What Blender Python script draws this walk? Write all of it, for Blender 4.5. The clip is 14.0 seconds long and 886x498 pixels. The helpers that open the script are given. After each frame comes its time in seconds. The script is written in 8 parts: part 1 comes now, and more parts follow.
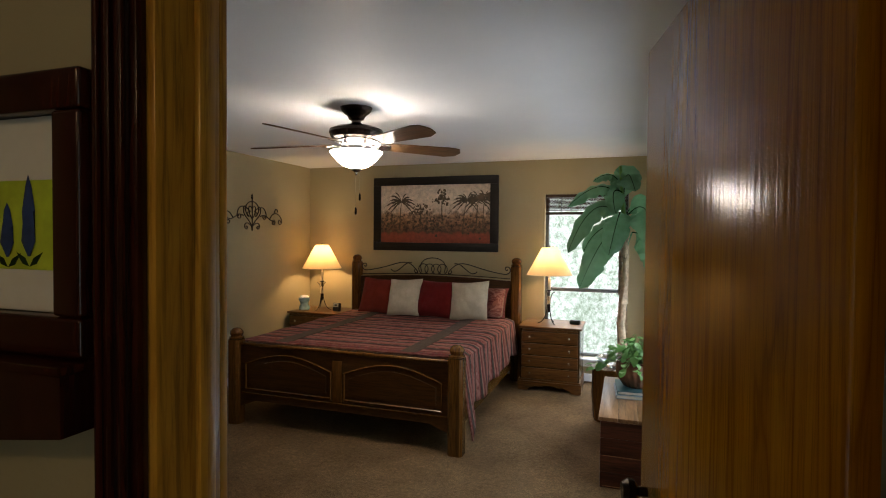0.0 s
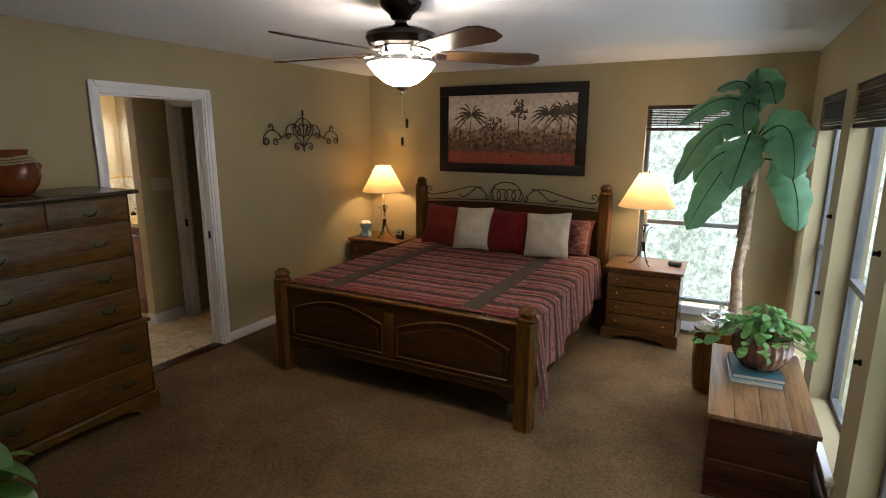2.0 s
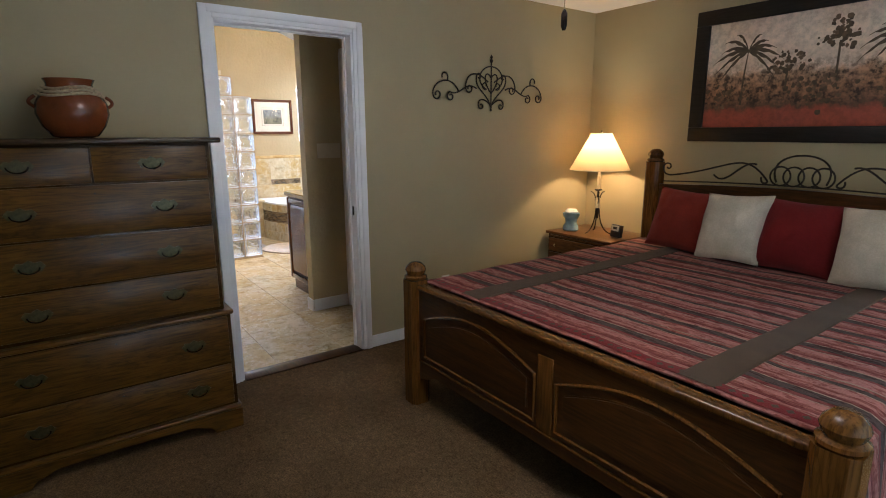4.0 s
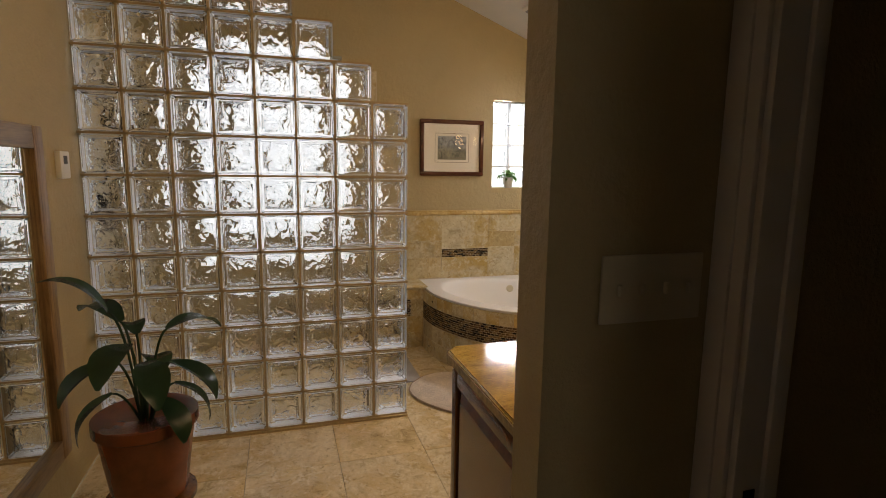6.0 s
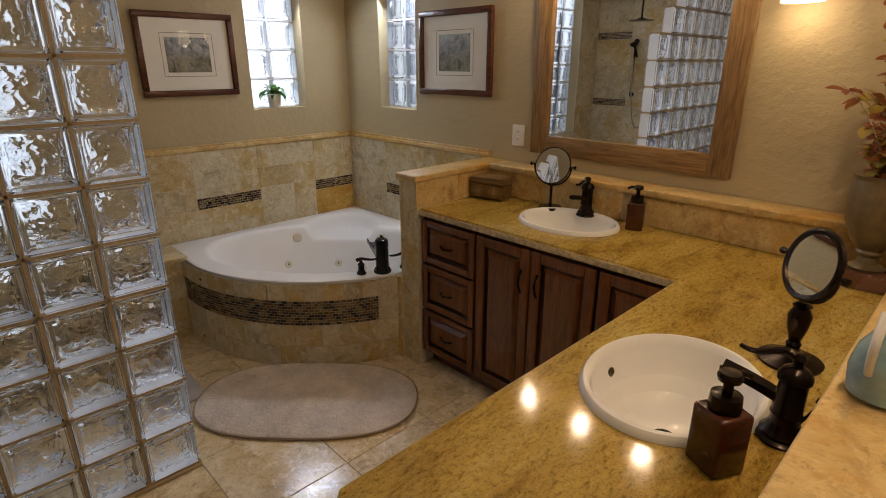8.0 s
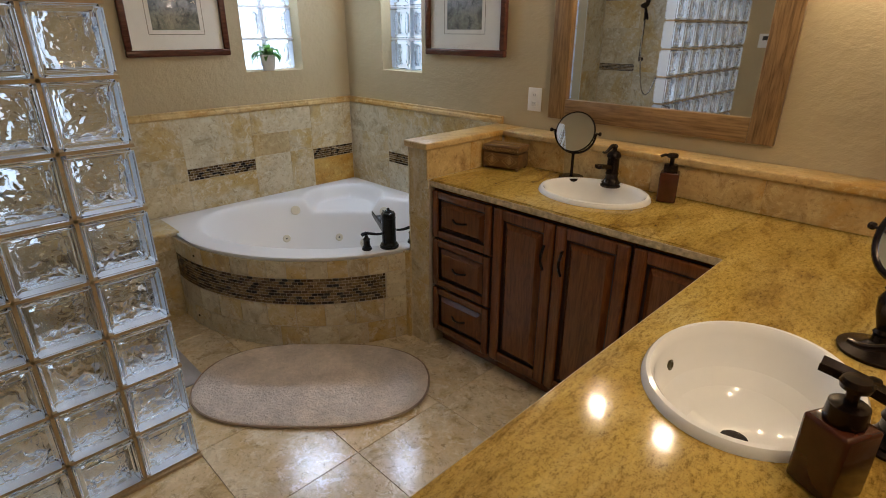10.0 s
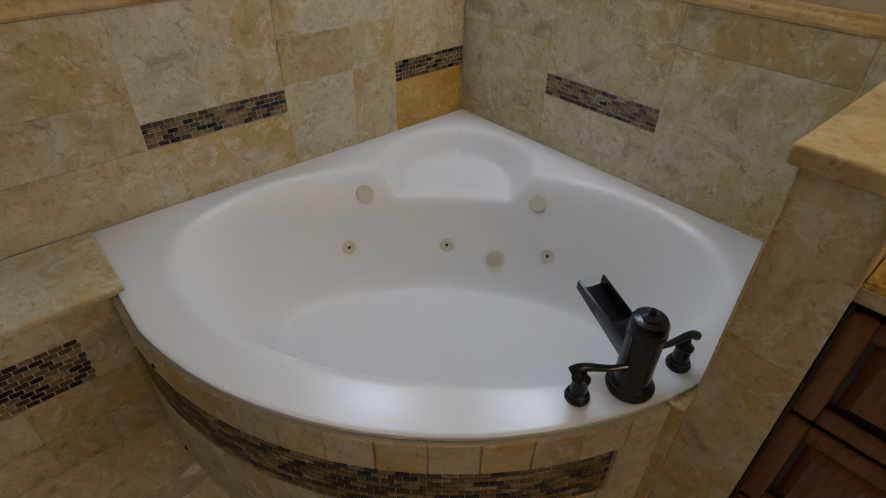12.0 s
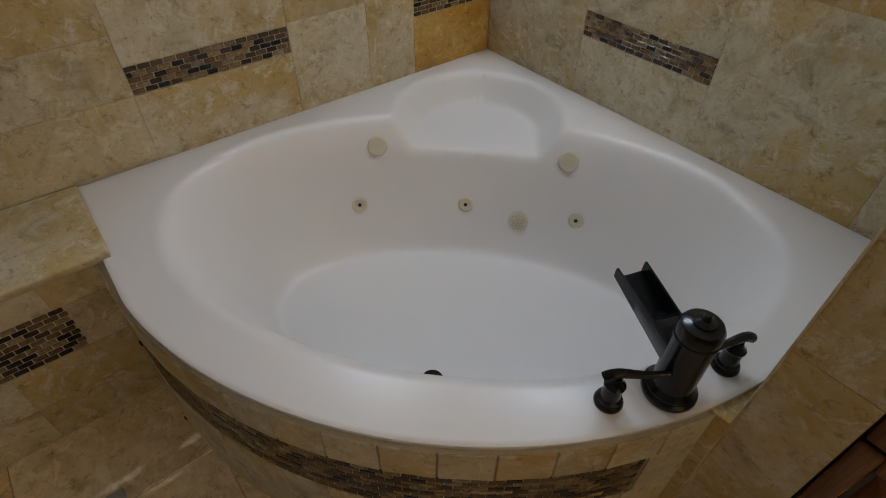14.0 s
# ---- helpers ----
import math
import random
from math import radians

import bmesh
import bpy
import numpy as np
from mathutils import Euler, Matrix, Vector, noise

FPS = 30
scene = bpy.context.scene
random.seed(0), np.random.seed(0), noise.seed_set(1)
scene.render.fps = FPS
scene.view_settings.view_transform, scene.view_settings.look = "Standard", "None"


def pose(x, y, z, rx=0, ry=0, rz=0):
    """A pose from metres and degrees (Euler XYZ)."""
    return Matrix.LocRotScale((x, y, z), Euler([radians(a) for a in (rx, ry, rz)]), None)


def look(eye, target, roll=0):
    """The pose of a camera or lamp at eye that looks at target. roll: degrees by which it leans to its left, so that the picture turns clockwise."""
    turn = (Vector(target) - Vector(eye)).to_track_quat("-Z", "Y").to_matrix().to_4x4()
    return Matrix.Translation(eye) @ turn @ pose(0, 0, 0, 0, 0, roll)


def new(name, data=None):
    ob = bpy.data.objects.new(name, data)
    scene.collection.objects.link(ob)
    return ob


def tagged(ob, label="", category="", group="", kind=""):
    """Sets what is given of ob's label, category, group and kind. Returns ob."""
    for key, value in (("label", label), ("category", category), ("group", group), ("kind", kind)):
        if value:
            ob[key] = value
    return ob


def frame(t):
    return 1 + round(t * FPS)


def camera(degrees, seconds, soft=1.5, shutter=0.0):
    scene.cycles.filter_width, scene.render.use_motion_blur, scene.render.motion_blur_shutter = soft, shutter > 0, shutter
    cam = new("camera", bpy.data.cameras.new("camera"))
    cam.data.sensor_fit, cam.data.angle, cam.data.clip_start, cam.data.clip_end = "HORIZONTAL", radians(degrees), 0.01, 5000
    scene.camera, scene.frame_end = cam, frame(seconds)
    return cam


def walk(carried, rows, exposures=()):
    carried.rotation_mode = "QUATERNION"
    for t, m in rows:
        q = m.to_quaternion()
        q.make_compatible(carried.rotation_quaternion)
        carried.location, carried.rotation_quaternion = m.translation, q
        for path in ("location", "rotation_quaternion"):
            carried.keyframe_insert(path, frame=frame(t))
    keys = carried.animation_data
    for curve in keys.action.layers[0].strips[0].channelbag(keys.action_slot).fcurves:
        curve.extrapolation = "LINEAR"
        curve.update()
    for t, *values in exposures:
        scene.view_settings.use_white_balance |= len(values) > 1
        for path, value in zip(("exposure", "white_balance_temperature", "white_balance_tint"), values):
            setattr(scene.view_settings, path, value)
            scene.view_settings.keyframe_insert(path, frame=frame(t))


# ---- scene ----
cam = camera(79.2, 14.0, soft=1.0)
PATH = [
    (0, (0.092, 0.171, 1.579), (-0.555, 2.063, 1.528), 0.5),
    (0.5, (0.005, 0.581, 1.688), (-0.824, 2.37, 1.358), 0.2),
    (1, (-0.052, 0.791, 1.756), (-0.916, 2.554, 1.374), 0.3),
    (1.5, (-0.079, 0.885, 1.771), (-0.973, 2.63, 1.378), 0.3),
    (2, (-0.099, 0.922, 1.771), (-1.001, 2.657, 1.357), 0.2),
    (2.5, (-0.114, 0.948, 1.762), (-1.018, 2.677, 1.324), 0.3),
    (3, (-0.138, 1.093, 1.722), (-1.075, 2.8, 1.267), 0.2),
    (3.5, (-0.28, 1.561, 1.614), (-1.471, 3.101, 1.159), 0.1),
    (3.6, (-0.34, 1.708, 1.591), (-1.595, 3.195, 1.131), 0.2),
    (4, (-0.658, 2.331, 1.46), (-2.241, 3.478, 1.035), -0.2),
    (4.2, (-0.894, 2.652, 1.46), (-2.637, 3.548, 1.06), 0.0),
    (6.3, (-4.367, 3.593, 1.548), (-6.259, 4.167, 1.249), 0.8),
    (6.5, (-4.524, 3.613, 1.586), (-6.354, 4.355, 1.272), 0.6),
    (7, (-4.719, 3.646, 1.627), (-6.351, 4.713, 1.182), 0.2),
    (7.5, (-4.903, 3.702, 1.638), (-6.364, 4.942, 1.066), 0.1),
    (8, (-4.977, 3.716, 1.643), (-6.335, 5.03, 0.987), -0.0),
    (8.2, (-4.994, 3.723, 1.648), (-6.327, 5.044, 0.959), -0.2),
    (10.3, (-5.287, 3.806, 1.573), (-6.601, 5.109, 0.815), 0.3),
    (10.5, (-5.465, 3.901, 1.559), (-6.856, 5.142, 0.834), 0.4),
    (11, (-6.111, 4.195, 1.483), (-7.624, 5.347, 0.866), 0.6),
    (11.5, (-6.67, 4.501, 1.426), (-8.07, 5.592, 0.503), 0.6),
    (12, (-6.965, 4.661, 1.421), (-8.169, 5.721, 0.226), 0.7),
    (12.5, (-7.075, 4.722, 1.429), (-8.198, 5.735, 0.121), 0.7),
    (13, (-7.103, 4.74, 1.424), (-8.195, 5.72, 0.065), 0.5),
    (13.5, (-7.095, 4.742, 1.421), (-8.17, 5.715, 0.044), 0.6),
    (14, (-7.099, 4.774, 1.391), (-8.224, 5.687, 0.012), 0.8),
]
walk(cam, [(t, look(eye, target, roll)) for t, eye, target, roll in PATH],
     exposures=[(0.0, 0.15, 6150, 16), (0.5, 0.08, 5450, 15), (1.0, 0.08, 5500, 15), (2.0, 0.18, 6000, 16), (3.0, 0.25, 6300, 16), (3.5, 0.38, 6250, 16), (3.9, 0.5, 5250, 14), (4.2, 0.5, 5250, 14), (6.3, -1.55, 7600, 18),
                (7.0, -1.68, 8000, 19), (8.2, -1.6, 5900, 17), (10.3, -1.3, 5500, 13), (11.5, -1.5, 5600, 13), (12.5, -1.8, 5850, 13), (14.0, -1.83, 5950, 13)])

# ---------------------------------------------------------------- light
world = bpy.data.worlds.new("sky")
scene.world = world
world.use_nodes = True
_nt = world.node_tree
_sky = _nt.nodes.new("ShaderNodeTexSky")
_sky.sky_type, _sky.sun_disc = "NISHITA", False
_sky.sun_elevation, _sky.sun_rotation = radians(55), radians(200)
_bg = _nt.nodes["Background"]
_bg.inputs["Strength"].default_value = 0.06
_nt.links.new(_sky.outputs[0], _bg.inputs["Color"])


def lamp(name, kind, m, energy, color, **more):
    data = bpy.data.lights.new(name, kind)
    data.energy, data.color = energy, color
    if "size" in more:
        data.shadow_soft_size = more["size"]
    if "w" in more:
        data.shape, data.size, data.size_y = "RECTANGLE", more["w"], more["h"]
    ob = new(name, data)
    ob.matrix_world = m
    return ob


_sun = lamp("sun", "SUN", look((0, 0, 0), (0.35, 0.5, -1)), 4.5, (1, 0.95, 0.88))
_sun.data.angle = radians(0.6)
DAY = (0.86, 0.94, 1.0)
WARM = (1.0, 0.73, 0.43)
SOFTW = (1.0, 0.88, 0.72)
AMBER = (1.0, 0.67, 0.32)
# open sky over the bedroom windows, above what the panes show
lamp("daylight_north", "AREA", look((-0.33, 7.25, 3.1), (-0.33, 5.3, 0.5)), 210, DAY, w=1.8, h=1.5)
lamp("daylight_east", "AREA", look((1.75, 4.12, 3.3), (-0.3, 4.12, 0.4)), 165, DAY, w=3.6, h=1.5)
# light thrown up from the sunlit ground outside the same windows
lamp("ground_bounce_east", "AREA", look((1.9, 4.12, 0.1), (-0.6, 4.12, 2.2)), 32, DAY, w=3.6, h=1.0)
BW_ = -8.604
# daylight in the bathroom's glass block windows
lamp("daylight_shower", "AREA", look((-8.80, 3.54, 1.62), (-7.0, 3.54, 1.4)), 18, DAY, w=1.05, h=1.5)
lamp("daylight_tub_west", "AREA", look((BW_ - 0.045, 5.625, 2.085), (-6.9, 4.9, 0.4)), 21, DAY, w=0.38, h=0.07)
lamp("daylight_tub_north", "AREA", look((-8.005, 6.25, 2.085), (-7.4, 4.6, 0.2)), 21, DAY, w=0.36, h=0.07)
lamp("daylight_blocks", "AREA", look((-8.82, 5.62, 1.73), (-7.0, 5.62, 1.73)), 8.0, DAY, w=0.5, h=0.9)
lamp("daylight_blocks", "AREA", look((-8.0, 6.42, 1.73), (-8.0, 4.0, 1.73)), 3.2, DAY, w=0.5, h=0.9)

# ---------------------------------------------------------------- materials


class Mat:
    """A node material: colour from two scales of noise, fine relief, gloss."""

    def __init__(self, name):
        self.m = bpy.data.materials.new(name)
        self.m.use_nodes = True
        self.nt = self.m.node_tree
        self.b = self.nt.nodes["Principled BSDF"]
        self.tc = self.nt.nodes.new("ShaderNodeTexCoord")

    def n(self, kind, **values):
        node = self.nt.nodes.new("ShaderNode" + kind)
        for k, v in values.items():
            node.inputs[k.replace("_", " ")].default_value = v
        return node

    def l(self, a, b):
        self.nt.links.new(a, b)

    def coords(self, scale=(1, 1, 1), rot=(0, 0, 0), world=False, jitter=False):
        mp = self.n("Mapping")
        mp.inputs["Scale"].default_value = scale
        mp.inputs["Rotation"].default_value = [radians(a) for a in rot]
        if world:
            src = self.n("NewGeometry").outputs["Position"]
        else:
            src = self.tc.outputs["Object"]
        self.l(src, mp.inputs["Vector"])
        if jitter:
            oi = self.n("ObjectInfo")
            mul = self.n("VectorMath")
            mul.operation = "SCALE"
            comb = self.n("CombineXYZ")
            for k in "XYZ":
                self.l(oi.outputs["Random"], comb.inputs[k])
            self.l(comb.outputs[0], mul.inputs[0])
            mul.inputs["Scale"].default_value = 37.0
            self.l(mul.outputs[0], mp.inputs["Location"])
        return mp.outputs[0]

    def noise(self, vec, scale, detail=4, rough=0.6, distort=0.0):
        nz = self.n("TexNoise", Scale=scale, Detail=detail, Roughness=rough, Distortion=distort)
        self.l(vec, nz.inputs["Vector"])
        return nz.outputs["Fac"]

    def ramp(self, fac, stops):
        r = self.n("ValToRGB")
        els = r.color_ramp.elements
        while len(els) < len(stops):
            els.new(0.5)
        for e, (p, c) in zip(els, stops):
            e.position, e.color = p, (*c, 1)
        self.l(fac, r.inputs[0])
        return r.outputs[0]

    def mix(self, a, b, fac, mode="MIX"):
        mx = self.nt.nodes.new("ShaderNodeMix")
        mx.data_type, mx.blend_type = "RGBA", mode
        for sock, v in ((mx.inputs[0], fac), (mx.inputs[6], a), (mx.inputs[7], b)):
            if hasattr(v, "is_linked"):
                self.l(v, sock)
            elif isinstance(v, (int, float)):
                sock.default_value = v
            else:
                sock.default_value = (*v, 1)
        return mx.outputs[2]

    def color(self, v):
        if hasattr(v, "is_linked"):
            self.l(v, self.b.inputs["Base Color"])
        else:
            self.b.inputs["Base Color"].default_value = (*v, 1)

    def rough(self, v, metal=0.0, spec=0.5, coat=0.0):
        if hasattr(v, "is_linked"):
            self.l(v, self.b.inputs["Roughness"])
        else:
            self.b.inputs["Roughness"].default_value = v
        self.b.inputs["Metallic"].default_value = metal
        self.b.inputs["Specular IOR Level"].default_value = spec
        self.b.inputs["Coat Weight"].default_value = coat
        self.b.inputs["Coat Roughness"].default_value = 0.12

    def bump(self, fac, dist, strength=0.6):
        bp = self.n("Bump", Strength=strength, Distance=dist)
        self.l(fac, bp.inputs["Height"])
        self.l(bp.outputs[0], self.b.inputs["Normal"])
        return bp.outputs[0]

    def glow(self, c, s):
        self.b.inputs["Emission Color"].default_value = (*c, 1)
        self.b.inputs["Emission Strength"].default_value = s


def paint(name, c1, c2, bump=0.0012, rough=0.62, scale=55.0):
    k = Mat(name)
    v = k.coords(world=True)
    k.color(k.mix(c1, c2, k.ramp(k.noise(v, 1.6, 5), [(0.35, (0, 0, 0)), (0.7, (1, 1, 1))])))
    k.rough(rough, spec=0.35)
    k.bump(k.noise(v, scale, 5, 0.65), bump, 0.8)
    return k.m


def wood(name, dark, mid, light, axis=0, rough=0.35, scale=1.0, grain=1.0, coat=0.08):
    """Timber with its grain along one axis."""
    k = Mat(name)
    st = [60.0 * scale] * 3
    st[axis] = 3.2 * scale
    v = k.coords(scale=st, jitter=True)
    st2 = [9.0 * scale] * 3
    st2[axis] = 0.9 * scale
    v2 = k.coords(scale=st2, jitter=True)
    big = k.noise(v2, 1.0, 4, 0.6, 0.8)
    fine = k.noise(v, 2.0, 6, 0.7, 0.3)
    rings = k.n("Math")
    rings.operation = "MULTIPLY"
    rings.inputs[1].default_value = 9.0
    k.l(big, rings.inputs[0])
    fr = k.n("Math")
    fr.operation = "PINGPONG"
    fr.inputs[1].default_value = 0.5
    k.l(rings.outputs[0], fr.inputs[0])
    base = k.ramp(fr.outputs[0], [(0.0, dark), (0.16, mid), (0.5, light)])
    base = k.mix(base, k.ramp(k.noise(v, 0.5, 5), [(0.3, dark), (0.5, mid), (0.75, light)]), 0.5)
    pores = k.ramp(fine, [(0.36, (0.28, 0.24, 0.2)), (0.52, (1, 1, 1))])
    k.color(k.mix(base, pores, 0.6 * grain, "MULTIPLY"))
    k.rough(rough, coat=coat, spec=0.3)
    k.bump(fine, 0.0004, 0.5)
    return k.m


def plain(name, c, rough=0.5, metal=0.0, spec=0.5, coat=0.0, vary=0.12, bump=0.0, scale=30.0):
    k = Mat(name)
    v = k.coords()
    lo = tuple(a * (1 - vary) for a in c)
    hi = tuple(min(1, a * (1 + vary)) for a in c)
    nz = k.noise(v, scale, 5)
    k.color(k.ramp(nz, [(0.3, lo), (0.7, hi)]))
    rr = k.n("MapRange")
    rr.inputs["To Min"].default_value = max(0.02, rough - 0.06)
    rr.inputs["To Max"].default_value = rough + 0.08
    k.l(k.noise(v, scale * 0.4, 4), rr.inputs["Value"])
    k.rough(rr.outputs[0], metal, spec, coat)
    if bump:
        k.bump(nz, bump, 0.6)
    return k.m


def travertine(name, gold=0.4, tone=1.0, rough=0.42, polished=False, tint=(1, 1, 1)):
    k = Mat(name)
    v = k.coords(world=True, jitter=True)
    big = k.noise(v, 2.2, 5, 0.6, 0.5)
    mid = k.noise(v, 8.0, 7, 0.66, 0.8)
    fine = k.noise(v, 70.0, 5, 0.7)
    c = lambda r, g, b: (r * tone, g * tone, b * tone)
    base = k.ramp(big, [(0.30, c(0.42, 0.355, 0.25)), (0.45, c(0.50, 0.445, 0.345)), (0.58, c(0.56, 0.515, 0.425)), (0.75, c(0.47, 0.41, 0.31))])
    cloud = k.ramp(mid, [(0.34, (0.60, 0.54, 0.44)), (0.45, (0.96, 0.95, 0.92)), (0.56, (1.10, 1.10, 1.10)), (0.66, (0.84, 0.80, 0.72))])
    base = k.mix(base, cloud, 0.85, "MULTIPLY")
    # honey coloured mineral stains with ragged edges
    patch = k.ramp(k.noise(v, 1.7, 11, 0.74, 0.5), [(0.485, (0, 0, 0)), (0.54, (gold * 0.55,) * 3), (0.62, (gold,) * 3)])
    base = k.mix(base, c(0.46, 0.325, 0.105), patch)
    pale = k.ramp(k.noise(v, 15.0, 9, 0.8, 0.7), [(0.52, (0, 0, 0)), (0.60, (0.7, 0.7, 0.7))])
    base = k.mix(base, c(0.66, 0.64, 0.58), pale)
    # filled pits and hairline veins
    pits = k.ramp(k.noise(v, 34, 9, 0.8, 0.5), [(0.37, (0.50, 0.44, 0.35)), (0.44, (0.96, 0.95, 0.93)), (0.52, (1, 1, 1))])
    base = k.mix(base, pits, 0.8, "MULTIPLY")
    oi = k.n("ObjectInfo")
    per = k.ramp(oi.outputs["Random"], [(0.0, (0.88, 0.86, 0.82)), (0.35, (1, 1, 1)), (0.7, (0.94, 0.93, 0.91)), (0.92, (1.0, 0.95, 0.84)), (1.0, (0.9, 0.80, 0.60))])
    base = k.mix(base, per, 0.85, "MULTIPLY")
    base = k.mix(base, k.ramp(fine, [(0.30, (0.72, 0.68, 0.62)), (0.45, (1, 1, 1)), (0.65, (1.06, 1.06, 1.06))]), 0.6, "MULTIPLY")
    k.color(k.mix(base, tint, 1.0, "MULTIPLY"))
    if polished:
        r = k.ramp(mid, [(0.3, (0.14,) * 3), (0.8, (0.26,) * 3)])
        k.rough(r, spec=0.5)
        k.bump(mid, 0.0006, 0.3)
    else:
        k.rough(rough, spec=0.4)
        k.bump(fine, 0.0007, 0.6)
    return k.m


M_WALL = paint("khaki_wall_paint", (0.335, 0.280, 0.160), (0.360, 0.303, 0.176))
M_BATHWALL = paint("tan_textured_wall_paint", (0.43, 0.352, 0.205), (0.47, 0.388, 0.23), bump=0.0095, scale=26)
M_CEIL = paint("white_ceiling_paint", (0.74, 0.755, 0.78), (0.78, 0.79, 0.81), bump=0.0015, scale=80)
M_TRIM = plain("white_trim_paint", (0.74, 0.74, 0.76), 0.35, vary=0.05, scale=4)


def _oak_door():
    """Varnished flat-sawn oak veneer: long upright figure, ripples in the lacquer that follow it."""
    k = Mat("varnished_oak_door")
    v = k.coords(scale=(7.0, 7.0, 0.40))
    figure = k.noise(v, 1.0, 4, 0.55, 0.9)
    lines = k.n("Math")
    lines.operation = "PINGPONG"
    lines.inputs[1].default_value = 0.055
    k.l(figure, lines.inputs[0])
    span = k.n("MapRange")
    span.inputs["From Max"].default_value = 0.055
    k.l(lines.outputs[0], span.inputs["Value"])
    pores = k.noise(k.coords(scale=(260, 260, 5)), 1.0, 4, 0.7)
    c = k.ramp(span.outputs[0], [(0.0, (0.24, 0.095, 0.002)), (0.22, (0.32, 0.142, 0.003)), (1.0, (0.40, 0.186, 0.004))])
    c = k.mix(c, k.ramp(k.noise(k.coords(scale=(3, 3, 0.8)), 1.0, 4), [(0.3, (0.72, 0.68, 0.6)), (0.7, (1.15, 1.15, 1.15))]), 0.8, "MULTIPLY")
    k.color(k.mix(c, k.ramp(pores, [(0.36, (0.5, 0.45, 0.4)), (0.5, (1, 1, 1))]), 0.6, "MULTIPLY"))
    k.rough(0.16, spec=0.18)
    ripple = k.noise(k.coords(scale=(55, 55, 1.6)), 1.0, 4, 0.6)
    k.bump(ripple, 0.0014, 0.8)
    return k.m


M_OAKDOOR = _oak_door()
M_JAMB = wood("honey_oak_jamb", (0.36, 0.165, 0.014), (0.48, 0.235, 0.024), (0.54, 0.28, 0.035), axis=2, rough=0.3, scale=0.7)
M_CASING = wood("mahogany_casing", (0.012, 0.002, 0.001), (0.028, 0.005, 0.002), (0.050, 0.010, 0.004), axis=2, rough=0.25, grain=0.4, coat=0.15)
M_BED_H = wood("walnut_bed_wood", (0.022, 0.0076, 0.0018), (0.050, 0.0180, 0.0038), (0.082, 0.0315, 0.0065), axis=0, rough=0.30)
M_BED_V = wood("walnut_bed_post_wood", (0.058, 0.022, 0.004), (0.100, 0.041, 0.007), (0.142, 0.062, 0.012), axis=2, rough=0.26)
M_DRES = wood("brown_oak_dresser", (0.024, 0.0095, 0.0012), (0.082, 0.037, 0.0040), (0.128, 0.062, 0.0070), axis=1, rough=0.33, scale=1.5)
# dark wood of the top; also put on bodies as shade in drawer gaps
M_TOP_GAPSHADE = wood("dark_top_and_gap_shade", (0.02, 0.01, 0.004), (0.04, 0.021, 0.008), (0.065, 0.036, 0.013), axis=1, rough=0.22)
M_NIGHT = wood("cherry_nightstand", (0.055, 0.021, 0.0045), (0.105, 0.042, 0.009), (0.155, 0.066, 0.015), axis=0, rough=0.33)
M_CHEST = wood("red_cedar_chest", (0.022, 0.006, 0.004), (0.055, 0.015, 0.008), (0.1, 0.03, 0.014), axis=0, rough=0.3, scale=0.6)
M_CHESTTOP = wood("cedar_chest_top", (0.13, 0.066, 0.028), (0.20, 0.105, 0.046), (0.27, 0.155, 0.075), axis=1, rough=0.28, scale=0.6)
M_VANITY = wood("dark_cherry_vanity", (0.085, 0.026, 0.007), (0.125, 0.041, 0.010), (0.165, 0.057, 0.015), axis=2, rough=0.2, scale=1.3, grain=0.45, coat=0.5)
M_OAKFRAME = wood("oak_mirror_frame", (0.15, 0.086, 0.034), (0.24, 0.145, 0.060), (0.32, 0.205, 0.092), axis=0, rough=0.3)
M_OAKFRAME_V = wood("oak_mirror_stile", (0.15, 0.086, 0.034), (0.24, 0.145, 0.060), (0.32, 0.205, 0.092), axis=2, rough=0.3)
M_BLACKWOOD = wood("black_picture_frame", (0.005, 0.0035, 0.0025), (0.009, 0.006, 0.0045), (0.015, 0.010, 0.007), axis=0, rough=0.5, coat=0.0)
M_REDFRAME = wood("mahogany_picture_frame", (0.04, 0.012, 0.008), (0.085, 0.026, 0.014), (0.13, 0.045, 0.022), axis=0, rough=0.25, scale=2)
M_IRON = plain("dark_wrought_iron", (0.030, 0.022, 0.016), 0.45, metal=0.6, vary=0.3)
M_BRONZE = plain("oil_rubbed_bronze", (0.020, 0.013, 0.010), 0.24, metal=0.75, vary=0.35)
M_BLACKMETAL = plain("black_faucet_metal", (0.012, 0.014, 0.017), 0.2, metal=0.4, vary=0.2)
M_BRASS = plain("aged_brass", (0.13, 0.115, 0.065), 0.35, metal=0.9, vary=0.3)
M_PULL = plain("dark_antique_brass", (0.075, 0.068, 0.036), 0.38, metal=0.85, vary=0.4, scale=60)
M_CHROME = plain("brushed_nickel", (0.62, 0.61, 0.60), 0.22, metal=1.0, vary=0.05)
M_PORC = plain("white_porcelain", (0.78, 0.77, 0.75), 0.08, spec=0.6, vary=0.01)
_tub = Mat("white_acrylic_tub")
_tub.color(_tub.ramp(_tub.noise(_tub.coords(), 2.0, 2), [(0.3, (0.755, 0.745, 0.735)), (0.7, (0.785, 0.775, 0.765))]))
_tub.rough(0.28, spec=0.45)
M_TUB = _tub.m
M_CREAM = plain("cream_plastic", (0.62, 0.57, 0.44), 0.3, vary=0.03)
M_WHITEP = plain("white_plastic", (0.75, 0.74, 0.71), 0.35, vary=0.03)
M_BLACKP = plain("black_plastic", (0.012, 0.012, 0.013), 0.35)
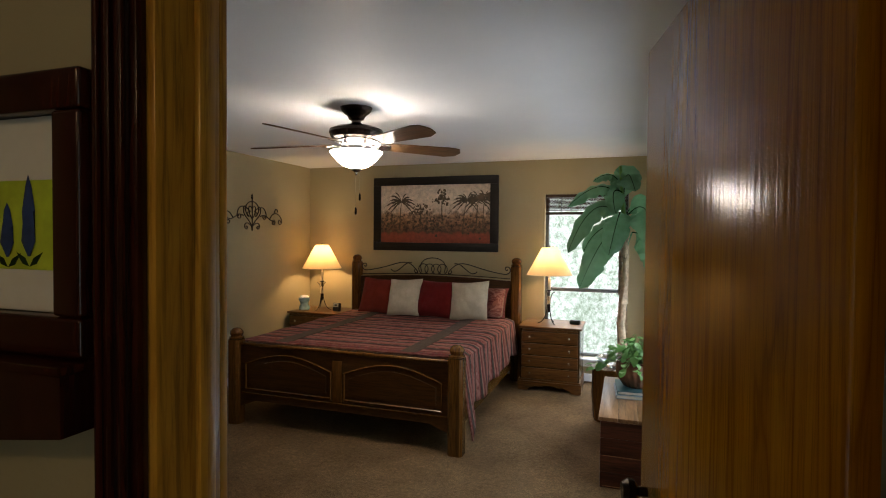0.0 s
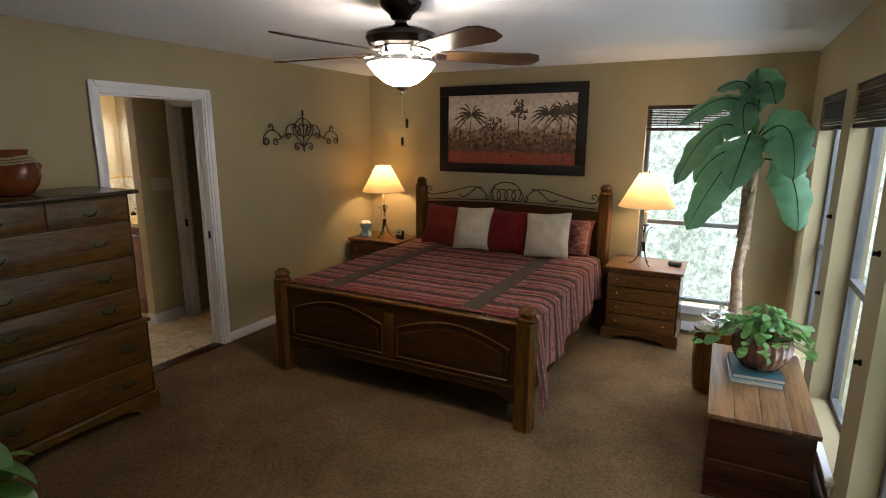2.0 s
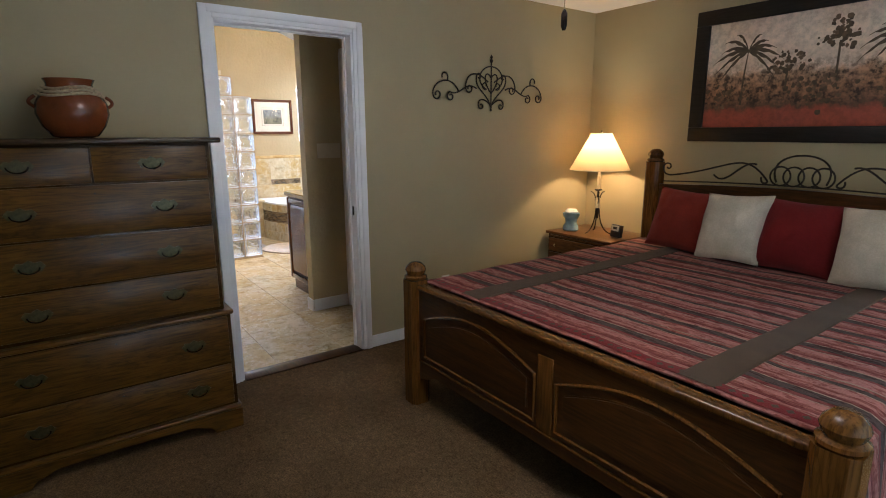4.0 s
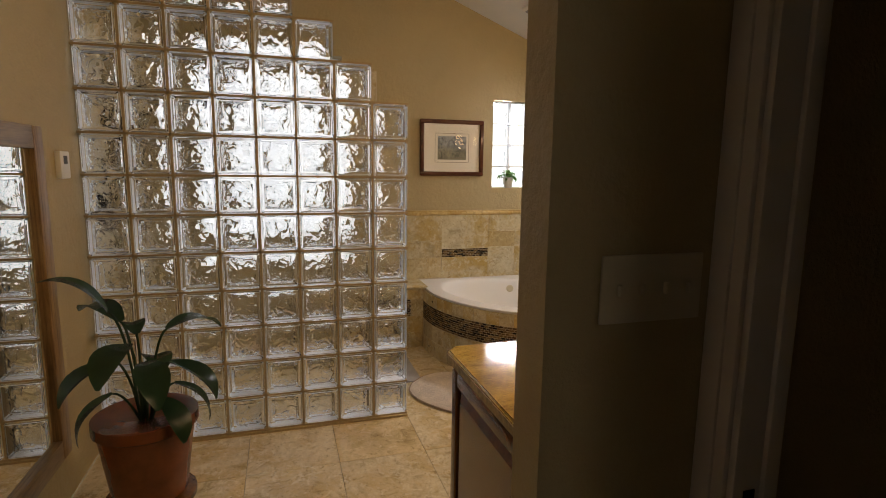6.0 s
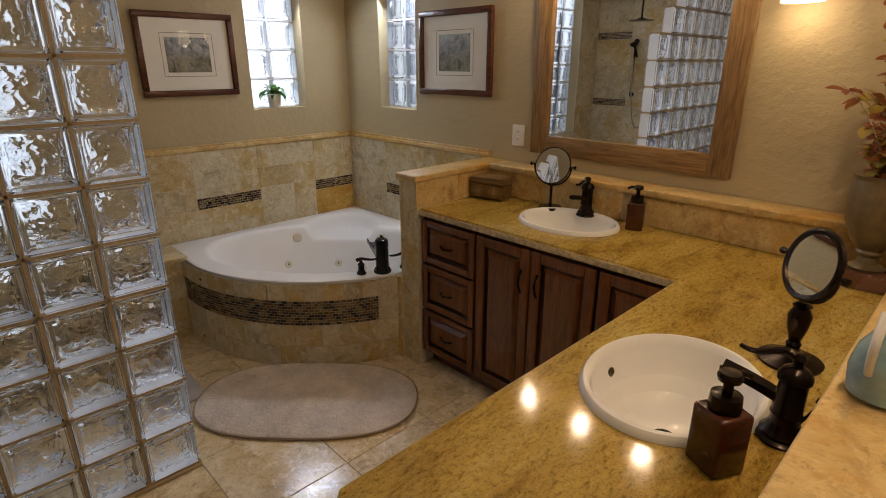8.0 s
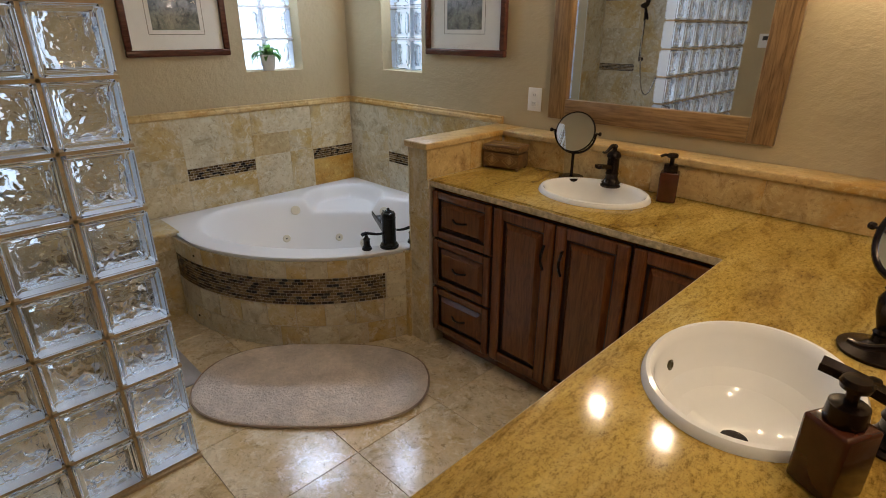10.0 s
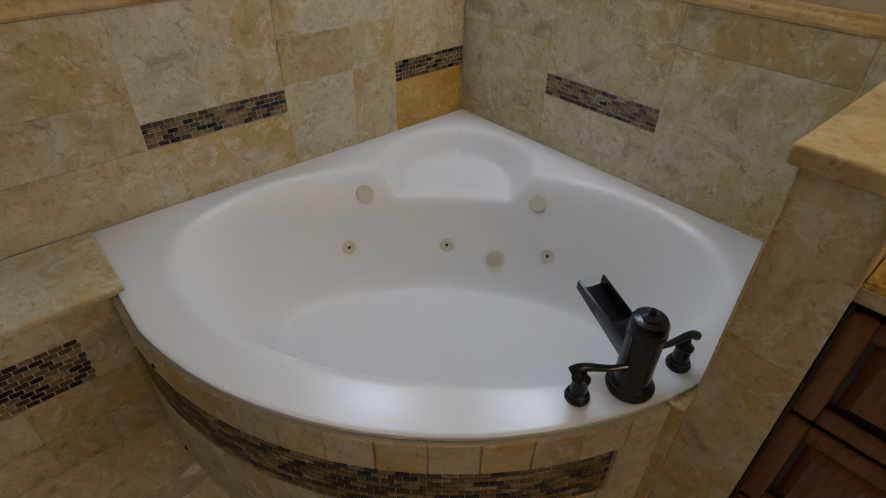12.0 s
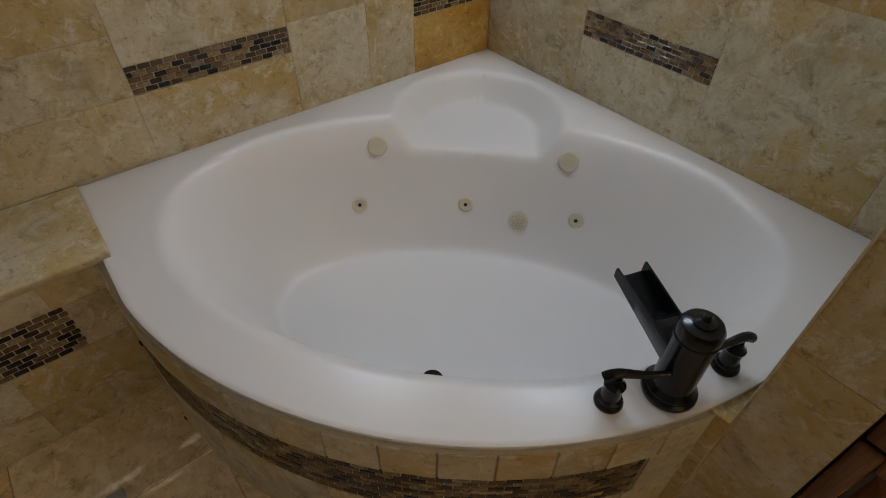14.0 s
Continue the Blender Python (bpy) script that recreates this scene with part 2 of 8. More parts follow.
M_GROUT = plain("sand_grout", (0.52, 0.465, 0.37), 0.85, vary=0.12, bump=0.0006, scale=90)
M_TRAV = travertine("travertine_wall_tile", 0.9, 1.08, tint=(0.99, 0.985, 0.88))
M_TRAVHONEY = travertine("stained_travertine_tile", 1.0, 0.93, tint=(0.96, 0.84, 0.56))
M_TRAVGOLD = travertine("honey_travertine_tile", 1.0, 0.95, tint=(1.1, 0.84, 0.31))
M_TRAVF = travertine("travertine_floor_tile", 0.45, 1.38, polished=True, tint=(1.0, 0.95, 0.84))
M_TRAVCAP = travertine("travertine_cap", 1.0, 1.0, rough=0.3, tint=(1.0, 0.81, 0.44))


def _mirror():
    k = Mat("mirror_glass")
    k.color((0.90, 0.91, 0.90))
    k.rough(0.012, metal=1.0)
    return k.m


def _carpet():
    k = Mat("beige_cut_pile_carpet")
    v = k.coords(world=True)
    big = k.noise(v, 1.9, 5, 0.66, 0.2)
    pile = k.noise(v, 210, 4, 0.8)
    tuft = k.noise(v, 120, 5, 0.85)
    c = k.ramp(big, [(0.32, (0.118, 0.073, 0.034)), (0.5, (0.165, 0.105, 0.050)), (0.68, (0.215, 0.140, 0.069))])
    c = k.mix(c, k.ramp(tuft, [(0.36, (0.42, 0.40, 0.38)), (0.62, (1.3, 1.3, 1.3))]), 1.0, "MULTIPLY")
    mott = k.noise(v, 34, 4, 0.8)
    c = k.mix(c, k.ramp(mott, [(0.36, (0.62, 0.60, 0.58)), (0.62, (1.2, 1.2, 1.2))]), 0.8, "MULTIPLY")
    c = k.mix(c, k.ramp(pile, [(0.3, (0.6, 0.6, 0.6)), (0.6, (1.1, 1.1, 1.1))]), 0.6, "MULTIPLY")
    k.color(c)
    k.rough(0.95, spec=0.1)
    k.bump(tuft, 0.009, 1.0)
    return k.m


def _granite():
    k = Mat("gold_granite")
    v = k.coords(world=True, scale=(1.0, 0.30, 1.0), rot=(0, 0, 38))
    big = k.noise(v, 2.4, 8, 0.62, 1.3)
    vein = k.noise(v, 9.0, 10, 0.74, 1.0)
    grain = k.noise(k.coords(world=True, scale=(1.0, 0.45, 1.0), rot=(0, 0, 38)), 95, 5, 0.75)
    speck = k.noise(k.coords(world=True), 210, 4, 0.75)
    c = k.ramp(big, [(0.28, (0.29, 0.195, 0.048)), (0.40, (0.36, 0.240, 0.045)), (0.52, (0.43, 0.300, 0.062)), (0.62, (0.48, 0.365, 0.120)), (0.75, (0.54, 0.465, 0.29))])
    c = k.mix(c, k.ramp(vein, [(0.36, (0.42, 0.34, 0.23)), (0.45, (0.82, 0.77, 0.68)), (0.52, (1, 1, 1)), (0.60, (1.02, 1.02, 1.0)), (0.70, (1.4, 1.38, 1.3))]), 0.78, "MULTIPLY")
    c = k.mix(c, k.ramp(grain, [(0.34, (0.36, 0.28, 0.17)), (0.47, (0.95, 0.94, 0.9)), (0.66, (1.2, 1.18, 1.12))]), 0.75, "MULTIPLY")
    c = k.mix(c, k.ramp(speck, [(0.36, (0.4, 0.33, 0.24)), (0.46, (1, 1, 1)), (0.62, (1.15, 1.12, 1.06))]), 0.6, "MULTIPLY")
    k.color(c)
    k.rough(0.09, spec=0.55)
    k.bump(speck, 0.00015, 0.2)
    return k.m


def _glassblock(name="wavy_glass", strength=1.0, rough=0.02):
    k = Mat(name)
    v = k.coords(jitter=True)
    wav = k.noise(v, 19.0, 1.5, 0.4, 0.9)
    k.color((0.97, 0.985, 1.0))
    k.rough(rough, spec=0.5)
    k.b.inputs["Transmission Weight"].default_value = 1.0
    k.b.inputs["IOR"].default_value = 1.46
    if strength:
        k.bump(wav, 0.020 * strength, 1.0)
    return k.m


def _pane():
    k = Mat("window_glass")
    k.color((0.97, 0.985, 0.98))
    k.rough(0.0)
    k.b.inputs["Transmission Weight"].default_value = 1.0
    k.b.inputs["IOR"].default_value = 1.01
    return k.m


def _glowglass(name, c, strength, rough=0.4):
    k = Mat(name)
    k.color((0.85, 0.82, 0.76))
    k.rough(rough)
    k.glow(c, strength)
    return k.m


def _shade():
    k = Mat("cream_lamp_shade")
    nt = k.nt
    v = k.coords(scale=(1, 1, 1))
    weave = k.noise(v, 220, 2)
    k.color(k.ramp(weave, [(0.3, (0.66, 0.52, 0.30)), (0.7, (0.76, 0.62, 0.38))]))
    k.rough(0.9, spec=0.1)
    tr = k.n("BsdfTranslucent")
    tr.inputs["Color"].default_value = (0.92, 0.70, 0.36, 1)
    mx = k.n("MixShader")
    mx.inputs[0].default_value = 0.26
    k.l(k.b.outputs[0], mx.inputs[1])
    k.l(tr.outputs[0], mx.inputs[2])
    k.l(mx.outputs[0], nt.nodes["Material Output"].inputs["Surface"])
    return k.m


def _quilt():
    """Woven stripes that run across the bed, with taupe bands along it."""
    k = Mat("striped_woven_bedspread")
    v = k.coords(world=False)
    sep = k.n("SeparateXYZ")
    k.l(v, sep.inputs[0])
    wob = k.n("MapRange")
    wob.inputs["To Min"].default_value, wob.inputs["To Max"].default_value = -0.006, 0.006
    k.l(k.noise(v, 9, 3), wob.inputs["Value"])
    add = k.n("Math")
    k.l(sep.outputs["Y"], add.inputs[0])
    k.l(wob.outputs[0], add.inputs[1])
    mul = k.n("Math")
    mul.operation = "MULTIPLY"
    mul.inputs[1].default_value = 1 / 0.42
    k.l(add.outputs[0], mul.inputs[0])
    fr = k.n("Math")
    fr.operation = "FRACT"
    k.l(mul.outputs[0], fr.inputs[0])
    red, pink, dk, tan, rust = (0.140, 0.043, 0.039), (0.265, 0.125, 0.108), (0.060, 0.047, 0.043), (0.235, 0.175, 0.135), (0.190, 0.074, 0.060)
    stops = [(0.0, dk), (0.10, tan), (0.115, red), (0.16, pink), (0.20, rust), (0.235, pink), (0.33, tan), (0.345, dk), (0.40, rust), (0.44, tan), (0.455, pink), (0.58, red), (0.61, dk), (0.70, tan), (0.715, pink), (0.76, red), (0.80, rust), (0.84, pink), (0.93, tan), (0.945, red)]
    r = k.n("ValToRGB")
    r.color_ramp.interpolation = "CONSTANT"
    els = r.color_ramp.elements
    while len(els) < len(stops):
        els.new(0.5)
    for e, (p, c) in zip(els, stops):
        e.position, e.color = p, (*c, 1)
    k.l(fr.outputs[0], r.inputs[0])
    # woven zigzags inside the broad bands, then the yarn itself
    zig = k.noise(k.coords(scale=(0.45, 1.6, 1)), 34, 2, 0.5, 1.2)
    col = k.mix(r.outputs[0], k.ramp(zig, [(0.42, (0.62, 0.42, 0.40)), (0.48, (1, 1, 1)), (0.60, (1.12, 1.10, 1.08))]), 0.85, "MULTIPLY")
    fleck = k.noise(k.coords(scale=(1, 2, 1)), 130, 3, 0.75)
    col = k.mix(col, k.ramp(fleck, [(0.36, (0.6, 0.58, 0.57)), (0.58, (1.12, 1.1, 1.1))]), 0.7, "MULTIPLY")
    k.color(col)
    k.rough(0.95, spec=0.06)
    k.bump(k.noise(v, 30, 4, 0.7), 0.010, 0.7)
    return k.m


def fabric(name, c, bump=0.003, scale=120):
    k = Mat(name)
    v = k.coords()
    big = k.noise(v, 7, 4)
    fine = k.noise(v, scale, 4, 0.8)
    k.color(k.mix(k.ramp(big, [(0.3, tuple(a * 0.8 for a in c)), (0.7, tuple(min(1, a * 1.1) for a in c))]), k.ramp(fine, [(0.3, (0.75, 0.75, 0.75)), (0.65, (1.08, 1.08, 1.08))]), 0.6, "MULTIPLY"))
    k.rough(0.93, spec=0.12)
    k.b.inputs["Sheen Weight"].default_value = 0.06
    k.bump(fine, bump, 0.7)
    return k.m


def _leaf(name, c1, c2, rough=0.35):
    k = Mat(name)
    v = k.coords(jitter=True)
    k.color(k.ramp(k.noise(v, 14, 4), [(0.3, c1), (0.7, c2)]))
    k.rough(rough, spec=0.4)
    k.bump(k.noise(v, 60, 3), 0.001, 0.4)
    nt = k.nt
    tr = k.n("BsdfTranslucent")
    tr.inputs["Color"].default_value = (c2[0] * 1.6, c2[1] * 1.6, c2[2] * 1.2, 1)
    mx = k.n("MixShader")
    mx.inputs[0].default_value = 0.38
    k.l(k.b.outputs[0], mx.inputs[1])
    k.l(tr.outputs[0], mx.inputs[2])
    k.l(mx.outputs[0], nt.nodes["Material Output"].inputs["Surface"])
    return k.m


def _backdrop():
    """Glowing woodland, out of focus, beyond the windows; its sunlight is put into the colour."""
    k = Mat("glowing_woodland")
    v = k.coords(world=True)
    big = k.noise(v, 0.9, 4, 0.6, 0.3)
    mid = k.noise(v, 11.0, 8, 0.82, 0.25)
    twig = k.noise(k.coords(world=True, scale=(1, 1, 0.35), rot=(12, 20, 0)), 9.0, 5, 0.6, 1.0)
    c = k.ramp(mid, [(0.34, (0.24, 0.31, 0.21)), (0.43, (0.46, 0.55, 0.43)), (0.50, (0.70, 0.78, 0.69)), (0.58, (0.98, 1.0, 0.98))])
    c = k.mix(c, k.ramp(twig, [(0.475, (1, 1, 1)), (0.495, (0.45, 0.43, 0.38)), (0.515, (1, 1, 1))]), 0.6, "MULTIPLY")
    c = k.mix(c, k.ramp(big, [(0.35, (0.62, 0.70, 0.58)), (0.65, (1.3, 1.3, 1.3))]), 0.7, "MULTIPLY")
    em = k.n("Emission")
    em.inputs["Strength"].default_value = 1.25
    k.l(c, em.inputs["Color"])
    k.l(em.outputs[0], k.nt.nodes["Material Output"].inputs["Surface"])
    return k.m


M_MIRROR, M_CARPET, M_GRANITE, M_PANE = _mirror(), _carpet(), _granite(), _pane()
M_BLOCK = _glassblock()
M_CLEAR = _glassblock("clear_block_glass", 0.0)
M_BLOCKWIN = _glassblock("rippled_window_block_glass", 0.35, 0.22)
M_SHADE, M_QUILT = _shade(), _quilt()
M_BAND = fabric("taupe_band", (0.06, 0.040, 0.024))
M_REDPIL = fabric("red_velvet", (0.135, 0.011, 0.011))
M_RUST = fabric("rust_velvet", (0.165, 0.022, 0.012))
M_CREAMPIL = fabric("cream_linen", (0.52, 0.455, 0.355))
M_RUG = fabric("beige_bath_mat_pile", (0.88, 0.77, 0.68), 0.045, 38)
M_MATT = fabric("dark_mattress_ticking", (0.05, 0.04, 0.04))
M_BANANA = _leaf("banana_leaf_green", (0.050, 0.135, 0.080), (0.115, 0.245, 0.155))
M_IVY = _leaf("ivy_leaf_green", (0.04, 0.12, 0.03), (0.13, 0.26, 0.08))
M_DARKLEAF = _leaf("dark_leaf_green", (0.008, 0.022, 0.010), (0.02, 0.05, 0.022), 0.25)
M_RUSTLEAF = _leaf("rust_silk_leaf", (0.14, 0.035, 0.02), (0.27, 0.10, 0.045), 0.6)
M_YELLOWLEAF = _leaf("olive_yellow_leaf", (0.16, 0.15, 0.03), (0.38, 0.30, 0.07), 0.6)
M_BARK = plain("peeling_banana_bark", (0.42, 0.32, 0.22), 0.85, vary=0.45, bump=0.006, scale=22)
M_TERRA = plain("terracotta", (0.135, 0.036, 0.010), 0.24, vary=0.25, scale=9)
M_ROPE = plain("rope", (0.33, 0.25, 0.15), 0.9, vary=0.3, bump=0.002, scale=90)
M_POT = plain("brown_glazed_pot", (0.12, 0.055, 0.032), 0.25, vary=0.3, scale=12)
M_AMBER = plain("amber_brown_bottle", (0.055, 0.014, 0.006), 0.12, spec=0.6, vary=0.2)
M_BACK = _backdrop()
M_FANGLOW = _glowglass("lit_frosted_glass_bowl", (1.0, 0.85, 0.60), 25.0)
M_SCONCE = _glowglass("lit_frosted_glass_shade", (1.0, 0.76, 0.42), 6.0)
M_CANDLE = plain("ivory_candle_sleeve", (0.66, 0.58, 0.42), 0.5, vary=0.04)
M_BLIND = wood("dark_bamboo_blind", (0.02, 0.011, 0.006), (0.045, 0.025, 0.013), (0.075, 0.042, 0.022), axis=0, rough=0.6, scale=2)
M_ALU = plain("bronze_grey_window_frame", (0.16, 0.17, 0.18), 0.45, metal=0.3, vary=0.08)
M_PAPER = plain("off_white_mat_board", (0.66, 0.62, 0.53), 0.8, vary=0.03)


# ---------------------------------------------------------------- mesh helpers
def box(bm, x0, x1, y0, y1, z0, z1):
    vs = [bm.verts.new(p) for p in ((x0, y0, z0), (x1, y0, z0), (x1, y1, z0), (x0, y1, z0), (x0, y0, z1), (x1, y0, z1), (x1, y1, z1), (x0, y1, z1))]
    for f in ((3, 2, 1, 0), (4, 5, 6, 7), (0, 1, 5, 4), (1, 2, 6, 5), (2, 3, 7, 6), (3, 0, 4, 7)):
        bm.faces.new([vs[i] for i in f])
    return vs


def rbox(x0, x1, y0, y1, z0, z1, r=0.004, seg=2):
    bm = bmesh.new()
    box(bm, x0, x1, y0, y1, z0, z1)
    bmesh.ops.bevel(bm, geom=bm.edges[:], offset=r, segments=seg, affect="EDGES", profile=0.5)
    return bm


def lathe(profile, seg=28, bm=None, cx=0.0, cy=0.0, sx=1.0, sy=1.0, flute=0.0, nf=0, twist=0.0):
    """A turned body from (radius, height) pairs, from the bottom up."""
    bm = bm or bmesh.new()
    rings = []
    for r, z in profile:
        ring = []
        for i in range(seg):
            a = 2 * math.pi * i / seg
            q = r * (1 + flute * math.cos(nf * a + twist * z)) if nf else r
            ring.append(bm.verts.new((cx + sx * q * math.cos(a), cy + sy * q * math.sin(a), z)))
        rings.append(ring)
    for lo, hi in zip(rings, rings[1:]):
        for i in range(seg):
            j = (i + 1) % seg
            bm.faces.new((lo[i], lo[j], hi[j], hi[i]))
    if profile[0][0] > 1e-4:
        bm.faces.new(rings[0][::-1])
    if profile[-1][0] > 1e-4:
        bm.faces.new(rings[-1])
    return bm


def tube(points, r, seg=8, bm=None, r_end=None):
    """A round bar along points."""
    bm = bm or bmesh.new()
    pts = [Vector(p) for p in points]
    n = len(pts)
    side = None
    rings = []
    for i, p in enumerate(pts):
        d = (pts[min(i + 1, n - 1)] - pts[max(i - 1, 0)]).normalized()
        if side is None:
            side = d.orthogonal().normalized()
        side = (side - d * side.dot(d)).normalized()
        up = d.cross(side)
        q = r if r_end is None else r + (r_end - r) * i / (n - 1)
        rings.append([bm.verts.new(p + q * (side * math.cos(2 * math.pi * k / seg) + up * math.sin(2 * math.pi * k / seg))) for k in range(seg)])
    for lo, hi in zip(rings, rings[1:]):
        for k in range(seg):
            j = (k + 1) % seg
            bm.faces.new((lo[k], lo[j], hi[j], hi[k]))
    bm.faces.new(rings[0][::-1])
    bm.faces.new(rings[-1])
    return bm


def prism(outline, y0, y1, bm=None, plane="xz"):
    """A flat outline given depth."""
    bm = bm or bmesh.new()
    def at(a, b, d):
        return (a, d, b) if plane == "xz" else ((d, a, b) if plane == "yz" else (a, b, d))
    lo = [bm.verts.new(at(a, b, y0)) for a, b in outline]
    hi = [bm.verts.new(at(a, b, y1)) for a, b in outline]
    bm.faces.new(lo)
    bm.faces.new(hi[::-1])
    for i in range(len(lo)):
        j = (i + 1) % len(lo)
        bm.faces.new((lo[j], lo[i], hi[i], hi[j]))
    bmesh.ops.recalc_face_normals(bm, faces=bm.faces[:])
    return bm


def step01(x):
    x = min(1.0, max(0.0, x))
    return x * x * (3 - 2 * x)


def arc_points(cx, cy, r, a0, a1, n):
    return [(cx + r * math.cos(radians(a0 + (a1 - a0) * i / n)), cy + r * math.sin(radians(a0 + (a1 - a0) * i / n))) for i in range(n + 1)]


def finish(bm, name, material):
    me = bpy.data.meshes.new(name)
    bm.normal_update()
    bm.to_mesh(me)
    bm.free()
    me.materials.append(material)
    me.shade_smooth()
    me.set_sharp_from_angle(angle=radians(35))
    return me


def part(name, bm, material, parent, label=""):
    me = bm if isinstance(bm, bpy.types.Mesh) else finish(bm, name, material)
    ob = new(name, me)
    ob.parent = parent
    if label:
        tagged(ob, label)
    return ob


def thing(name, m, label, category, group=""):
    ob = new(name)
    ob.empty_display_size = 0.1
    ob.matrix_world = m if isinstance(m, Matrix) else Matrix.Translation(m)
    return tagged(ob, label, category, group)


def structure(name, bm, material, label):
    ob = new(name, finish(bm, name, material))
    return tagged(ob, label, name.split("_")[0], kind="structure")


def wall(name, axis, d0, d1, s0, s1, z0, z1, holes, material, label):
    """A wall of real thickness d0..d1 across axis, from s0 to s1, with openings (a, b, z_low, z_high)."""
    bm = bmesh.new()
    ss = sorted({s0, s1, *[h[0] for h in holes], *[h[1] for h in holes]})
    zs = sorted({z0, z1, *[h[2] for h in holes], *[h[3] for h in holes]})
    solid = {}
    for i in range(len(ss) - 1):
        for j in range(len(zs) - 1):
            cs, cz = (ss[i] + ss[i + 1]) / 2, (zs[j] + zs[j + 1]) / 2
            solid[i, j] = not any(h[0] < cs < h[1] and h[2] < cz < h[3] for h in holes)
    def quad(ps):
        if axis == "x":
            ps = [(d, s, z) for d, s, z in ps]
        else:
            ps = [(s, d, z) for d, s, z in ps]
        bm.faces.new([bm.verts.new(p) for p in ps])
    for (i, j), full in solid.items():
        if not full:
            continue
        a, b, c, d = ss[i], ss[i + 1], zs[j], zs[j + 1]
        quad([(d0, a, c), (d0, b, c), (d0, b, d), (d0, a, d)])
        quad([(d1, a, c), (d1, a, d), (d1, b, d), (d1, b, c)])
        if not solid.get((i - 1, j), False):
            quad([(d0, a, c), (d0, a, d), (d1, a, d), (d1, a, c)])
        if not solid.get((i + 1, j), False):
            quad([(d0, b, c), (d1, b, c), (d1, b, d), (d0, b, d)])
        if not solid.get((i, j - 1), False):
            quad([(d0, a, c), (d1, a, c), (d1, b, c), (d0, b, c)])
        if not solid.get((i, j + 1), False):
            quad([(d0, a, d), (d0, b, d), (d1, b, d), (d1, a, d)])
    bmesh.ops.remove_doubles(bm, verts=bm.verts[:], dist=0.0005)
    bmesh.ops.recalc_face_normals(bm, faces=bm.faces[:])
    return structure(name, bm, material, label)


# ---------------------------------------------------------------- setting
NY, EX, WX, BW, BN, BS = 6.19, 0.48, -3.79, -8.604, 6.205, 2.61
CEIL = 2.43
SILL, HEAD = 0.25, 2.045
E_WINDOWS = [(4.82, 5.70), (3.68, 4.56), (2.54, 3.42)]
wall("wall_north", "y", NY, NY + 0.18, WX - 0.12, EX + 0.18, 0, CEIL, [(-0.77, 0.11, SILL, HEAD)], M_WALL, "khaki painted bedroom wall with one window")
wall("wall_east", "x", EX, EX + 0.18, 0.686, NY, 0, CEIL, [(a, b, SILL, HEAD) for a, b in E_WINDOWS], M_WALL, "khaki painted bedroom wall with a row of tall windows")
wall("wall_west", "x", WX - 0.12, WX, 0.686, NY, 0, CEIL, [(3.10, 3.925, 0, 2.06)], M_WALL, "khaki painted bedroom wall with a doorway to the bathroom")
wall("wall_south", "y", 0.686, 0.797, WX, EX, 0, CEIL, [(-0.48, 0.365, 0, 2.06)], M_WALL, "khaki painted bedroom wall with the entry doorway")
bm = bmesh.new(); box(bm, WX, EX, 0.797, NY, -0.1, 0)
structure("floor_bedroom", bm, M_CARPET, "beige cut-pile carpet with faint vacuum marks")
bm = bmesh.new(); box(bm, WX - 0.12, EX + 0.18, 0.686, NY + 0.18, CEIL, CEIL + 0.12)
structure("ceiling_bedroom", bm, M_CEIL, "smooth white painted bedroom ceiling")
# entry hall behind the first doorway
wall("wall_hall_south", "y", -1.9, -1.8, -2.4, 1.6, 0, CEIL, [], M_WALL, "plain khaki wall of the entry hall")
wall("wall_hall_west", "x", -2.5, -2.4, -1.9, 0.686, 0, CEIL, [], M_WALL, "plain khaki wall of the entry hall")
wall("wall_hall_east", "x", 1.6, 1.7, -1.9, 0.686, 0, CEIL, [], M_WALL, "plain khaki wall of the entry hall")
wall("wall_hall_north", "y", 0.686, 0.797, EX + 0.18, 1.6, 0, CEIL, [], M_WALL, "plain khaki wall of the entry hall")
bm = bmesh.new(); box(bm, -2.5, 1.7, -1.9, 0.797, -0.1, -0.004)
structure("floor_hall", bm, M_CARPET, "beige carpet of the entry hall")
bm = bmesh.new(); box(bm, -2.5, 1.7, -1.9, 0.686, CEIL, CEIL + 0.1)
structure("ceiling_hall", bm, M_CEIL, "white ceiling of the entry hall")

# bathroom: vaulted, rising to the south
def vault(y):
    return 2.475 + (BN - y) * 0.385


wall("wall_bath_north", "y", BN, BN + 0.17, BW - 0.2, WX - 0.12, 0, 2.475, [(-8.20, -7.81, 1.34, 2.12)], M_BATHWALL, "tan textured bathroom wall with a glass block window")
wall("wall_bath_south", "y", BS - 0.12, BS, BW - 0.2, WX - 0.12, 0, vault(BS), [], M_BATHWALL, "tan textured bathroom wall")
wall("wall_bath_west", "x", BW - 0.2, BW, BS, BN, 0, vault(BS) + 0.02, [(5.42, 5.83, 1.34, 2.12), (3.0, 4.08, 0.85, 2.40)], M_BATHWALL, "tan textured bathroom wall with two glass block windows")
wall("wall_bath_east", "x", WX - 0.122, WX - 0.12, 2.61, BN, CEIL, vault(BS), [], M_BATHWALL, "upper wall over the bathroom doorway")
wall("wall_vanity", "x", -4.864, -4.762, 3.968, BN, 0, vault(3.968), [], M_BATHWALL, "short tan textured wall behind the vanity")
bm = bmesh.new()
for a in (0, 0.1):
    [bm.verts.new((x, y, vault(y) + a)) for x, y in ((BW - 0.2, BS - 0.12), (WX - 0.12, BS - 0.12), (WX - 0.12, BN + 0.2), (BW - 0.2, BN + 0.2))]
bm.verts.ensure_lookup_table()
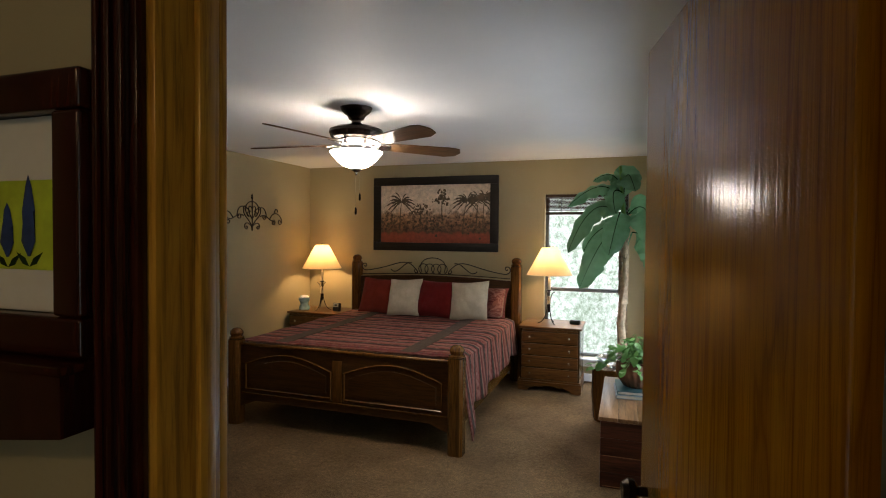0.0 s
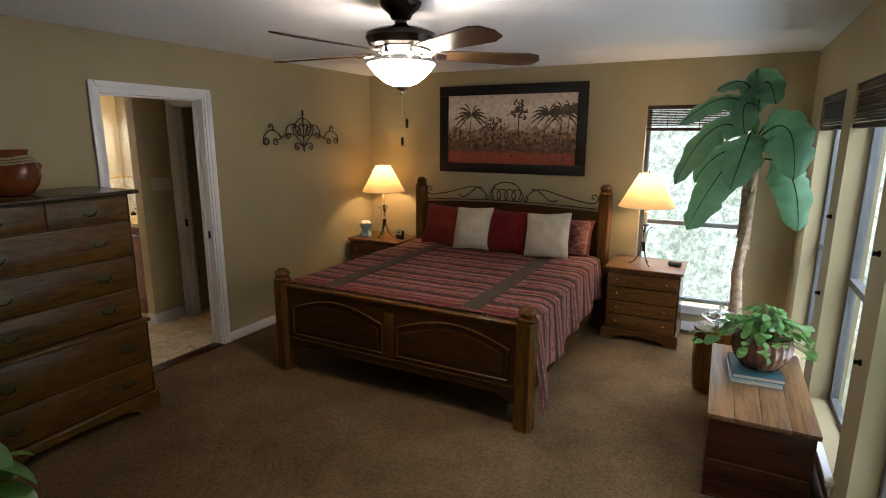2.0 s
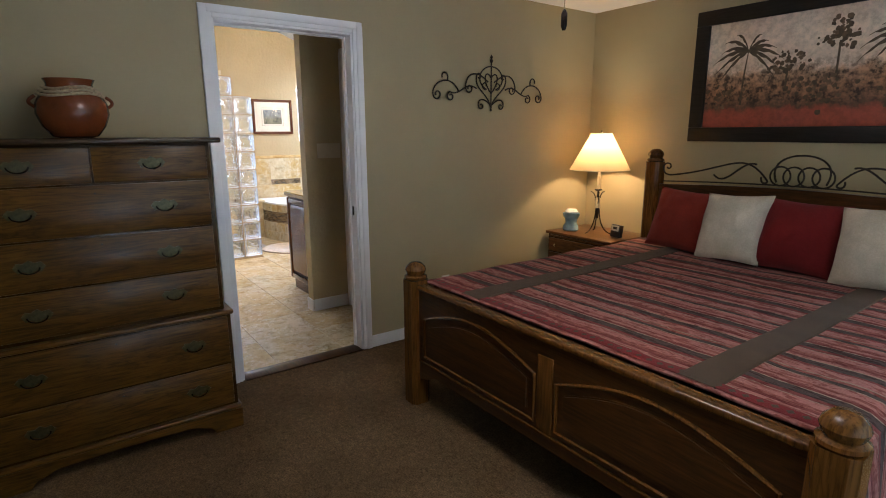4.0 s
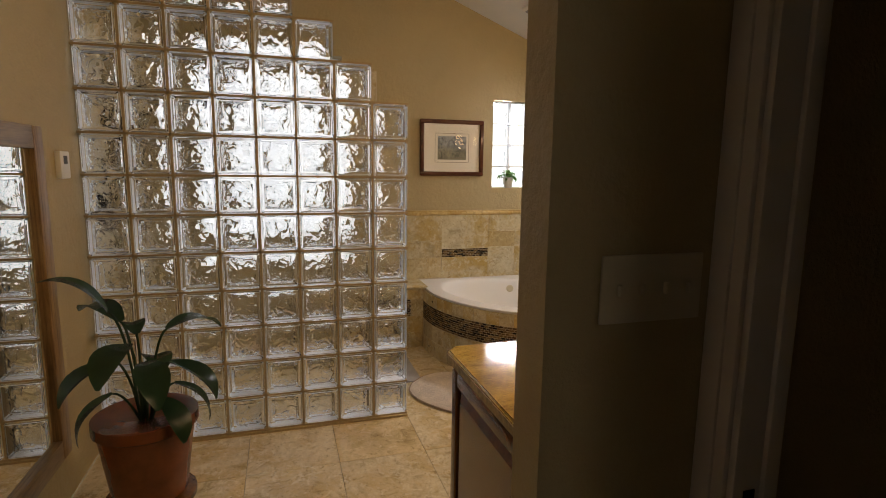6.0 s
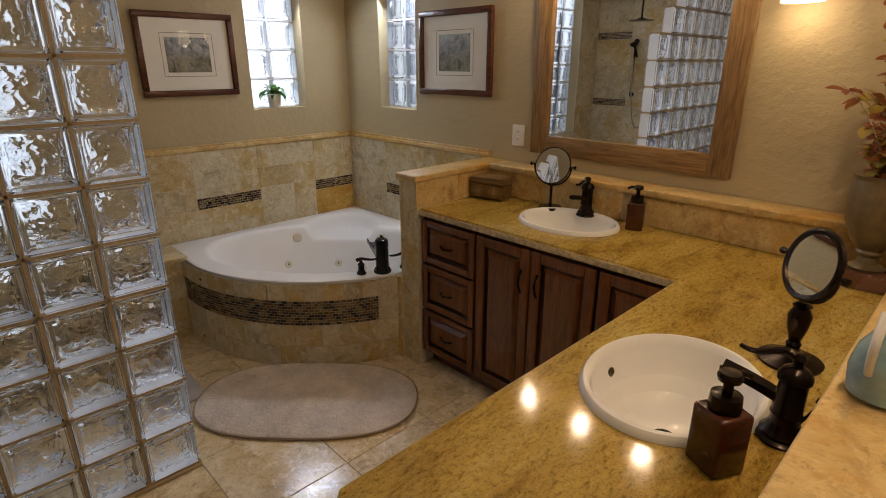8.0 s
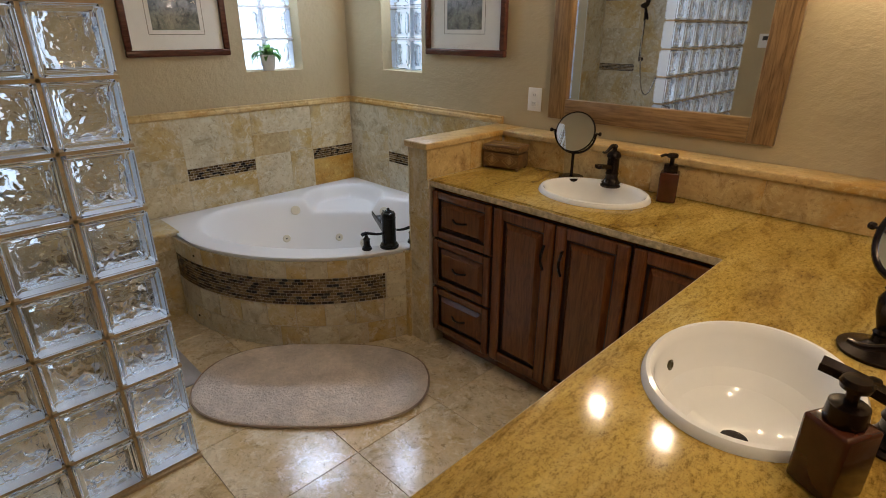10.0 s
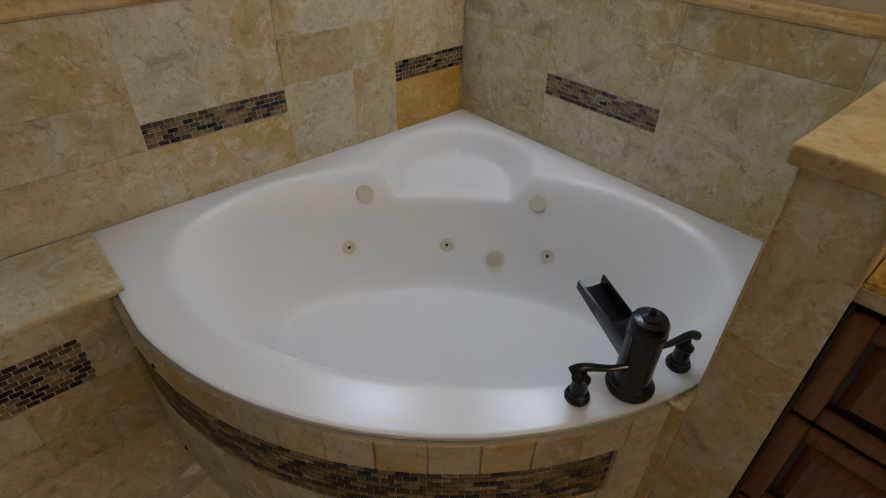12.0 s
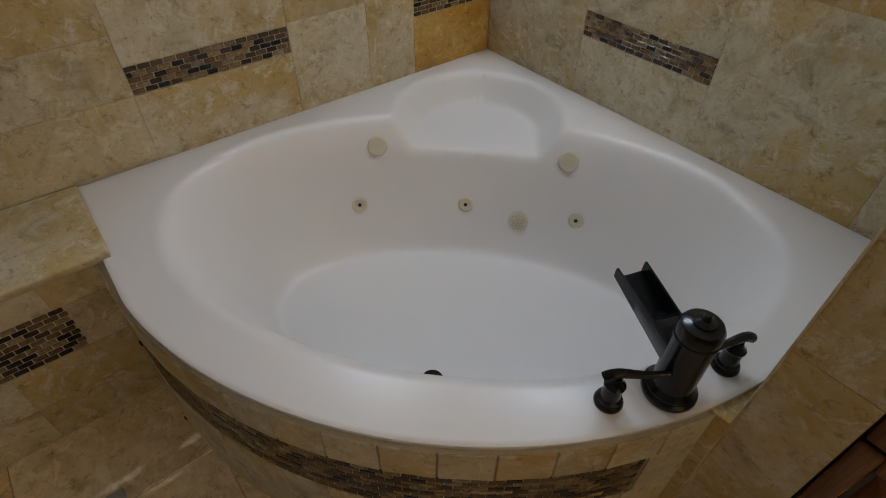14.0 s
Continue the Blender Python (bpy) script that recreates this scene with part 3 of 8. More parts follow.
for f in ((0, 1, 2, 3), (7, 6, 5, 4), (0, 4, 5, 1), (1, 5, 6, 2), (2, 6, 7, 3), (3, 7, 4, 0)):
    bm.faces.new([bm.verts[i] for i in f])
structure("ceiling_bathroom", bm, M_CEIL, "white vaulted bathroom ceiling")
# closet door opening at the end of the little hall
wall("wall_closet", "y", 4.30, 4.40, -4.762, WX - 0.12, 0, CEIL, [(-4.685, -4.0, 0, 2.04)], M_BATHWALL, "khaki wall with the closet doorway")
# out of view: ceiling and header added to keep vanity light off the passage
bm = bmesh.new(); box(bm, -4.7615, WX - 0.121, BS + 0.001, BN, CEIL, CEIL + 0.05)
structure("ceiling_passage", bm, M_CEIL, "unseen flat white ceiling added over the passage to keep light out")
bm = bmesh.new(); box(bm, -4.79, -4.7625, BS + 0.001, 3.967, CEIL, vault(BS) - 0.2)
structure("wall_passage_header", bm, M_BATHWALL, "unseen tan wall added above the passage opening to keep light out")
bm = bmesh.new(); box(bm, BW, WX - 0.004, BS, BN, -0.1, -0.008)
floor_bath = structure("floor_bathroom", bm, M_GROUT, "travertine tiled bathroom floor")

# ground and distance outside
bm = bmesh.new(); box(bm, -60, 60, -60, 60, -0.6, -0.5)
structure("ground", bm, plain("dry_grass_ground", (0.27, 0.27, 0.19), 0.9, vary=0.4, scale=2), "dry grass around the house")
# self-lit sheet of trees: the emission takes the place of sunlight on them
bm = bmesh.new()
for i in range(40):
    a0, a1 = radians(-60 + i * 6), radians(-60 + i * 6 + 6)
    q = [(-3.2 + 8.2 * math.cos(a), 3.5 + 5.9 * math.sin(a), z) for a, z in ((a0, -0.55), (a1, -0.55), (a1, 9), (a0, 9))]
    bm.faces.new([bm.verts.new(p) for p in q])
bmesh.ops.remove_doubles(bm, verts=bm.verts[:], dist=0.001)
structure("backdrop", bm, M_BACK, "glowing woodland backdrop beyond the windows, sunlight put into its colour")


# ---------------------------------------------------------------- doors, windows and trim
def casing(name, axis, d, sgn, a, b, top, w, material, label, depth=0.018, wall_t=0.12, jamb=None, steps=2):
    """A door casing on one wall face d, facing sgn, round the opening a..b, with its jamb lining."""
    root = tagged(new(name), label, "door casing", kind="structure")
    def put(n, s0, s1, z0, z1, m, d0, d1):
        lo, hi = min(d0, d1), max(d0, d1)
        part(n, rbox(lo, hi, s0, s1, z0, z1, 0.003) if axis == "x" else rbox(s0, s1, lo, hi, z0, z1, 0.003), m, root)
    face = d + sgn * 0.001
    for k in range(steps):
        q = w * k / steps / 1.6
        put("casing", a - w, a - 0.012 - q, 0, top + w - q * 0.9, material, face, face + sgn * (depth + 0.006 * (k - steps + 1)))
        put("casing", b + 0.012 + q, b + w, 0, top + w - q * 0.9, material, face, face + sgn * (depth + 0.006 * (k - steps + 1)))
        put("head_casing", a - 0.0115 - q, b + 0.0115 + q, top + 0.012 + q, top + w - 0.0005, material, face, face + sgn * (depth + 0.006 * (k - steps + 1) - 0.0005))
    j = jamb or material
    back = d - sgn * wall_t
    put("jamb", a - 0.019, a, 0, top + 0.019, j, face, back)
    put("jamb", b, b + 0.019, 0, top + 0.019, j, face, back)
    put("head_jamb", a, b, top, top + 0.019, j, face, back)
    mid = d - sgn * wall_t * 0.55
    put("door_stop", a, a + 0.011, 0, top, j, mid, mid - sgn * 0.03)
    put("door_stop", b - 0.011, b, 0, top, j, mid, mid - sgn * 0.03)
    put("door_stop", a + 0.011, b - 0.011, top - 0.011, top, j, mid, mid - sgn * 0.03)
    return root


c1 = casing("trim_bath_door", "x", WX, 1, 3.119, 3.906, 2.041, 0.077, M_TRIM, "white painted casing round the bathroom doorway")
part("strike_plate", rbox(WX - 0.055, WX - 0.03, 3.9035, 3.9052, 0.93, 0.99, 0.001, 1), M_BLACKMETAL, c1, "black strike plate")
c2 = casing("trim_entry_door", "y", 0.686, -1, -0.461, 0.345, 2.041, 0.078, M_CASING, "fluted mahogany casing with a honey oak jamb", wall_t=0.111, jamb=M_JAMB, depth=0.022)
for k in range(3):
    part("flute", rbox(-0.532 + k * 0.020, -0.522 + k * 0.020, 0.655, 0.664, 0.1, 2.04, 0.004), M_CASING, c2)
part("latch_strike", rbox(-0.4605, -0.459, 0.752, 0.776, 1.80, 1.86, 0.001, 1), M_BLACKMETAL, c2, "dark strike plate near the jamb's edge")
# oak casing on the bedroom side of the same doorway
for x0, x1, z0, z1 in ((-0.539, -0.4625, 0, 2.119), (0.3475, 0.423, 0, 2.119), (-0.462, 0.347, 2.0435, 2.1185)):
    part("inner_casing", rbox(x0, x1, 0.798, 0.814, z0, z1, 0.003), M_JAMB, c2, "honey oak casing on the bedroom side")
c4 = casing("trim_closet_door", "y", 4.30, -1, -4.68, -4.02, 2.03, 0.078, M_TRIM, "white painted casing round the closet doorway", wall_t=0.10)
part("strike_plate", rbox(-4.6795, -4.677, 4.32, 4.345, 0.90, 0.97, 0.001, 1), M_BLACKMETAL, c4, "black strike plate")
# closet beyond
wall("wall_closet_back", "y", 5.5, 5.6, -4.762, WX - 0.12, 0, 2.6, [], M_BATHWALL, "plain khaki wall inside the closet")

door_entry = thing("door", pose(0.335, 0.806, 0.012, 0, 0, 11.8), "glossy oak slab door standing open into the bedroom", "door")
part("leaf", rbox(-0.035, 0, 0, 0.805, 0, 2.02, 0.003), M_OAKDOOR, door_entry)
for z in (0.25, 1.0, 1.8):
    part("hinge", lathe([(0.006, z), (0.006, z + 0.09)], 10, cx=0.004, cy=-0.004), M_BRASS, door_entry, "small brass hinge")
for sx in (-0.075, 0.04):
    part("knob", lathe([(0.012, 0), (0.012, 0.02), (0.028, 0.03), (0.03, 0.045), (0.02, 0.058), (0, 0.06)], 16), M_BRONZE, door_entry, "dark bronze door knob").matrix_basis = pose(-0.036 if sx < 0 else 0, 0.74, 0.96, 0, -90 if sx < 0 else 90, 0)
door_bath = thing("door", pose(WX - 0.125, 3.112, 0.012, 0, 0, 8), "dark stained wooden door standing open into the bathroom", "door")
part("leaf", rbox(-0.78, 0, -0.035, 0, 0, 2.02, 0.003), M_BED_V, door_bath)
part("knob", lathe([(0.012, 0), (0.012, 0.02), (0.028, 0.03), (0.03, 0.045), (0.02, 0.058), (0, 0.06)], 16), M_BLACKMETAL, door_bath, "black door knob").matrix_basis = pose(-0.71, 0, 0.96, -90, 0, 0)
for z in (0.25, 1.0, 1.72):
    part("hinge", rbox(-0.04, 0.0, -0.003, 0.002, z, z + 0.09, 0.001, 1), M_BRASS, door_bath, "brass hinge leaf")


def window(name, axis, a, b, d, out, label, chest_gap=0):
    """A double-hung window in a deep opening, with a sill, sashes and panes; out is the way to the outside."""
    root = tagged(new(name), label, "window", kind="structure")
    def put(n, s0, s1, z0, z1, m, d0, d1, r=0.003):
        lo, hi = min(d0, d1), max(d0, d1)
        return part(n, rbox(lo, hi, s0, s1, z0, z1, r) if axis == "x" else rbox(s0, s1, lo, hi, z0, z1, r), m, root)
    f0, f1 = d + out * 0.10, d + out * 0.15
    put("window_frame", a, a + 0.035, SILL, HEAD, M_ALU, f0, f1)
    put("window_frame", b - 0.035, b, SILL, HEAD, M_ALU, f0, f1)
    put("window_frame", a + 0.035, b - 0.035, HEAD - 0.035, HEAD, M_ALU, f0, f1)
    put("window_frame", a + 0.035, b - 0.035, SILL, SILL + 0.035, M_ALU, f0, f1)
    put("meeting_rail", a + 0.035, b - 0.035, 0.965, 1.005, M_ALU, f0 - out * 0.004, f1)
    put("sash_lock", (a + b) / 2 - 0.03, (a + b) / 2 + 0.03, 1.006, 1.02, M_CHROME, f0, f0 + out * 0.02, 0.002)
    for z0, z1 in ((SILL + 0.035, 0.965), (1.005, HEAD - 0.035)):
        g = put("pane", a + 0.035, b - 0.035, z0, z1, M_PANE, d + out * 0.122, d + out * 0.126, 0.0005)
        g.visible_shadow = False
    put("window_sill", a - 0.05, b + 0.05, SILL - 0.028, SILL - 0.001, M_TRIM, d - out * 0.035, d + out * 0.0985)
    put("apron", a - 0.03, b + 0.03, SILL - 0.09, SILL - 0.029, M_TRIM, d - out * 0.012, d - out * 0.001)
    return root


window("window_1", "y", -0.77, 0.11, NY, 1, "tall double-hung window with a dark metal frame and white sill")
for i, (a, b) in enumerate(E_WINDOWS):
    window("window_%d" % (i + 2), "x", a, b, EX, 1, "tall double-hung window in a deep opening with a white sill")


def blind(axis, a, b, d, out, drop):
    """A woven wooden blind drawn up under the head of a window."""
    mid = (a + b) / 2
    m = pose(d + out * 0.03, mid, HEAD, 0, 0, 90) if axis == "x" else pose(mid, d + out * 0.03, HEAD)
    t = thing("window_blind", m, "dark woven bamboo blind drawn up under the window head", "blind", "blinds at the windows")
    w = (b - a) / 2 - 0.006
    part("headrail", rbox(-w, w, -0.02, 0.02, -0.035, -0.003, 0.003), M_BLIND, t)
    n = int(drop / 0.014)
    for k in range(n):
        z = -0.044 - k * 0.014
        part("slat", rbox(-w, w, -0.004 - 0.004 * (k % 3), 0.014 + 0.005 * (k % 2), z - 0.010, z, 0.002, 1), M_BLIND, t)
    part("bottom_rail", rbox(-w, w, -0.016, 0.022, -drop - 0.075, -drop - 0.047, 0.004), M_BLIND, t)
    for q in (-0.6, 0, 0.6):
        part("cord", tube([(w * q, -0.016, -0.03), (w * q, -0.02, -drop - 0.05)], 0.003, 6), M_BLACKP, t)
    return t


blind("y", -0.77, 0.11, NY, 1, 0.15)
for a, b in E_WINDOWS:
    blind("x", a, b, EX, 1, 0.155)
for y in (4.69, 3.55):
    for z in (1.32, 0.86):
        kb = thing("blind_cleat", pose(EX, y, z, 0, -90, 0), "small dark cord cleat screwed to the wall", "cleat", "cord cleats")
        part("cleat", lathe([(0.014, 0), (0.014, 0.008), (0.008, 0.012), (0.012, 0.024), (0, 0.027)], 12), M_BRONZE, kb)


def baseboard(name, axis, d, sgn, s0, s1, h=0.085):
    lo, hi = min(d + sgn * 0.001, d + sgn * 0.014), max(d + sgn * 0.001, d + sgn * 0.014)
    bm = rbox(lo, hi, s0, s1, 0, h, 0.005) if axis == "x" else rbox(s0, s1, lo, hi, 0, h, 0.005)
    structure(name, bm, M_TRIM, "white painted baseboard")


baseboard("baseboard_1", "x", WX, 1, 3.985, NY - 0.02)
baseboard("baseboard_2", "x", WX, 1, 0.80, 3.04)
baseboard("baseboard_3", "y", NY, -1, WX + 0.015, EX - 0.02)
baseboard("baseboard_4", "x", EX, -1, 0.85, NY)
baseboard("baseboard_5", "x", -4.762, 1, 3.97, 4.277, 0.10)
baseboard("baseboard_6", "y", 3.968, -1, -4.866, -4.748, 0.10)
bm = rbox(WX - 0.10, WX + 0.02, 3.12, 3.905, -0.003, 0.010, 0.005)
structure("trim_threshold", bm, M_BED_H, "dark wooden threshold between carpet and tile")


# ---------------------------------------------------------------- bed
bed = thing("bed", (-2.01, 4.9, 0), "dark walnut king bed with panelled footboard and iron scroll headboard", "bed")
BY0, BY1 = 3.83 - 4.9, 5.965 - 4.9


def post(px, py, top, fin):
    bm = bmesh.new()
    s = 0.056
    c = 0.020
    oct_ = [(-s, -s + c), (-s + c, -s), (s - c, -s), (s, -s + c), (s, s - c), (s - c, s), (-s + c, s), (-s, s - c)]
    prism(oct_, 0, top, bm, "xy")
    bmesh.ops.translate(bm, verts=bm.verts[:], vec=(px, py, 0))
    p = part("post", bm, M_BED_V, bed)
    prof = [(0.046, top), (0.060, top + 0.006), (0.060, top + 0.018), (0.045, top + 0.026), (0.050, top + 0.036), (0.056, top + 0.052), (0.050, top + 0.07), (0.030, top + fin - 0.006), (0, top + fin)]
    part("finial", lathe(prof, 20, cx=px, cy=py), M_BED_V, p)
    return p


for px in (-0.965, 0.965):
    post(px, BY0, 0.700, 0.095)
    post(px * 1.008, BY1, 1.245, 0.095)


def arched(x0, x1, z0, zs, zp, n=14):
    """An outline with a flat base and a low arch on top."""
    pts = [(x0, z0), (x1, z0)]
    for i in range(n + 1):
        f = i / n
        pts.append((x1 + (x0 - x1) * f, zs + (zp - zs) * math.sin(math.pi * f)))
    return pts


def panel_board(y, x0, x1, zb, zt, panels, crown=0.0, name="footboard", apron=True):
    out = []
    n = 24
    for i in range(n + 1):
        f = i / n
        dip = 0.0
        if apron:
            e = min(f, 1 - f)
            dip = 0.055 * max(0, 1 - e / 0.07) ** 0.6
        out.append((x0 + (x1 - x0) * f, zb - dip))
    for i in range(n + 1):
        f = 1 - i / n
        out.append((x0 + (x1 - x0) * f, zt + crown * math.sin(math.pi * f)))
    bmf = prism(out, y - 0.018, y + 0.018)
    board = part(name, bmf, M_BED_H, bed)
    for a, b, z0, zs, zp in panels:
        ring = arched(a, b, z0, zs, zp)
        inner = arched(a + 0.035, b - 0.035, z0 + 0.035, zs - 0.03, zp - 0.038)
        path = [(p[0], y - 0.020, p[1]) for p in ring] + [(ring[0][0], y - 0.020, ring[0][1])]
        part("panel_moulding", tube(path, 0.0085, 6), M_BED_V, board)
        bmp = prism(inner, y - 0.026, y - 0.0185)
        bmesh.ops.bevel(bmp, geom=[e for e in bmp.edges if abs(e.verts[0].co.y - (y - 0.026)) < 1e-5 and abs(e.verts[1].co.y - (y - 0.026)) < 1e-5], offset=0.006, segments=2, affect="EDGES")
        part("raised_panel", bmp, M_BED_H, board)
    return board


fb = panel_board(BY0, -0.912, 0.912, 0.205, 0.655, [(-0.855, -0.06, 0.30, 0.505, 0.60), (0.06, 0.855, 0.30, 0.505, 0.60)])
part("cap_rail", rbox(-0.91, 0.91, BY0 - 0.032, BY0 + 0.032, 0.656, 0.682, 0.010, 3), M_BED_V, fb)
part("bottom_moulding", rbox(-0.905, 0.905, BY0 - 0.026, BY0 + 0.0, 0.258, 0.270, 0.004), M_BED_V, fb)
part("centre_stile", rbox(-0.042, 0.042, BY0 - 0.025, BY0 - 0.0185, 0.27, 0.60, 0.004), M_BED_V, fb)
panel_board(BY1, -0.918, 0.918, 0.25, 1.085, [(-0.86, -0.03, 0.45, 0.90, 1.04), (0.03, 0.86, 0.45, 0.90, 1.04)], 0.03, "headboard", False)
for sx in (-1, 1):
    part("side_rail", rbox(0.955 * sx - 0.016, 0.955 * sx + 0.016, BY0 + 0.055, BY1 - 0.055, 0.17, 0.36, 0.006), M_BED_V, bed)


def spiral(cx, cz, r0, r1, a0, turns, n=22):
    return [(cx + (r0 + (r1 - r0) * i / n) * math.cos(radians(a0) + turns * 2 * math.pi * i / n), cz + (r0 + (r1 - r0) * i / n) * math.sin(radians(a0) + turns * 2 * math.pi * i / n)) for i in range(n + 1)]


def bez(p0, p1, p2, p3, n=16):
    r = []
    for i in range(n + 1):
        t = i / n
        s = 1 - t
        r.append(tuple(s ** 3 * a + 3 * s * s * t * b + 3 * s * t * t * c + t ** 3 * d for a, b, c, d in zip(p0, p1, p2, p3)))
    return r


def iron(pts, parent, y, r=0.006, name="scroll"):
    part(name, tube([(a, y, b) for a, b in pts], r, 6), M_IRON, parent)


crest = part("scroll_rail", tube([(x / 20, BY1, 1.105 + 0.028 * math.cos(x / 20 * 1.65)) for x in range(-18, 19)], 0.005, 6), M_IRON, bed, "dark iron scrollwork above the headboard")
for sx in (-1, 1):
    iron([(sx * a, b) for a, b in bez((0.19, 1.16), (0.35, 1.36), (0.42, 1.21), (0.84, 1.155))], crest, BY1)
    iron([(sx * a, b) for a, b in bez((0.84, 1.155), (0.93, 1.15), (0.915, 1.255), (0.86, 1.235), 10) + spiral(0.865, 1.215, 0.022, 0.012, 90, 0.7, 8)], crest, BY1)
    iron([(sx * a, b) for a, b in bez((0.26, 1.255), (0.36, 1.29), (0.44, 1.08), (0.53, 1.175), 14)], crest, BY1)
    iron([(sx * a, b) for a, b in bez((0.19, 1.16), (0.17, 1.14), (0.235, 1.12), (0.225, 1.18), 8)], crest, BY1)
    iron([(sx * a, b) for a, b in bez((0.0, 1.318), (0.09, 1.318), (0.19, 1.27), (0.135, 1.15), 12)], crest, BY1)
for cx in (-0.115, -0.04, 0.04, 0.115):
    iron(spiral(cx, 1.19, 0.058, 0.058, 0, 1.0, 20), crest, BY1 + 0.004 * (1 if cx > 0 else -1), 0.0055, "ring")

part("mattress", rbox(-0.93, 0.93, BY0 + 0.06, BY1 - 0.05, 0.30, 0.62, 0.05, 3), M_MATT, bed, "dark box spring and mattress")


def quilt_z(x, y):
    """The lie of the bedspread over the mattress and down its sides."""
    w = 0.955
    soft = 0.008 * noise.noise(Vector((x * 3, y * 3, 1))) + 0.0035 * noise.noise(Vector((x * 11, y * 11, 4)))
    e = max(0.0, abs(x) - w + 0.07)
    return 0.694 + soft - 2.2 * e * e + 0.02 * max(0, (y - 0.6))


quilt = thing("bedspread", (-2.01, 4.9, 0), "red and brown striped woven bedspread draped over the bed", "bedspread")
bm = bmesh.new()
nx, ny = 60, 54
rows_ = []
for j in range(ny + 1):
    y = BY0 + 0.040 + (1.93) * j / ny
    row = []
    for i in range(nx + 1):
        u = -1 + 2 * i / nx
        s = u * 1.42                       # arc length from the middle
        if abs(s) <= 0.985:
            x, z = s, quilt_z(s, y)
        else:
            over = abs(s) - 0.985
            hem = 0.41 - 0.09 * (j / ny) + 0.02 * math.sin(y * 9) + (0.20 * max(0, 1 - (y - BY0) / 0.26) if s > 0 else 0)
            k = over / (1.42 - 0.985)
            x = math.copysign(0.985 + 0.020 * math.sin(y * 14 + 2) * k + 0.035 * k + (0.07 * k * max(0, 1 - (y - BY0) / 0.25)), s)
            z = quilt_z(0.985, y) - hem * k
        row.append(bm.verts.new((x, y, z)))
    rows_.append(row)
for j in range(ny):
    for i in range(nx):
        bm.faces.new((rows_[j][i], rows_[j][i + 1], rows_[j + 1][i + 1], rows_[j + 1][i]))
qob = part("cover", bm, M_QUILT, quilt)
qs = qob.modifiers.new("thickness", "SOLIDIFY")
qs.thickness, qs.offset = 0.012, -1
for cx in (-0.56, 0.56):
    bm = bmesh.new()
    prev = None
    for j in range(41):
        y = BY0 + 0.045 + 1.80 * j / 40
        cur = [bm.verts.new((cx + dx, y, quilt_z(cx + dx, y) + (0.005 if abs(dx) < 0.06 else -0.004))) for dx in (-0.065, -0.059, 0, 0.059, 0.065)]
        if prev:
            for a in range(4):
                bm.faces.new((prev[a], prev[a + 1], cur[a + 1], cur[a]))
        prev = cur
    part("band", bm, M_BAND, quilt, "taupe woven band along the bedspread")
bm = bmesh.new()
prev = None
for i in range(61):
    x = -0.93 + 1.86 * i / 60
    cur = [bm.verts.new((x, BY0 + 0.05 + d, quilt_z(x, BY0 + 0.05 + d) + 0.004)) for d in (0, 0.05)]
    if prev:
        bm.faces.new((prev[0], cur[0], cur[1], prev[1]))
    prev = cur
part("border", bm, M_REDPIL, quilt, "dark red border at the foot")
for i in range(46):
    x = -0.9 + 1.8 * i / 45
    y = BY0 + 0.075
    z = quilt_z(x, y) + 0.0055
    bm = bmesh.new()
    bm.faces.new([bm.verts.new(p) for p in ((x - 0.012, y, z), (x, y - 0.014, z), (x + 0.012, y, z), (x, y + 0.014, z))])
    part("diamond", bm, M_BAND, quilt)


def pillow(name, m, w, h, t, material, label, group="cushions on the bed"):
    ob = thing(name, m, label, "cushion", group)
    bm = bmesh.new()
    n = 22
    top, bot = [], []
    for j in range(n + 1):
        tr, br = [], []
        for i in range(n + 1):
            u, v = -1 + 2 * i / n, -1 + 2 * j / n
            pinch = 1 - 0.06 * (u * u) * (1 - v * v) - 0.06 * (v * v) * (1 - u * u)
            x, z = u * w / 2 * (pinch if abs(u) > abs(v) else 1 - 0.03 * (1 - u * u) * v * v), v * h / 2 * (pinch if abs(v) >= abs(u) else 1 - 0.03 * (1 - v * v) * u * u)
            puff = t * 0.62 * (max(0, (1 - u * u)) * max(0, (1 - v * v))) ** 0.48
            puff += (0.016 * noise.noise(Vector((u * 2.2, v * 2.2, w * 9 + m.translation.x * 7))) + 0.008 * noise.noise(Vector((u * 6, v * 3, m.translation.x * 5)))) * min(1.0, 2.5 * (1 - max(abs(u), abs(v))))
            tr.append(bm.verts.new((x, -puff, z)))
            br.append(bm.verts.new((x, puff, z)) if 0 < i < n and 0 < j < n else tr[-1])
        top.append(tr)
        bot.append(br)
    for j in range(n):
        for i in range(n):
            bm.faces.new((top[j][i], top[j][i + 1], top[j + 1][i + 1], top[j + 1][i]))
            f = (bot[j][i], bot[j + 1][i], bot[j + 1][i + 1], bot[j][i + 1])
            try:
                bm.faces.new(f)
            except ValueError:
                pass
    part("cover", bm, material, ob)
    return ob


pillow("pillow", pose(-2.45, 5.83, 0.84, -24, 0, 2), 0.60, 0.34, 0.15, M_QUILT, "striped pillow sham leaning on the headboard", "pillow shams")
pillow("pillow", pose(-1.44, 5.82, 0.85, -24, 0, -3), 0.68, 0.36, 0.15, M_QUILT, "striped pillow sham leaning on the headboard", "pillow shams")
pillow("throw_pillow", pose(-2.545, 5.64, 0.895, -22, 4, 8), 0.40, 0.41, 0.16, M_RUST, "rust red velvet throw pillow")
pillow("throw_pillow", pose(-2.205, 5.60, 0.895, -20, -3, -4), 0.40, 0.42, 0.15, M_CREAMPIL, "cream linen throw pillow")
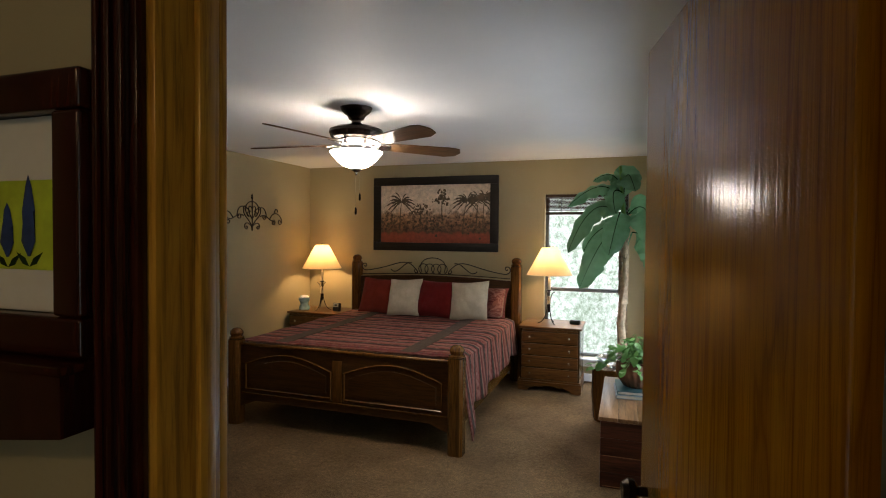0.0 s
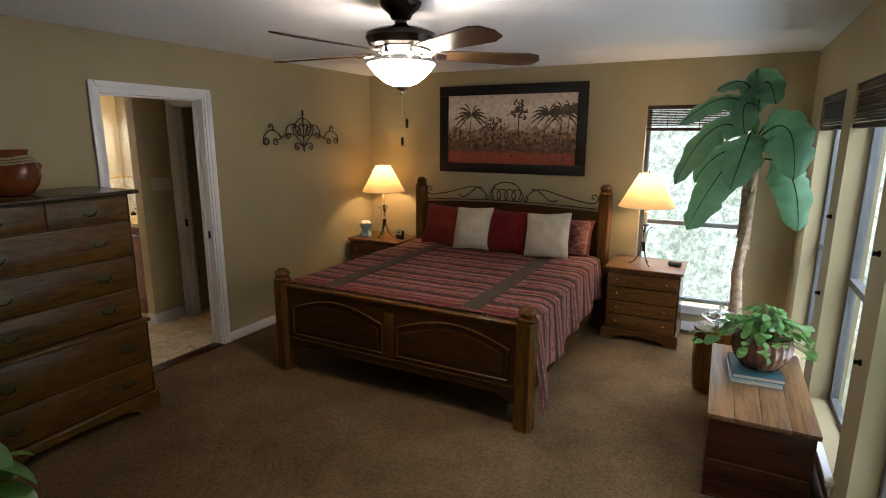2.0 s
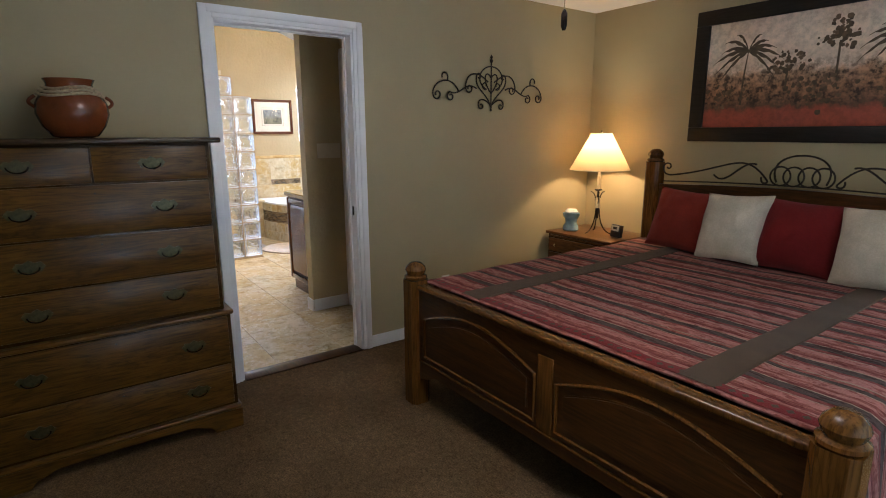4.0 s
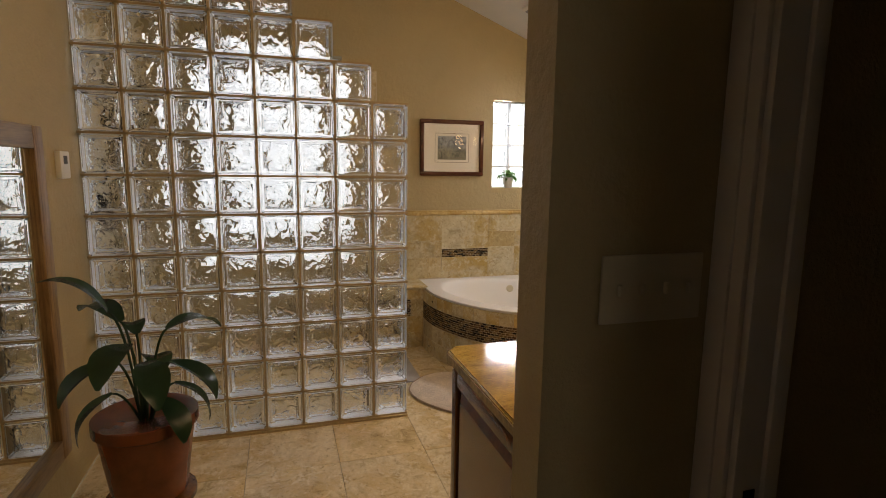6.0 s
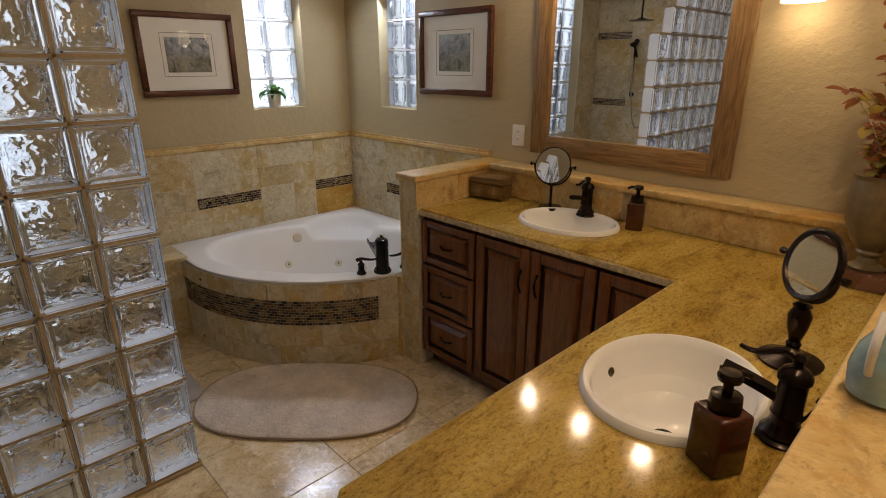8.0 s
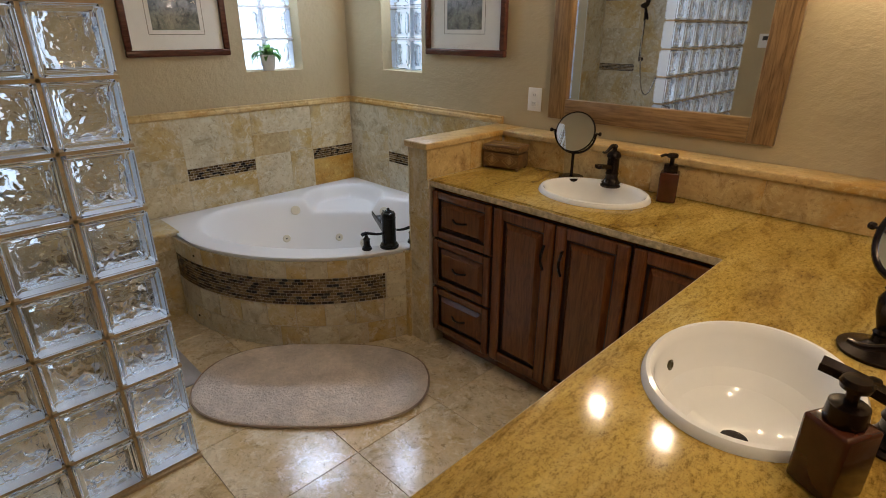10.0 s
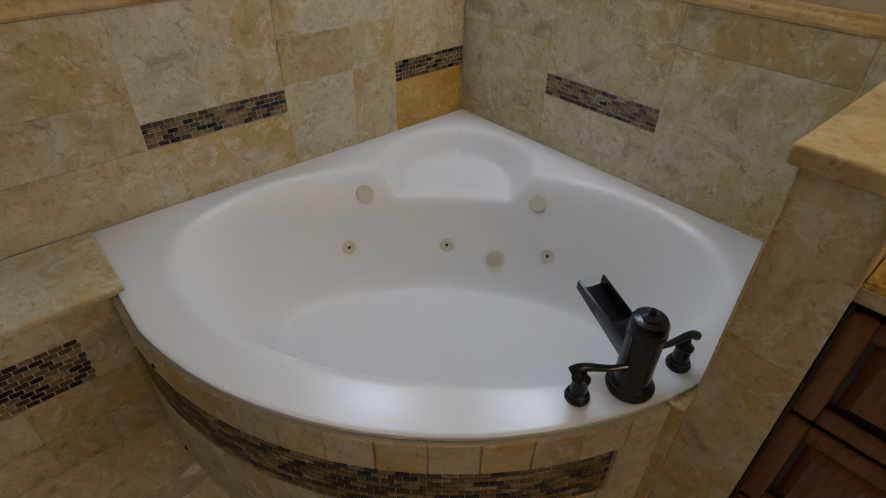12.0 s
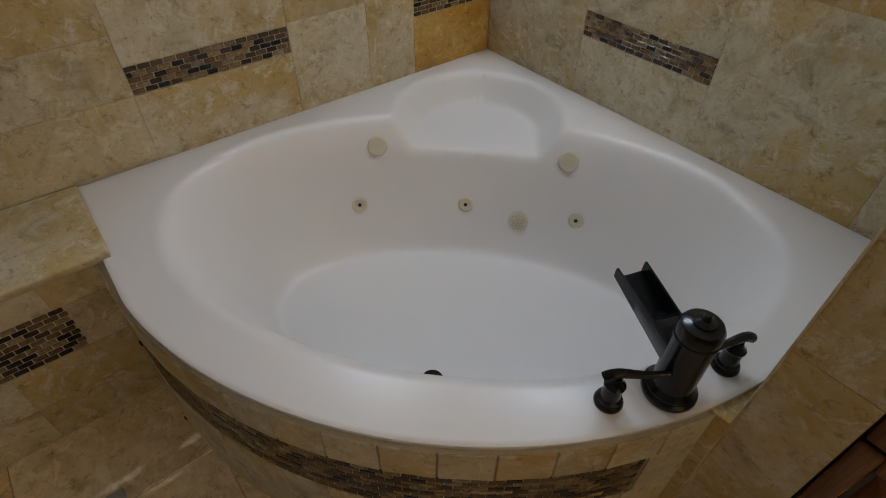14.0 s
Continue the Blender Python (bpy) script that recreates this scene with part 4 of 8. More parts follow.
pillow("throw_pillow", pose(-1.85, 5.62, 0.89, -22, 2, 3), 0.41, 0.41, 0.16, M_REDPIL, "deep red velvet throw pillow")
pillow("throw_pillow", pose(-1.455, 5.56, 0.895, -20, -5, -6), 0.43, 0.42, 0.16, M_CREAMPIL, "cream linen throw pillow")


# ---------------------------------------------------------------- dresser and nightstands
def bail_pull(parent, m, w=0.108):
    p = part("pull", prism([(-w / 2, 0), (-w * 0.36, -0.022), (-w * 0.2, -0.015), (0, -0.030), (w * 0.2, -0.015), (w * 0.36, -0.022), (w / 2, 0), (w * 0.36, 0.020), (w * 0.18, 0.015), (0, 0.028), (-w * 0.18, 0.015), (-w * 0.36, 0.020)], -0.003, 0), M_PULL, parent, "dark antique brass bail pull")
    p.matrix_basis = m
    arc = [(w * 0.32 * math.cos(radians(a)), -0.012, -0.002 + 0.024 * math.sin(radians(a))) for a in range(180, 361, 15)]
    part("bail", tube(arc, 0.0028, 6), M_BRONZE, p)


dres = thing("dresser", (-3.775, 1.965, 0), "tall brown oak dresser with brass bail pulls", "dresser")
# bodies take the dark wood so the gaps between drawers look shadowed
part("body", rbox(0, 0.462, 0.035, 0.965, 0.62, 1.418, 0.004), M_TOP_GAPSHADE, dres)
part("lower_body", rbox(0, 0.478, 0.012, 0.988, 0.10, 0.60, 0.004), M_TOP_GAPSHADE, dres)
part("top", rbox(0, 0.512, -0.005, 1.008, 1.419, 1.442, 0.007, 3), M_TOP_GAPSHADE, dres)
part("waist_moulding", rbox(0, 0.498, 0.0, 1.0, 0.598, 0.621, 0.008, 3), M_DRES, dres)
part("base_moulding", rbox(0, 0.502, 0.0, 1.0, 0.098, 0.122, 0.008, 3), M_DRES, dres)
apr = [(0.0, 0.0), (0.13, 0.0), (0.15, 0.03), (0.19, 0.045), (0.23, 0.062), (0.5, 0.068), (0.77, 0.062), (0.81, 0.045), (0.85, 0.03), (0.87, 0.0), (1.0, 0.0), (1.0, 0.098), (0.0, 0.098)]
part("bracket_base", prism(apr, 0.478, 0.499, plane="yz"), M_DRES, dres)
part("side_base", rbox(0.0, 0.477, 0.975, 0.998, 0.0, 0.097, 0.003), M_DRES, dres)
part("side_base", rbox(0.0, 0.477, 0.002, 0.022, 0.0, 0.097, 0.003), M_DRES, dres)


def drawer(parent, y0, y1, z0, z1, x, pulls, key=True):
    d = part("drawer", rbox(x, x + 0.014, y0 - 0.003, y1 + 0.003, z0 - 0.003, z1 + 0.003, 0.004, 2), M_DRES, parent)
    for py in pulls:
        bail_pull(d, pose(x + 0.0148, py, (z0 + z1) / 2 + 0.004, 0, 0, 90))
    if key:
        part("keyhole", lathe([(0.004, 0), (0.004, 0.002)], 10), M_BLACKP, d).matrix_basis = pose(x + 0.0142, (y0 + y1) / 2, z1 - 0.03, 0, 90, 0)


drawer(dres, 0.055, 0.493, 1.262, 1.405, 0.455, (0.26,), False)
drawer(dres, 0.507, 0.945, 1.262, 1.405, 0.455, (0.722,), False)
for z0, z1 in ((1.046, 1.248), (0.840, 1.032), (0.640, 0.826)):
    drawer(dres, 0.055, 0.945, z0, z1, 0.455, (0.245, 0.755))
for z0, z1 in ((0.352, 0.586), (0.136, 0.338)):
    drawer(dres, 0.032, 0.968, z0, z1, 0.471, (0.19, 0.81))

pot = thing("clay_pot", (-3.54, 2.44, 1.443), "glossy terracotta pot with a rope collar on the dresser", "pot")
part("body", lathe([(0.06, 0), (0.085, 0.006), (0.118, 0.05), (0.136, 0.10), (0.132, 0.145), (0.11, 0.185), (0.088, 0.205), (0.085, 0.225), (0.095, 0.245), (0.088, 0.245), (0.078, 0.225), (0.08, 0.2), (0.0, 0.19)], 32), M_TERRA, pot)
for z, r in ((0.178, 0.120), (0.192, 0.111), (0.206, 0.098)):
    part("rope", tube([(r * math.cos(a / 12 * math.pi), r * math.sin(a / 12 * math.pi), z + 0.006 * math.sin(a * 0.8)) for a in range(25)], 0.0065, 6), M_ROPE, pot, "twisted straw rope")
for sy in (-1, 1):
    part("handle", tube([(0, sy * (0.126 + 0.024 * math.sin(math.pi * k / 8)), 0.125 + 0.05 * k / 8) for k in range(9)], 0.007, 8), M_TERRA, pot)


def nightstand(m, w, d, h, material, label):
    t = thing("nightstand", m, label, "nightstand", "nightstands beside the bed")
    # darker than the drawers: the shade in their gaps is in this colour
    part("body", rbox(0.02, w - 0.02, 0.02, d, 0.11, h - 0.024, 0.003), M_TOP_GAPSHADE, t)
    part("top", rbox(0, w, 0, d, h - 0.023, h, 0.006, 3), material, t)
    part("base_moulding", rbox(0.006, w - 0.006, 0.006, d, 0.095, 0.116, 0.006, 3), material, t)
    a = [(0, 0), (0.10, 0), (0.115, 0.03), (0.15, 0.035), (0.18, 0.055), (0.22, 0.04), (0.26, 0.055), (w / 2, 0.068)]
    out = a + [(w - x, z) for x, z in a[-2::-1]] + [(w, 0.094), (0, 0.094)]
    part("bracket_base", prism(out, 0.008, 0.026), material, t)
    for x0, x1 in ((0.0065, 0.024), (w - 0.024, w - 0.0065)):
        part("side_base", rbox(x0, x1, 0.027, d, 0.0, 0.0945, 0.003), material, t)
    n = 4
    step = (h - 0.165) / n
    part("pull_tray", rbox(0.04, w - 0.04, 0.010, 0.019, h - 0.045, h - 0.030, 0.003), material, t)
    for k in range(n):
        z0 = 0.122 + k * step
        dr = part("drawer", rbox(0.035, w - 0.035, 0.004, 0.0195, z0, z0 + step - 0.010, 0.005, 3), material, t)
        for x in (0.12, w - 0.12):
            part("knob", lathe([(0.005, 0), (0.005, 0.008), (0.0125, 0.014), (0.0125, 0.020), (0, 0.025)], 12), M_CHROME, dr, "small nickel knob").matrix_basis = pose(x, 0.004, z0 + step / 2 - 0.004, 90, 0, 0)
    return t


nightstand(pose(-0.945, 5.615, 0), 0.635, 0.55, 0.66, M_NIGHT, "cherry nightstand with four drawers and a scalloped base")
nightstand(pose(-3.765, 5.655, 0), 0.66, 0.51, 0.65, M_NIGHT, "cherry nightstand in the corner beside the bed")


def table_lamp(x, y, z, turn):
    t = thing("table_lamp", pose(x, y, z, 0, 0, turn), "lit table lamp with iron tripod stem and cream shade", "lamp", "bedside lamps")
    for k in range(3):
        a = radians(120 * k)
        leg = bez((0.115, 0.004), (0.07, 0.010), (0.022, 0.06), (0.015, 0.20), 10)
        part("leg", tube([(r * math.cos(a), r * math.sin(a), zz) for r, zz in leg], 0.005, 6), M_IRON, t)
        arm = bez((0.016, 0.24), (0.02, 0.30), (0.03, 0.33), (0.062, 0.335), 8)
        part("arm", tube([(r * math.cos(a + 1), r * math.sin(a + 1), zz) for r, zz in arm], 0.004, 6), M_IRON, t)
    part("stem", lathe([(0.012, 0.12), (0.013, 0.20), (0.008, 0.26), (0.008, 0.34), (0.03, 0.350), (0.03, 0.356), (0.01, 0.36)], 14), M_IRON, t)
    part("binding", lathe([(0.017, 0.205), (0.019, 0.21), (0.019, 0.285), (0.016, 0.29)], 14), M_CANDLE, t, "ivory rawhide binding")
    part("candle_sleeve", lathe([(0.014, 0.357), (0.015, 0.36), (0.015, 0.47), (0.009, 0.473), (0.009, 0.56)], 14), M_CANDLE, t, "ivory candle sleeve")
    sh = bmesh.new()
    ring = []
    for r, zz in ((0.235, 0.515), (0.232, 0.520), (0.082, 0.795), (0.080, 0.80)):
        ring.append([sh.verts.new((r * math.cos(2 * math.pi * i / 40), r * math.sin(2 * math.pi * i / 40), zz)) for i in range(40)])
    for lo, hi in zip(ring, ring[1:]):
        for i in range(40):
            sh.faces.new((lo[i], lo[(i + 1) % 40], hi[(i + 1) % 40], hi[i]))
    shade = part("shade", sh, M_SHADE, t, "cream fabric cone shade glowing from inside")
    for r, zz in ((0.235, 0.515), (0.081, 0.798)):
        part("rim", tube([(r * math.cos(a * math.pi / 18), r * math.sin(a * math.pi / 18), zz) for a in range(37)], 0.0025, 5), M_CANDLE, shade)
    part("finial", lathe([(0.003, 0.56), (0.003, 0.80), (0.008, 0.805), (0.006, 0.82), (0, 0.825)], 10), M_BRASS, t)
    lamp("lamp_bulb", "POINT", pose(x, y, z + 0.69), 13.5, AMBER, size=0.035)


table_lamp(-3.43, 5.895, 0.651, 20)
table_lamp(-0.665, 5.845, 0.661, 70)

ck = thing("alarm_clock", pose(-0.40, 5.90, 0.661, 0, 0, -10), "small black digital alarm clock on the nightstand", "clock")
part("case", rbox(-0.055, 0.055, -0.03, 0.03, 0, 0.045, 0.014, 3), M_BLACKP, ck)
part("display", rbox(-0.035, 0.035, -0.0315, -0.0302, 0.014, 0.032, 0.0004, 1), plain("dark_display", (0.03, 0.05, 0.05), 0.1), ck)
wr = thing("desk_clock", pose(-3.19, 5.83, 0.651, -8, 0, -12), "black and silver desk clock on the nightstand", "clock")
part("case", rbox(-0.05, 0.05, -0.02, 0.02, 0.006, 0.105, 0.008, 3), M_BLACKP, wr)
part("screen", rbox(-0.04, 0.04, -0.0215, -0.0203, 0.055, 0.098, 0.0004, 1), plain("pale_lcd", (0.42, 0.44, 0.42), 0.2), wr)
part("digits", rbox(-0.022, 0.020, -0.0222, -0.0216, 0.068, 0.086, 0.0003, 1), M_BLACKP, wr)
fg = thing("figurine", (-3.63, 5.82, 0.651), "blue and white glazed ceramic figurine on the nightstand", "figurine")
M_BLUEG = plain("pale_blue_glaze", (0.30, 0.44, 0.47), 0.15, vary=0.3, scale=14)
part("body", lathe([(0.05, 0), (0.062, 0.012), (0.058, 0.04), (0.042, 0.07), (0.046, 0.10), (0.062, 0.125), (0.066, 0.15), (0.0, 0.15)], 20, flute=0.16, nf=3), M_BLUEG, fg)
part("top", lathe([(0.055, 0.151), (0.058, 0.16), (0.04, 0.18), (0.0, 0.185)], 18, flute=0.2, nf=4), M_PORC, fg, "white glazed top")

# ---------------------------------------------------------------- wall scroll, painting
sc = thing("wall_scroll", (WX, 5.03, 1.80), "black wrought iron scroll ornament hung on the wall", "wall decor")


def wscroll(pts, name="scroll", r=0.0052):
    part(name, tube([(0.018, a, b) for a, b in pts], r, 6), M_IRON, sc)


for s in (-1, 1):
    f = lambda pts: [(s * a, b) for a, b in pts]
    wscroll(f(bez((0.0, 0.13), (0.10, 0.13), (0.16, 0.02), (0.05, -0.03)) + spiral(0.06, -0.005, 0.03, 0.012, 240, 0.9, 10)))
    wscroll(f(bez((0.0, -0.17), (0.02, -0.06), (0.16, -0.04), (0.14, 0.05)) + spiral(0.115, 0.055, 0.025, 0.010, 0, 0.9, 10)))
    wscroll(f(bez((0.03, 0.02), (0.16, 0.12), (0.24, 0.06), (0.24, -0.03)) + spiral(0.205, -0.03, 0.033, 0.012, 0, -1.1, 12)))
    wscroll(f(bez((0.14, -0.03), (0.24, 0.03), (0.29, -0.10), (0.38, -0.06)) + spiral(0.372, -0.092, 0.033, 0.012, 75, -1.1, 12)))
    wscroll(f(bez((0.30, -0.06), (0.36, 0.06), (0.52, 0.02), (0.525, -0.08)) + spiral(0.488, -0.080, 0.037, 0.012, 0, -1.1, 12)))
    wscroll(f(bez((0.40, 0.012), (0.38, 0.08), (0.46, 0.08), (0.445, 0.03), 10)))
    wscroll(f(bez((0.0, -0.15), (0.07, -0.08), (0.13, -0.10), (0.12, -0.15)) + spiral(0.095, -0.15, 0.024, 0.010, 0, -0.9, 10)))
    wscroll(f(bez((0.0, 0.05), (0.05, 0.12), (0.10, 0.04), (0.0, -0.06), 14)))
wscroll([(0, -0.175), (0, 0.16)])
part("finial", lathe([(0.004, 0.15), (0.014, 0.17), (0.006, 0.185), (0.012, 0.195), (0, 0.215)], 10, cx=0.018), M_IRON, sc)
part("drop", lathe([(0, -0.19), (0.010, -0.18), (0.004, -0.165)], 10, cx=0.018), M_IRON, sc)


def painting(m, w, h, fw, frame_mat, art_mat, mat_w, label, glass=False):
    """A framed picture that hangs on a wall; local y points out of the wall's face backwards."""
    t = thing("framed_picture", m, label, "picture")
    for x0, x1, z0, z1 in ((-w / 2, w / 2, h / 2 - fw, h / 2), (-w / 2, w / 2, -h / 2, -h / 2 + fw), (-w / 2, -w / 2 + fw, -h / 2 + fw, h / 2 - fw), (w / 2 - fw, w / 2, -h / 2 + fw, h / 2 - fw)):
        part("frame_rail", rbox(x0, x1, -0.032, -0.002, z0, z1, 0.007, 3), frame_mat, t)
    iw, ih = w / 2 - fw, h / 2 - fw
    if mat_w:
        part("mat_board", rbox(-iw, iw, -0.014, -0.004, -ih, ih, 0.001, 1), M_PAPER, t)
        aw, ah = iw - mat_w[0], ih - mat_w[1]
        b = 0.022
        for x0, x1, z0, z1 in ((-aw - b, aw + b, ah + b, ah + b + 0.003), (-aw - b, aw + b, -ah - b - 0.003, -ah - b), (-aw - b - 0.003, -aw - b, -ah - b, ah + b), (aw + b, aw + b + 0.003, -ah - b, ah + b)):
            part("mat_line", rbox(x0, x1, -0.0150, -0.0142, z0, z1, 0.0002, 1), M_BRASS, t)
        part("print", rbox(-aw, aw, -0.0155, -0.0142, -ah, ah, 0.0003, 1), art_mat, t)
    else:
        part("canvas", rbox(-iw, iw, -0.014, -0.004, -ih, ih, 0.001, 1), art_mat, t)
    if glass:
        gl = part("glazing", rbox(-iw, iw, -0.0205, -0.0185, -ih, ih, 0.0003, 1), M_PANE2, t)
        gl.visible_shadow = False
    return t


def _pane2():
    k = Mat("picture_glazing")
    k.color((1, 1, 1))
    k.rough(0.0, spec=0.6)
    k.b.inputs["Transmission Weight"].default_value = 1.0
    k.b.inputs["IOR"].default_value = 1.3
    return k.m


M_PANE2 = _pane2()


def _landscape():
    """Sepia ground: pale sky, brown scrub, red earth."""
    k = Mat("sepia_landscape")
    v = k.coords()
    sep = k.n("SeparateXYZ")
    k.l(v, sep.inputs[0])
    wob = k.noise(v, 9, 5, 0.7)
    add = k.n("Math")
    add.operation = "MULTIPLY_ADD"
    add.inputs[1].default_value = 0.16
    k.l(wob, add.inputs[0])
    k.l(sep.outputs["Z"], add.inputs[2])
    mr = k.n("MapRange")
    mr.inputs["From Min"].default_value, mr.inputs["From Max"].default_value = -0.26, 0.45
    k.l(add.outputs[0], mr.inputs["Value"])
    base = k.ramp(mr.outputs[0], [(0.0, (0.24, 0.045, 0.02)), (0.13, (0.28, 0.06, 0.03)), (0.18, (0.10, 0.05, 0.025)), (0.34, (0.24, 0.13, 0.065)), (0.46, (0.32, 0.20, 0.12)), (0.53, (0.60, 0.48, 0.37)), (0.75, (0.72, 0.60, 0.48)), (1.0, (0.56, 0.45, 0.35))])
    scrub = k.ramp(k.noise(v, 26, 6, 0.75), [(0.40, (0.16, 0.13, 0.10)), (0.50, (0.9, 0.9, 0.9)), (0.62, (1.6, 1.5, 1.45))])
    low = k.ramp(mr.outputs[0], [(0.16, (0.25, 0.25, 0.25)), (0.22, (1, 1, 1)), (0.46, (1, 1, 1)), (0.58, (0.25, 0.25, 0.25))])
    k.color(k.mix(base, scrub, low, "MULTIPLY"))
    k.rough(0.6)
    return k.m


pt = painting(pose(-2.08, NY, 1.834), 1.575, 0.885, 0.098, M_BLACKWOOD, _landscape(), None, "large sepia palm landscape in a wide black frame")
M_INK = plain("dark_brown_paint", (0.070, 0.046, 0.022), 0.6, vary=0.4)
M_INK2 = plain("mid_brown_paint", (0.12, 0.075, 0.04), 0.6, vary=0.4)
rnd = random.Random(4)


def painted_palm(x, zb, zt, lean, spread, mat):
    bm = tube([(x + lean * f * f, -0.0143, zb + (zt - zb) * f) for f in (0, 0.25, 0.5, 0.75, 1)], 0.010, 4, r_end=0.005)
    bmesh.ops.scale(bm, vec=(1, 0.02, 1), verts=bm.verts[:], space=Matrix.Translation((0, 0.0143, 0)))
    tr = part("painted_palm", bm, mat, pt)
    for k in range(13):
        a = radians(-25 + 19.2 * k)
        L = spread * rnd.uniform(1.0, 1.5)
        hx, hz = x + lean, zt
        bm = bmesh.new()
        n = 7
        lo, hi = [], []
        for i in range(n + 1):
            f = i / n
            px, pz = hx + L * f * math.cos(a), hz + L * f * math.sin(a) - 0.55 * L * f * f
            wd = 0.011 * math.sin(math.pi * min(1, f + 0.12)) ** 0.7 + 0.0015
            lo.append(bm.verts.new((px, -0.0146 - 0.0001 * k, pz - wd * (1 + 0.8 * (i % 2)))))
            hi.append(bm.verts.new((px, -0.0146 - 0.0001 * k, pz + wd * 0.5)))
        for i in range(n):
            bm.faces.new((lo[i], lo[i + 1], hi[i + 1], hi[i]))
        part("frond", bm, mat, tr)


painted_palm(-0.44, -0.20, 0.15, 0.02, 0.19, M_INK)
painted_palm(0.36, -0.24, 0.16, 0.05, 0.15, M_INK)
painted_palm(0.52, -0.22, 0.17, 0.03, 0.15, M_INK)
painted_palm(0.60, -0.22, 0.20, 0.02, 0.12, M_INK2)
for cx, cz, n, sp in ((0.10, 0.17, 26, 0.075), (-0.17, 0.055, 24, 0.085), (0.10, 0.25, 8, 0.04), (-0.55, -0.12, 16, 0.09), (0.0, -0.13, 26, 0.13), (0.5, -0.14, 20, 0.11)):
    for k in range(n * 2):
        x, z, r = cx + rnd.gauss(0, sp * 0.6), cz + rnd.gauss(0, sp * 0.42), rnd.uniform(0.007, 0.020)
        r = min(r, 0.33 - abs(z)) if abs(z) < 0.325 else 0.004
        bm = bmesh.new()
        bm.faces.new([bm.verts.new((x + r * rnd.uniform(0.6, 1.1) * math.cos(q), -0.0145 - 0.00003 * k, z + r * rnd.uniform(0.6, 1.1) * math.sin(q))) for q in [i * math.pi / 4 for i in range(8)]])
        part("painted_foliage", bm, M_INK if k % 3 else M_INK2, pt)
for x, z0, z1 in ((0.10, -0.06, 0.15), (-0.17, -0.10, 0.03)):
    part("painted_trunk", rbox(x - 0.006, x + 0.006, -0.0146, -0.0142, z0, z1, 0.0001, 1), M_INK, pt)

# ---------------------------------------------------------------- ceiling fan
fan = thing("ceiling_fan", (-1.64, 3.41, CEIL), "black ceiling fan with five walnut blades and a lit bowl", "ceiling fan")
part("canopy", lathe([(0.03, -0.085), (0.05, -0.078), (0.06, -0.055), (0.085, -0.035), (0.10, -0.02), (0.108, 0.0)], 32), M_BRONZE, fan)
part("neck", lathe([(0.045, -0.125), (0.05, -0.115), (0.032, -0.10), (0.032, -0.08)], 24), M_BRONZE, fan)
part("motor_housing", lathe([(0.12, -0.222), (0.165, -0.205), (0.182, -0.17), (0.178, -0.150), (0.14, -0.133), (0.06, -0.122), (0.0, -0.12)], 36), M_BRONZE, fan)
part("switch_housing", lathe([(0.085, -0.292), (0.11, -0.285), (0.105, -0.26), (0.12, -0.235), (0.13, -0.222), (0.0, -0.222)], 32), M_CHROME, fan, "bright nickel collar")
part("bowl", lathe([(0.0, -0.412), (0.035, -0.409), (0.085, -0.390), (0.13, -0.355), (0.162, -0.318), (0.176, -0.299), (0.172, -0.294), (0.0, -0.292)], 36), M_FANGLOW, fan, "lit frosted glass bowl")
part("bowl_finial", lathe([(0, -0.45), (0.008, -0.445), (0.010, -0.432), (0.034, -0.418), (0.038, -0.410), (0.0, -0.40)], 18), M_CHROME, fan)
for cx, L in ((0.012, 0.62), (-0.018, 0.715)):
    part("pull_chain", tube([(cx, 0.03, -0.40), (cx, 0.03, -L + 0.05)], 0.0014, 5), M_CHROME, fan)
    part("chain_fob", lathe([(0.004, -L), (0.008, -L + 0.01), (0.008, -L + 0.04), (0.003, -L + 0.05)], 10, cx=cx, cy=0.03), M_BRONZE, fan)
M_BLADE = wood("walnut_fan_blade", (0.05, 0.024, 0.011), (0.095, 0.048, 0.021), (0.14, 0.075, 0.033), axis=0, rough=0.3)
for k in range(5):
    bm = prism([(0.20, -0.045), (0.27, -0.060), (0.69, -0.084), (0.745, -0.066), (0.775, -0.01), (0.755, 0.052), (0.68, 0.080), (0.27, 0.060), (0.20, 0.045)], -0.004, 0.004, plane="xy")
    bl = part("blade", bm, M_BLADE, fan)
    bl.matrix_basis = pose(0, 0, -0.243, 0, 0, 43 + 72 * k) @ pose(0, 0, 0, -13, 0.5, 0)
    bm = prism([(0.09, -0.02), (0.15, -0.012), (0.19, -0.05), (0.235, -0.04), (0.245, 0), (0.235, 0.04), (0.19, 0.05), (0.15, 0.012), (0.09, 0.02)], -0.011, -0.0045, plane="xy")
    part("blade_iron", bm, M_CHROME, bl)
for k in range(3):
    a = radians(120 * k + 20)
    lamp("fan_uplight", "POINT", pose(-1.64 + 0.205 * math.cos(a), 3.41 + 0.205 * math.sin(a), CEIL - 0.30), 4.6, SOFTW, size=0.03)


# ---------------------------------------------------------------- chest, plants
ch = thing("blanket_chest", (-0.055, 3.645, 0), "red cedar chest with a pale plank top under the windows", "chest")
zc = [0.0, 0.10, 0.205, 0.315, 0.423]
for a, b in zip(zc, zc[1:]):
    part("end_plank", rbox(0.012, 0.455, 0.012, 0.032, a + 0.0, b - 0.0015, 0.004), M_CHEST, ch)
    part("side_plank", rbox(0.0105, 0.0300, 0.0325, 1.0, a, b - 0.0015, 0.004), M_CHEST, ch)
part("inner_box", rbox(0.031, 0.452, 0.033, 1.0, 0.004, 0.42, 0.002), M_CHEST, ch)
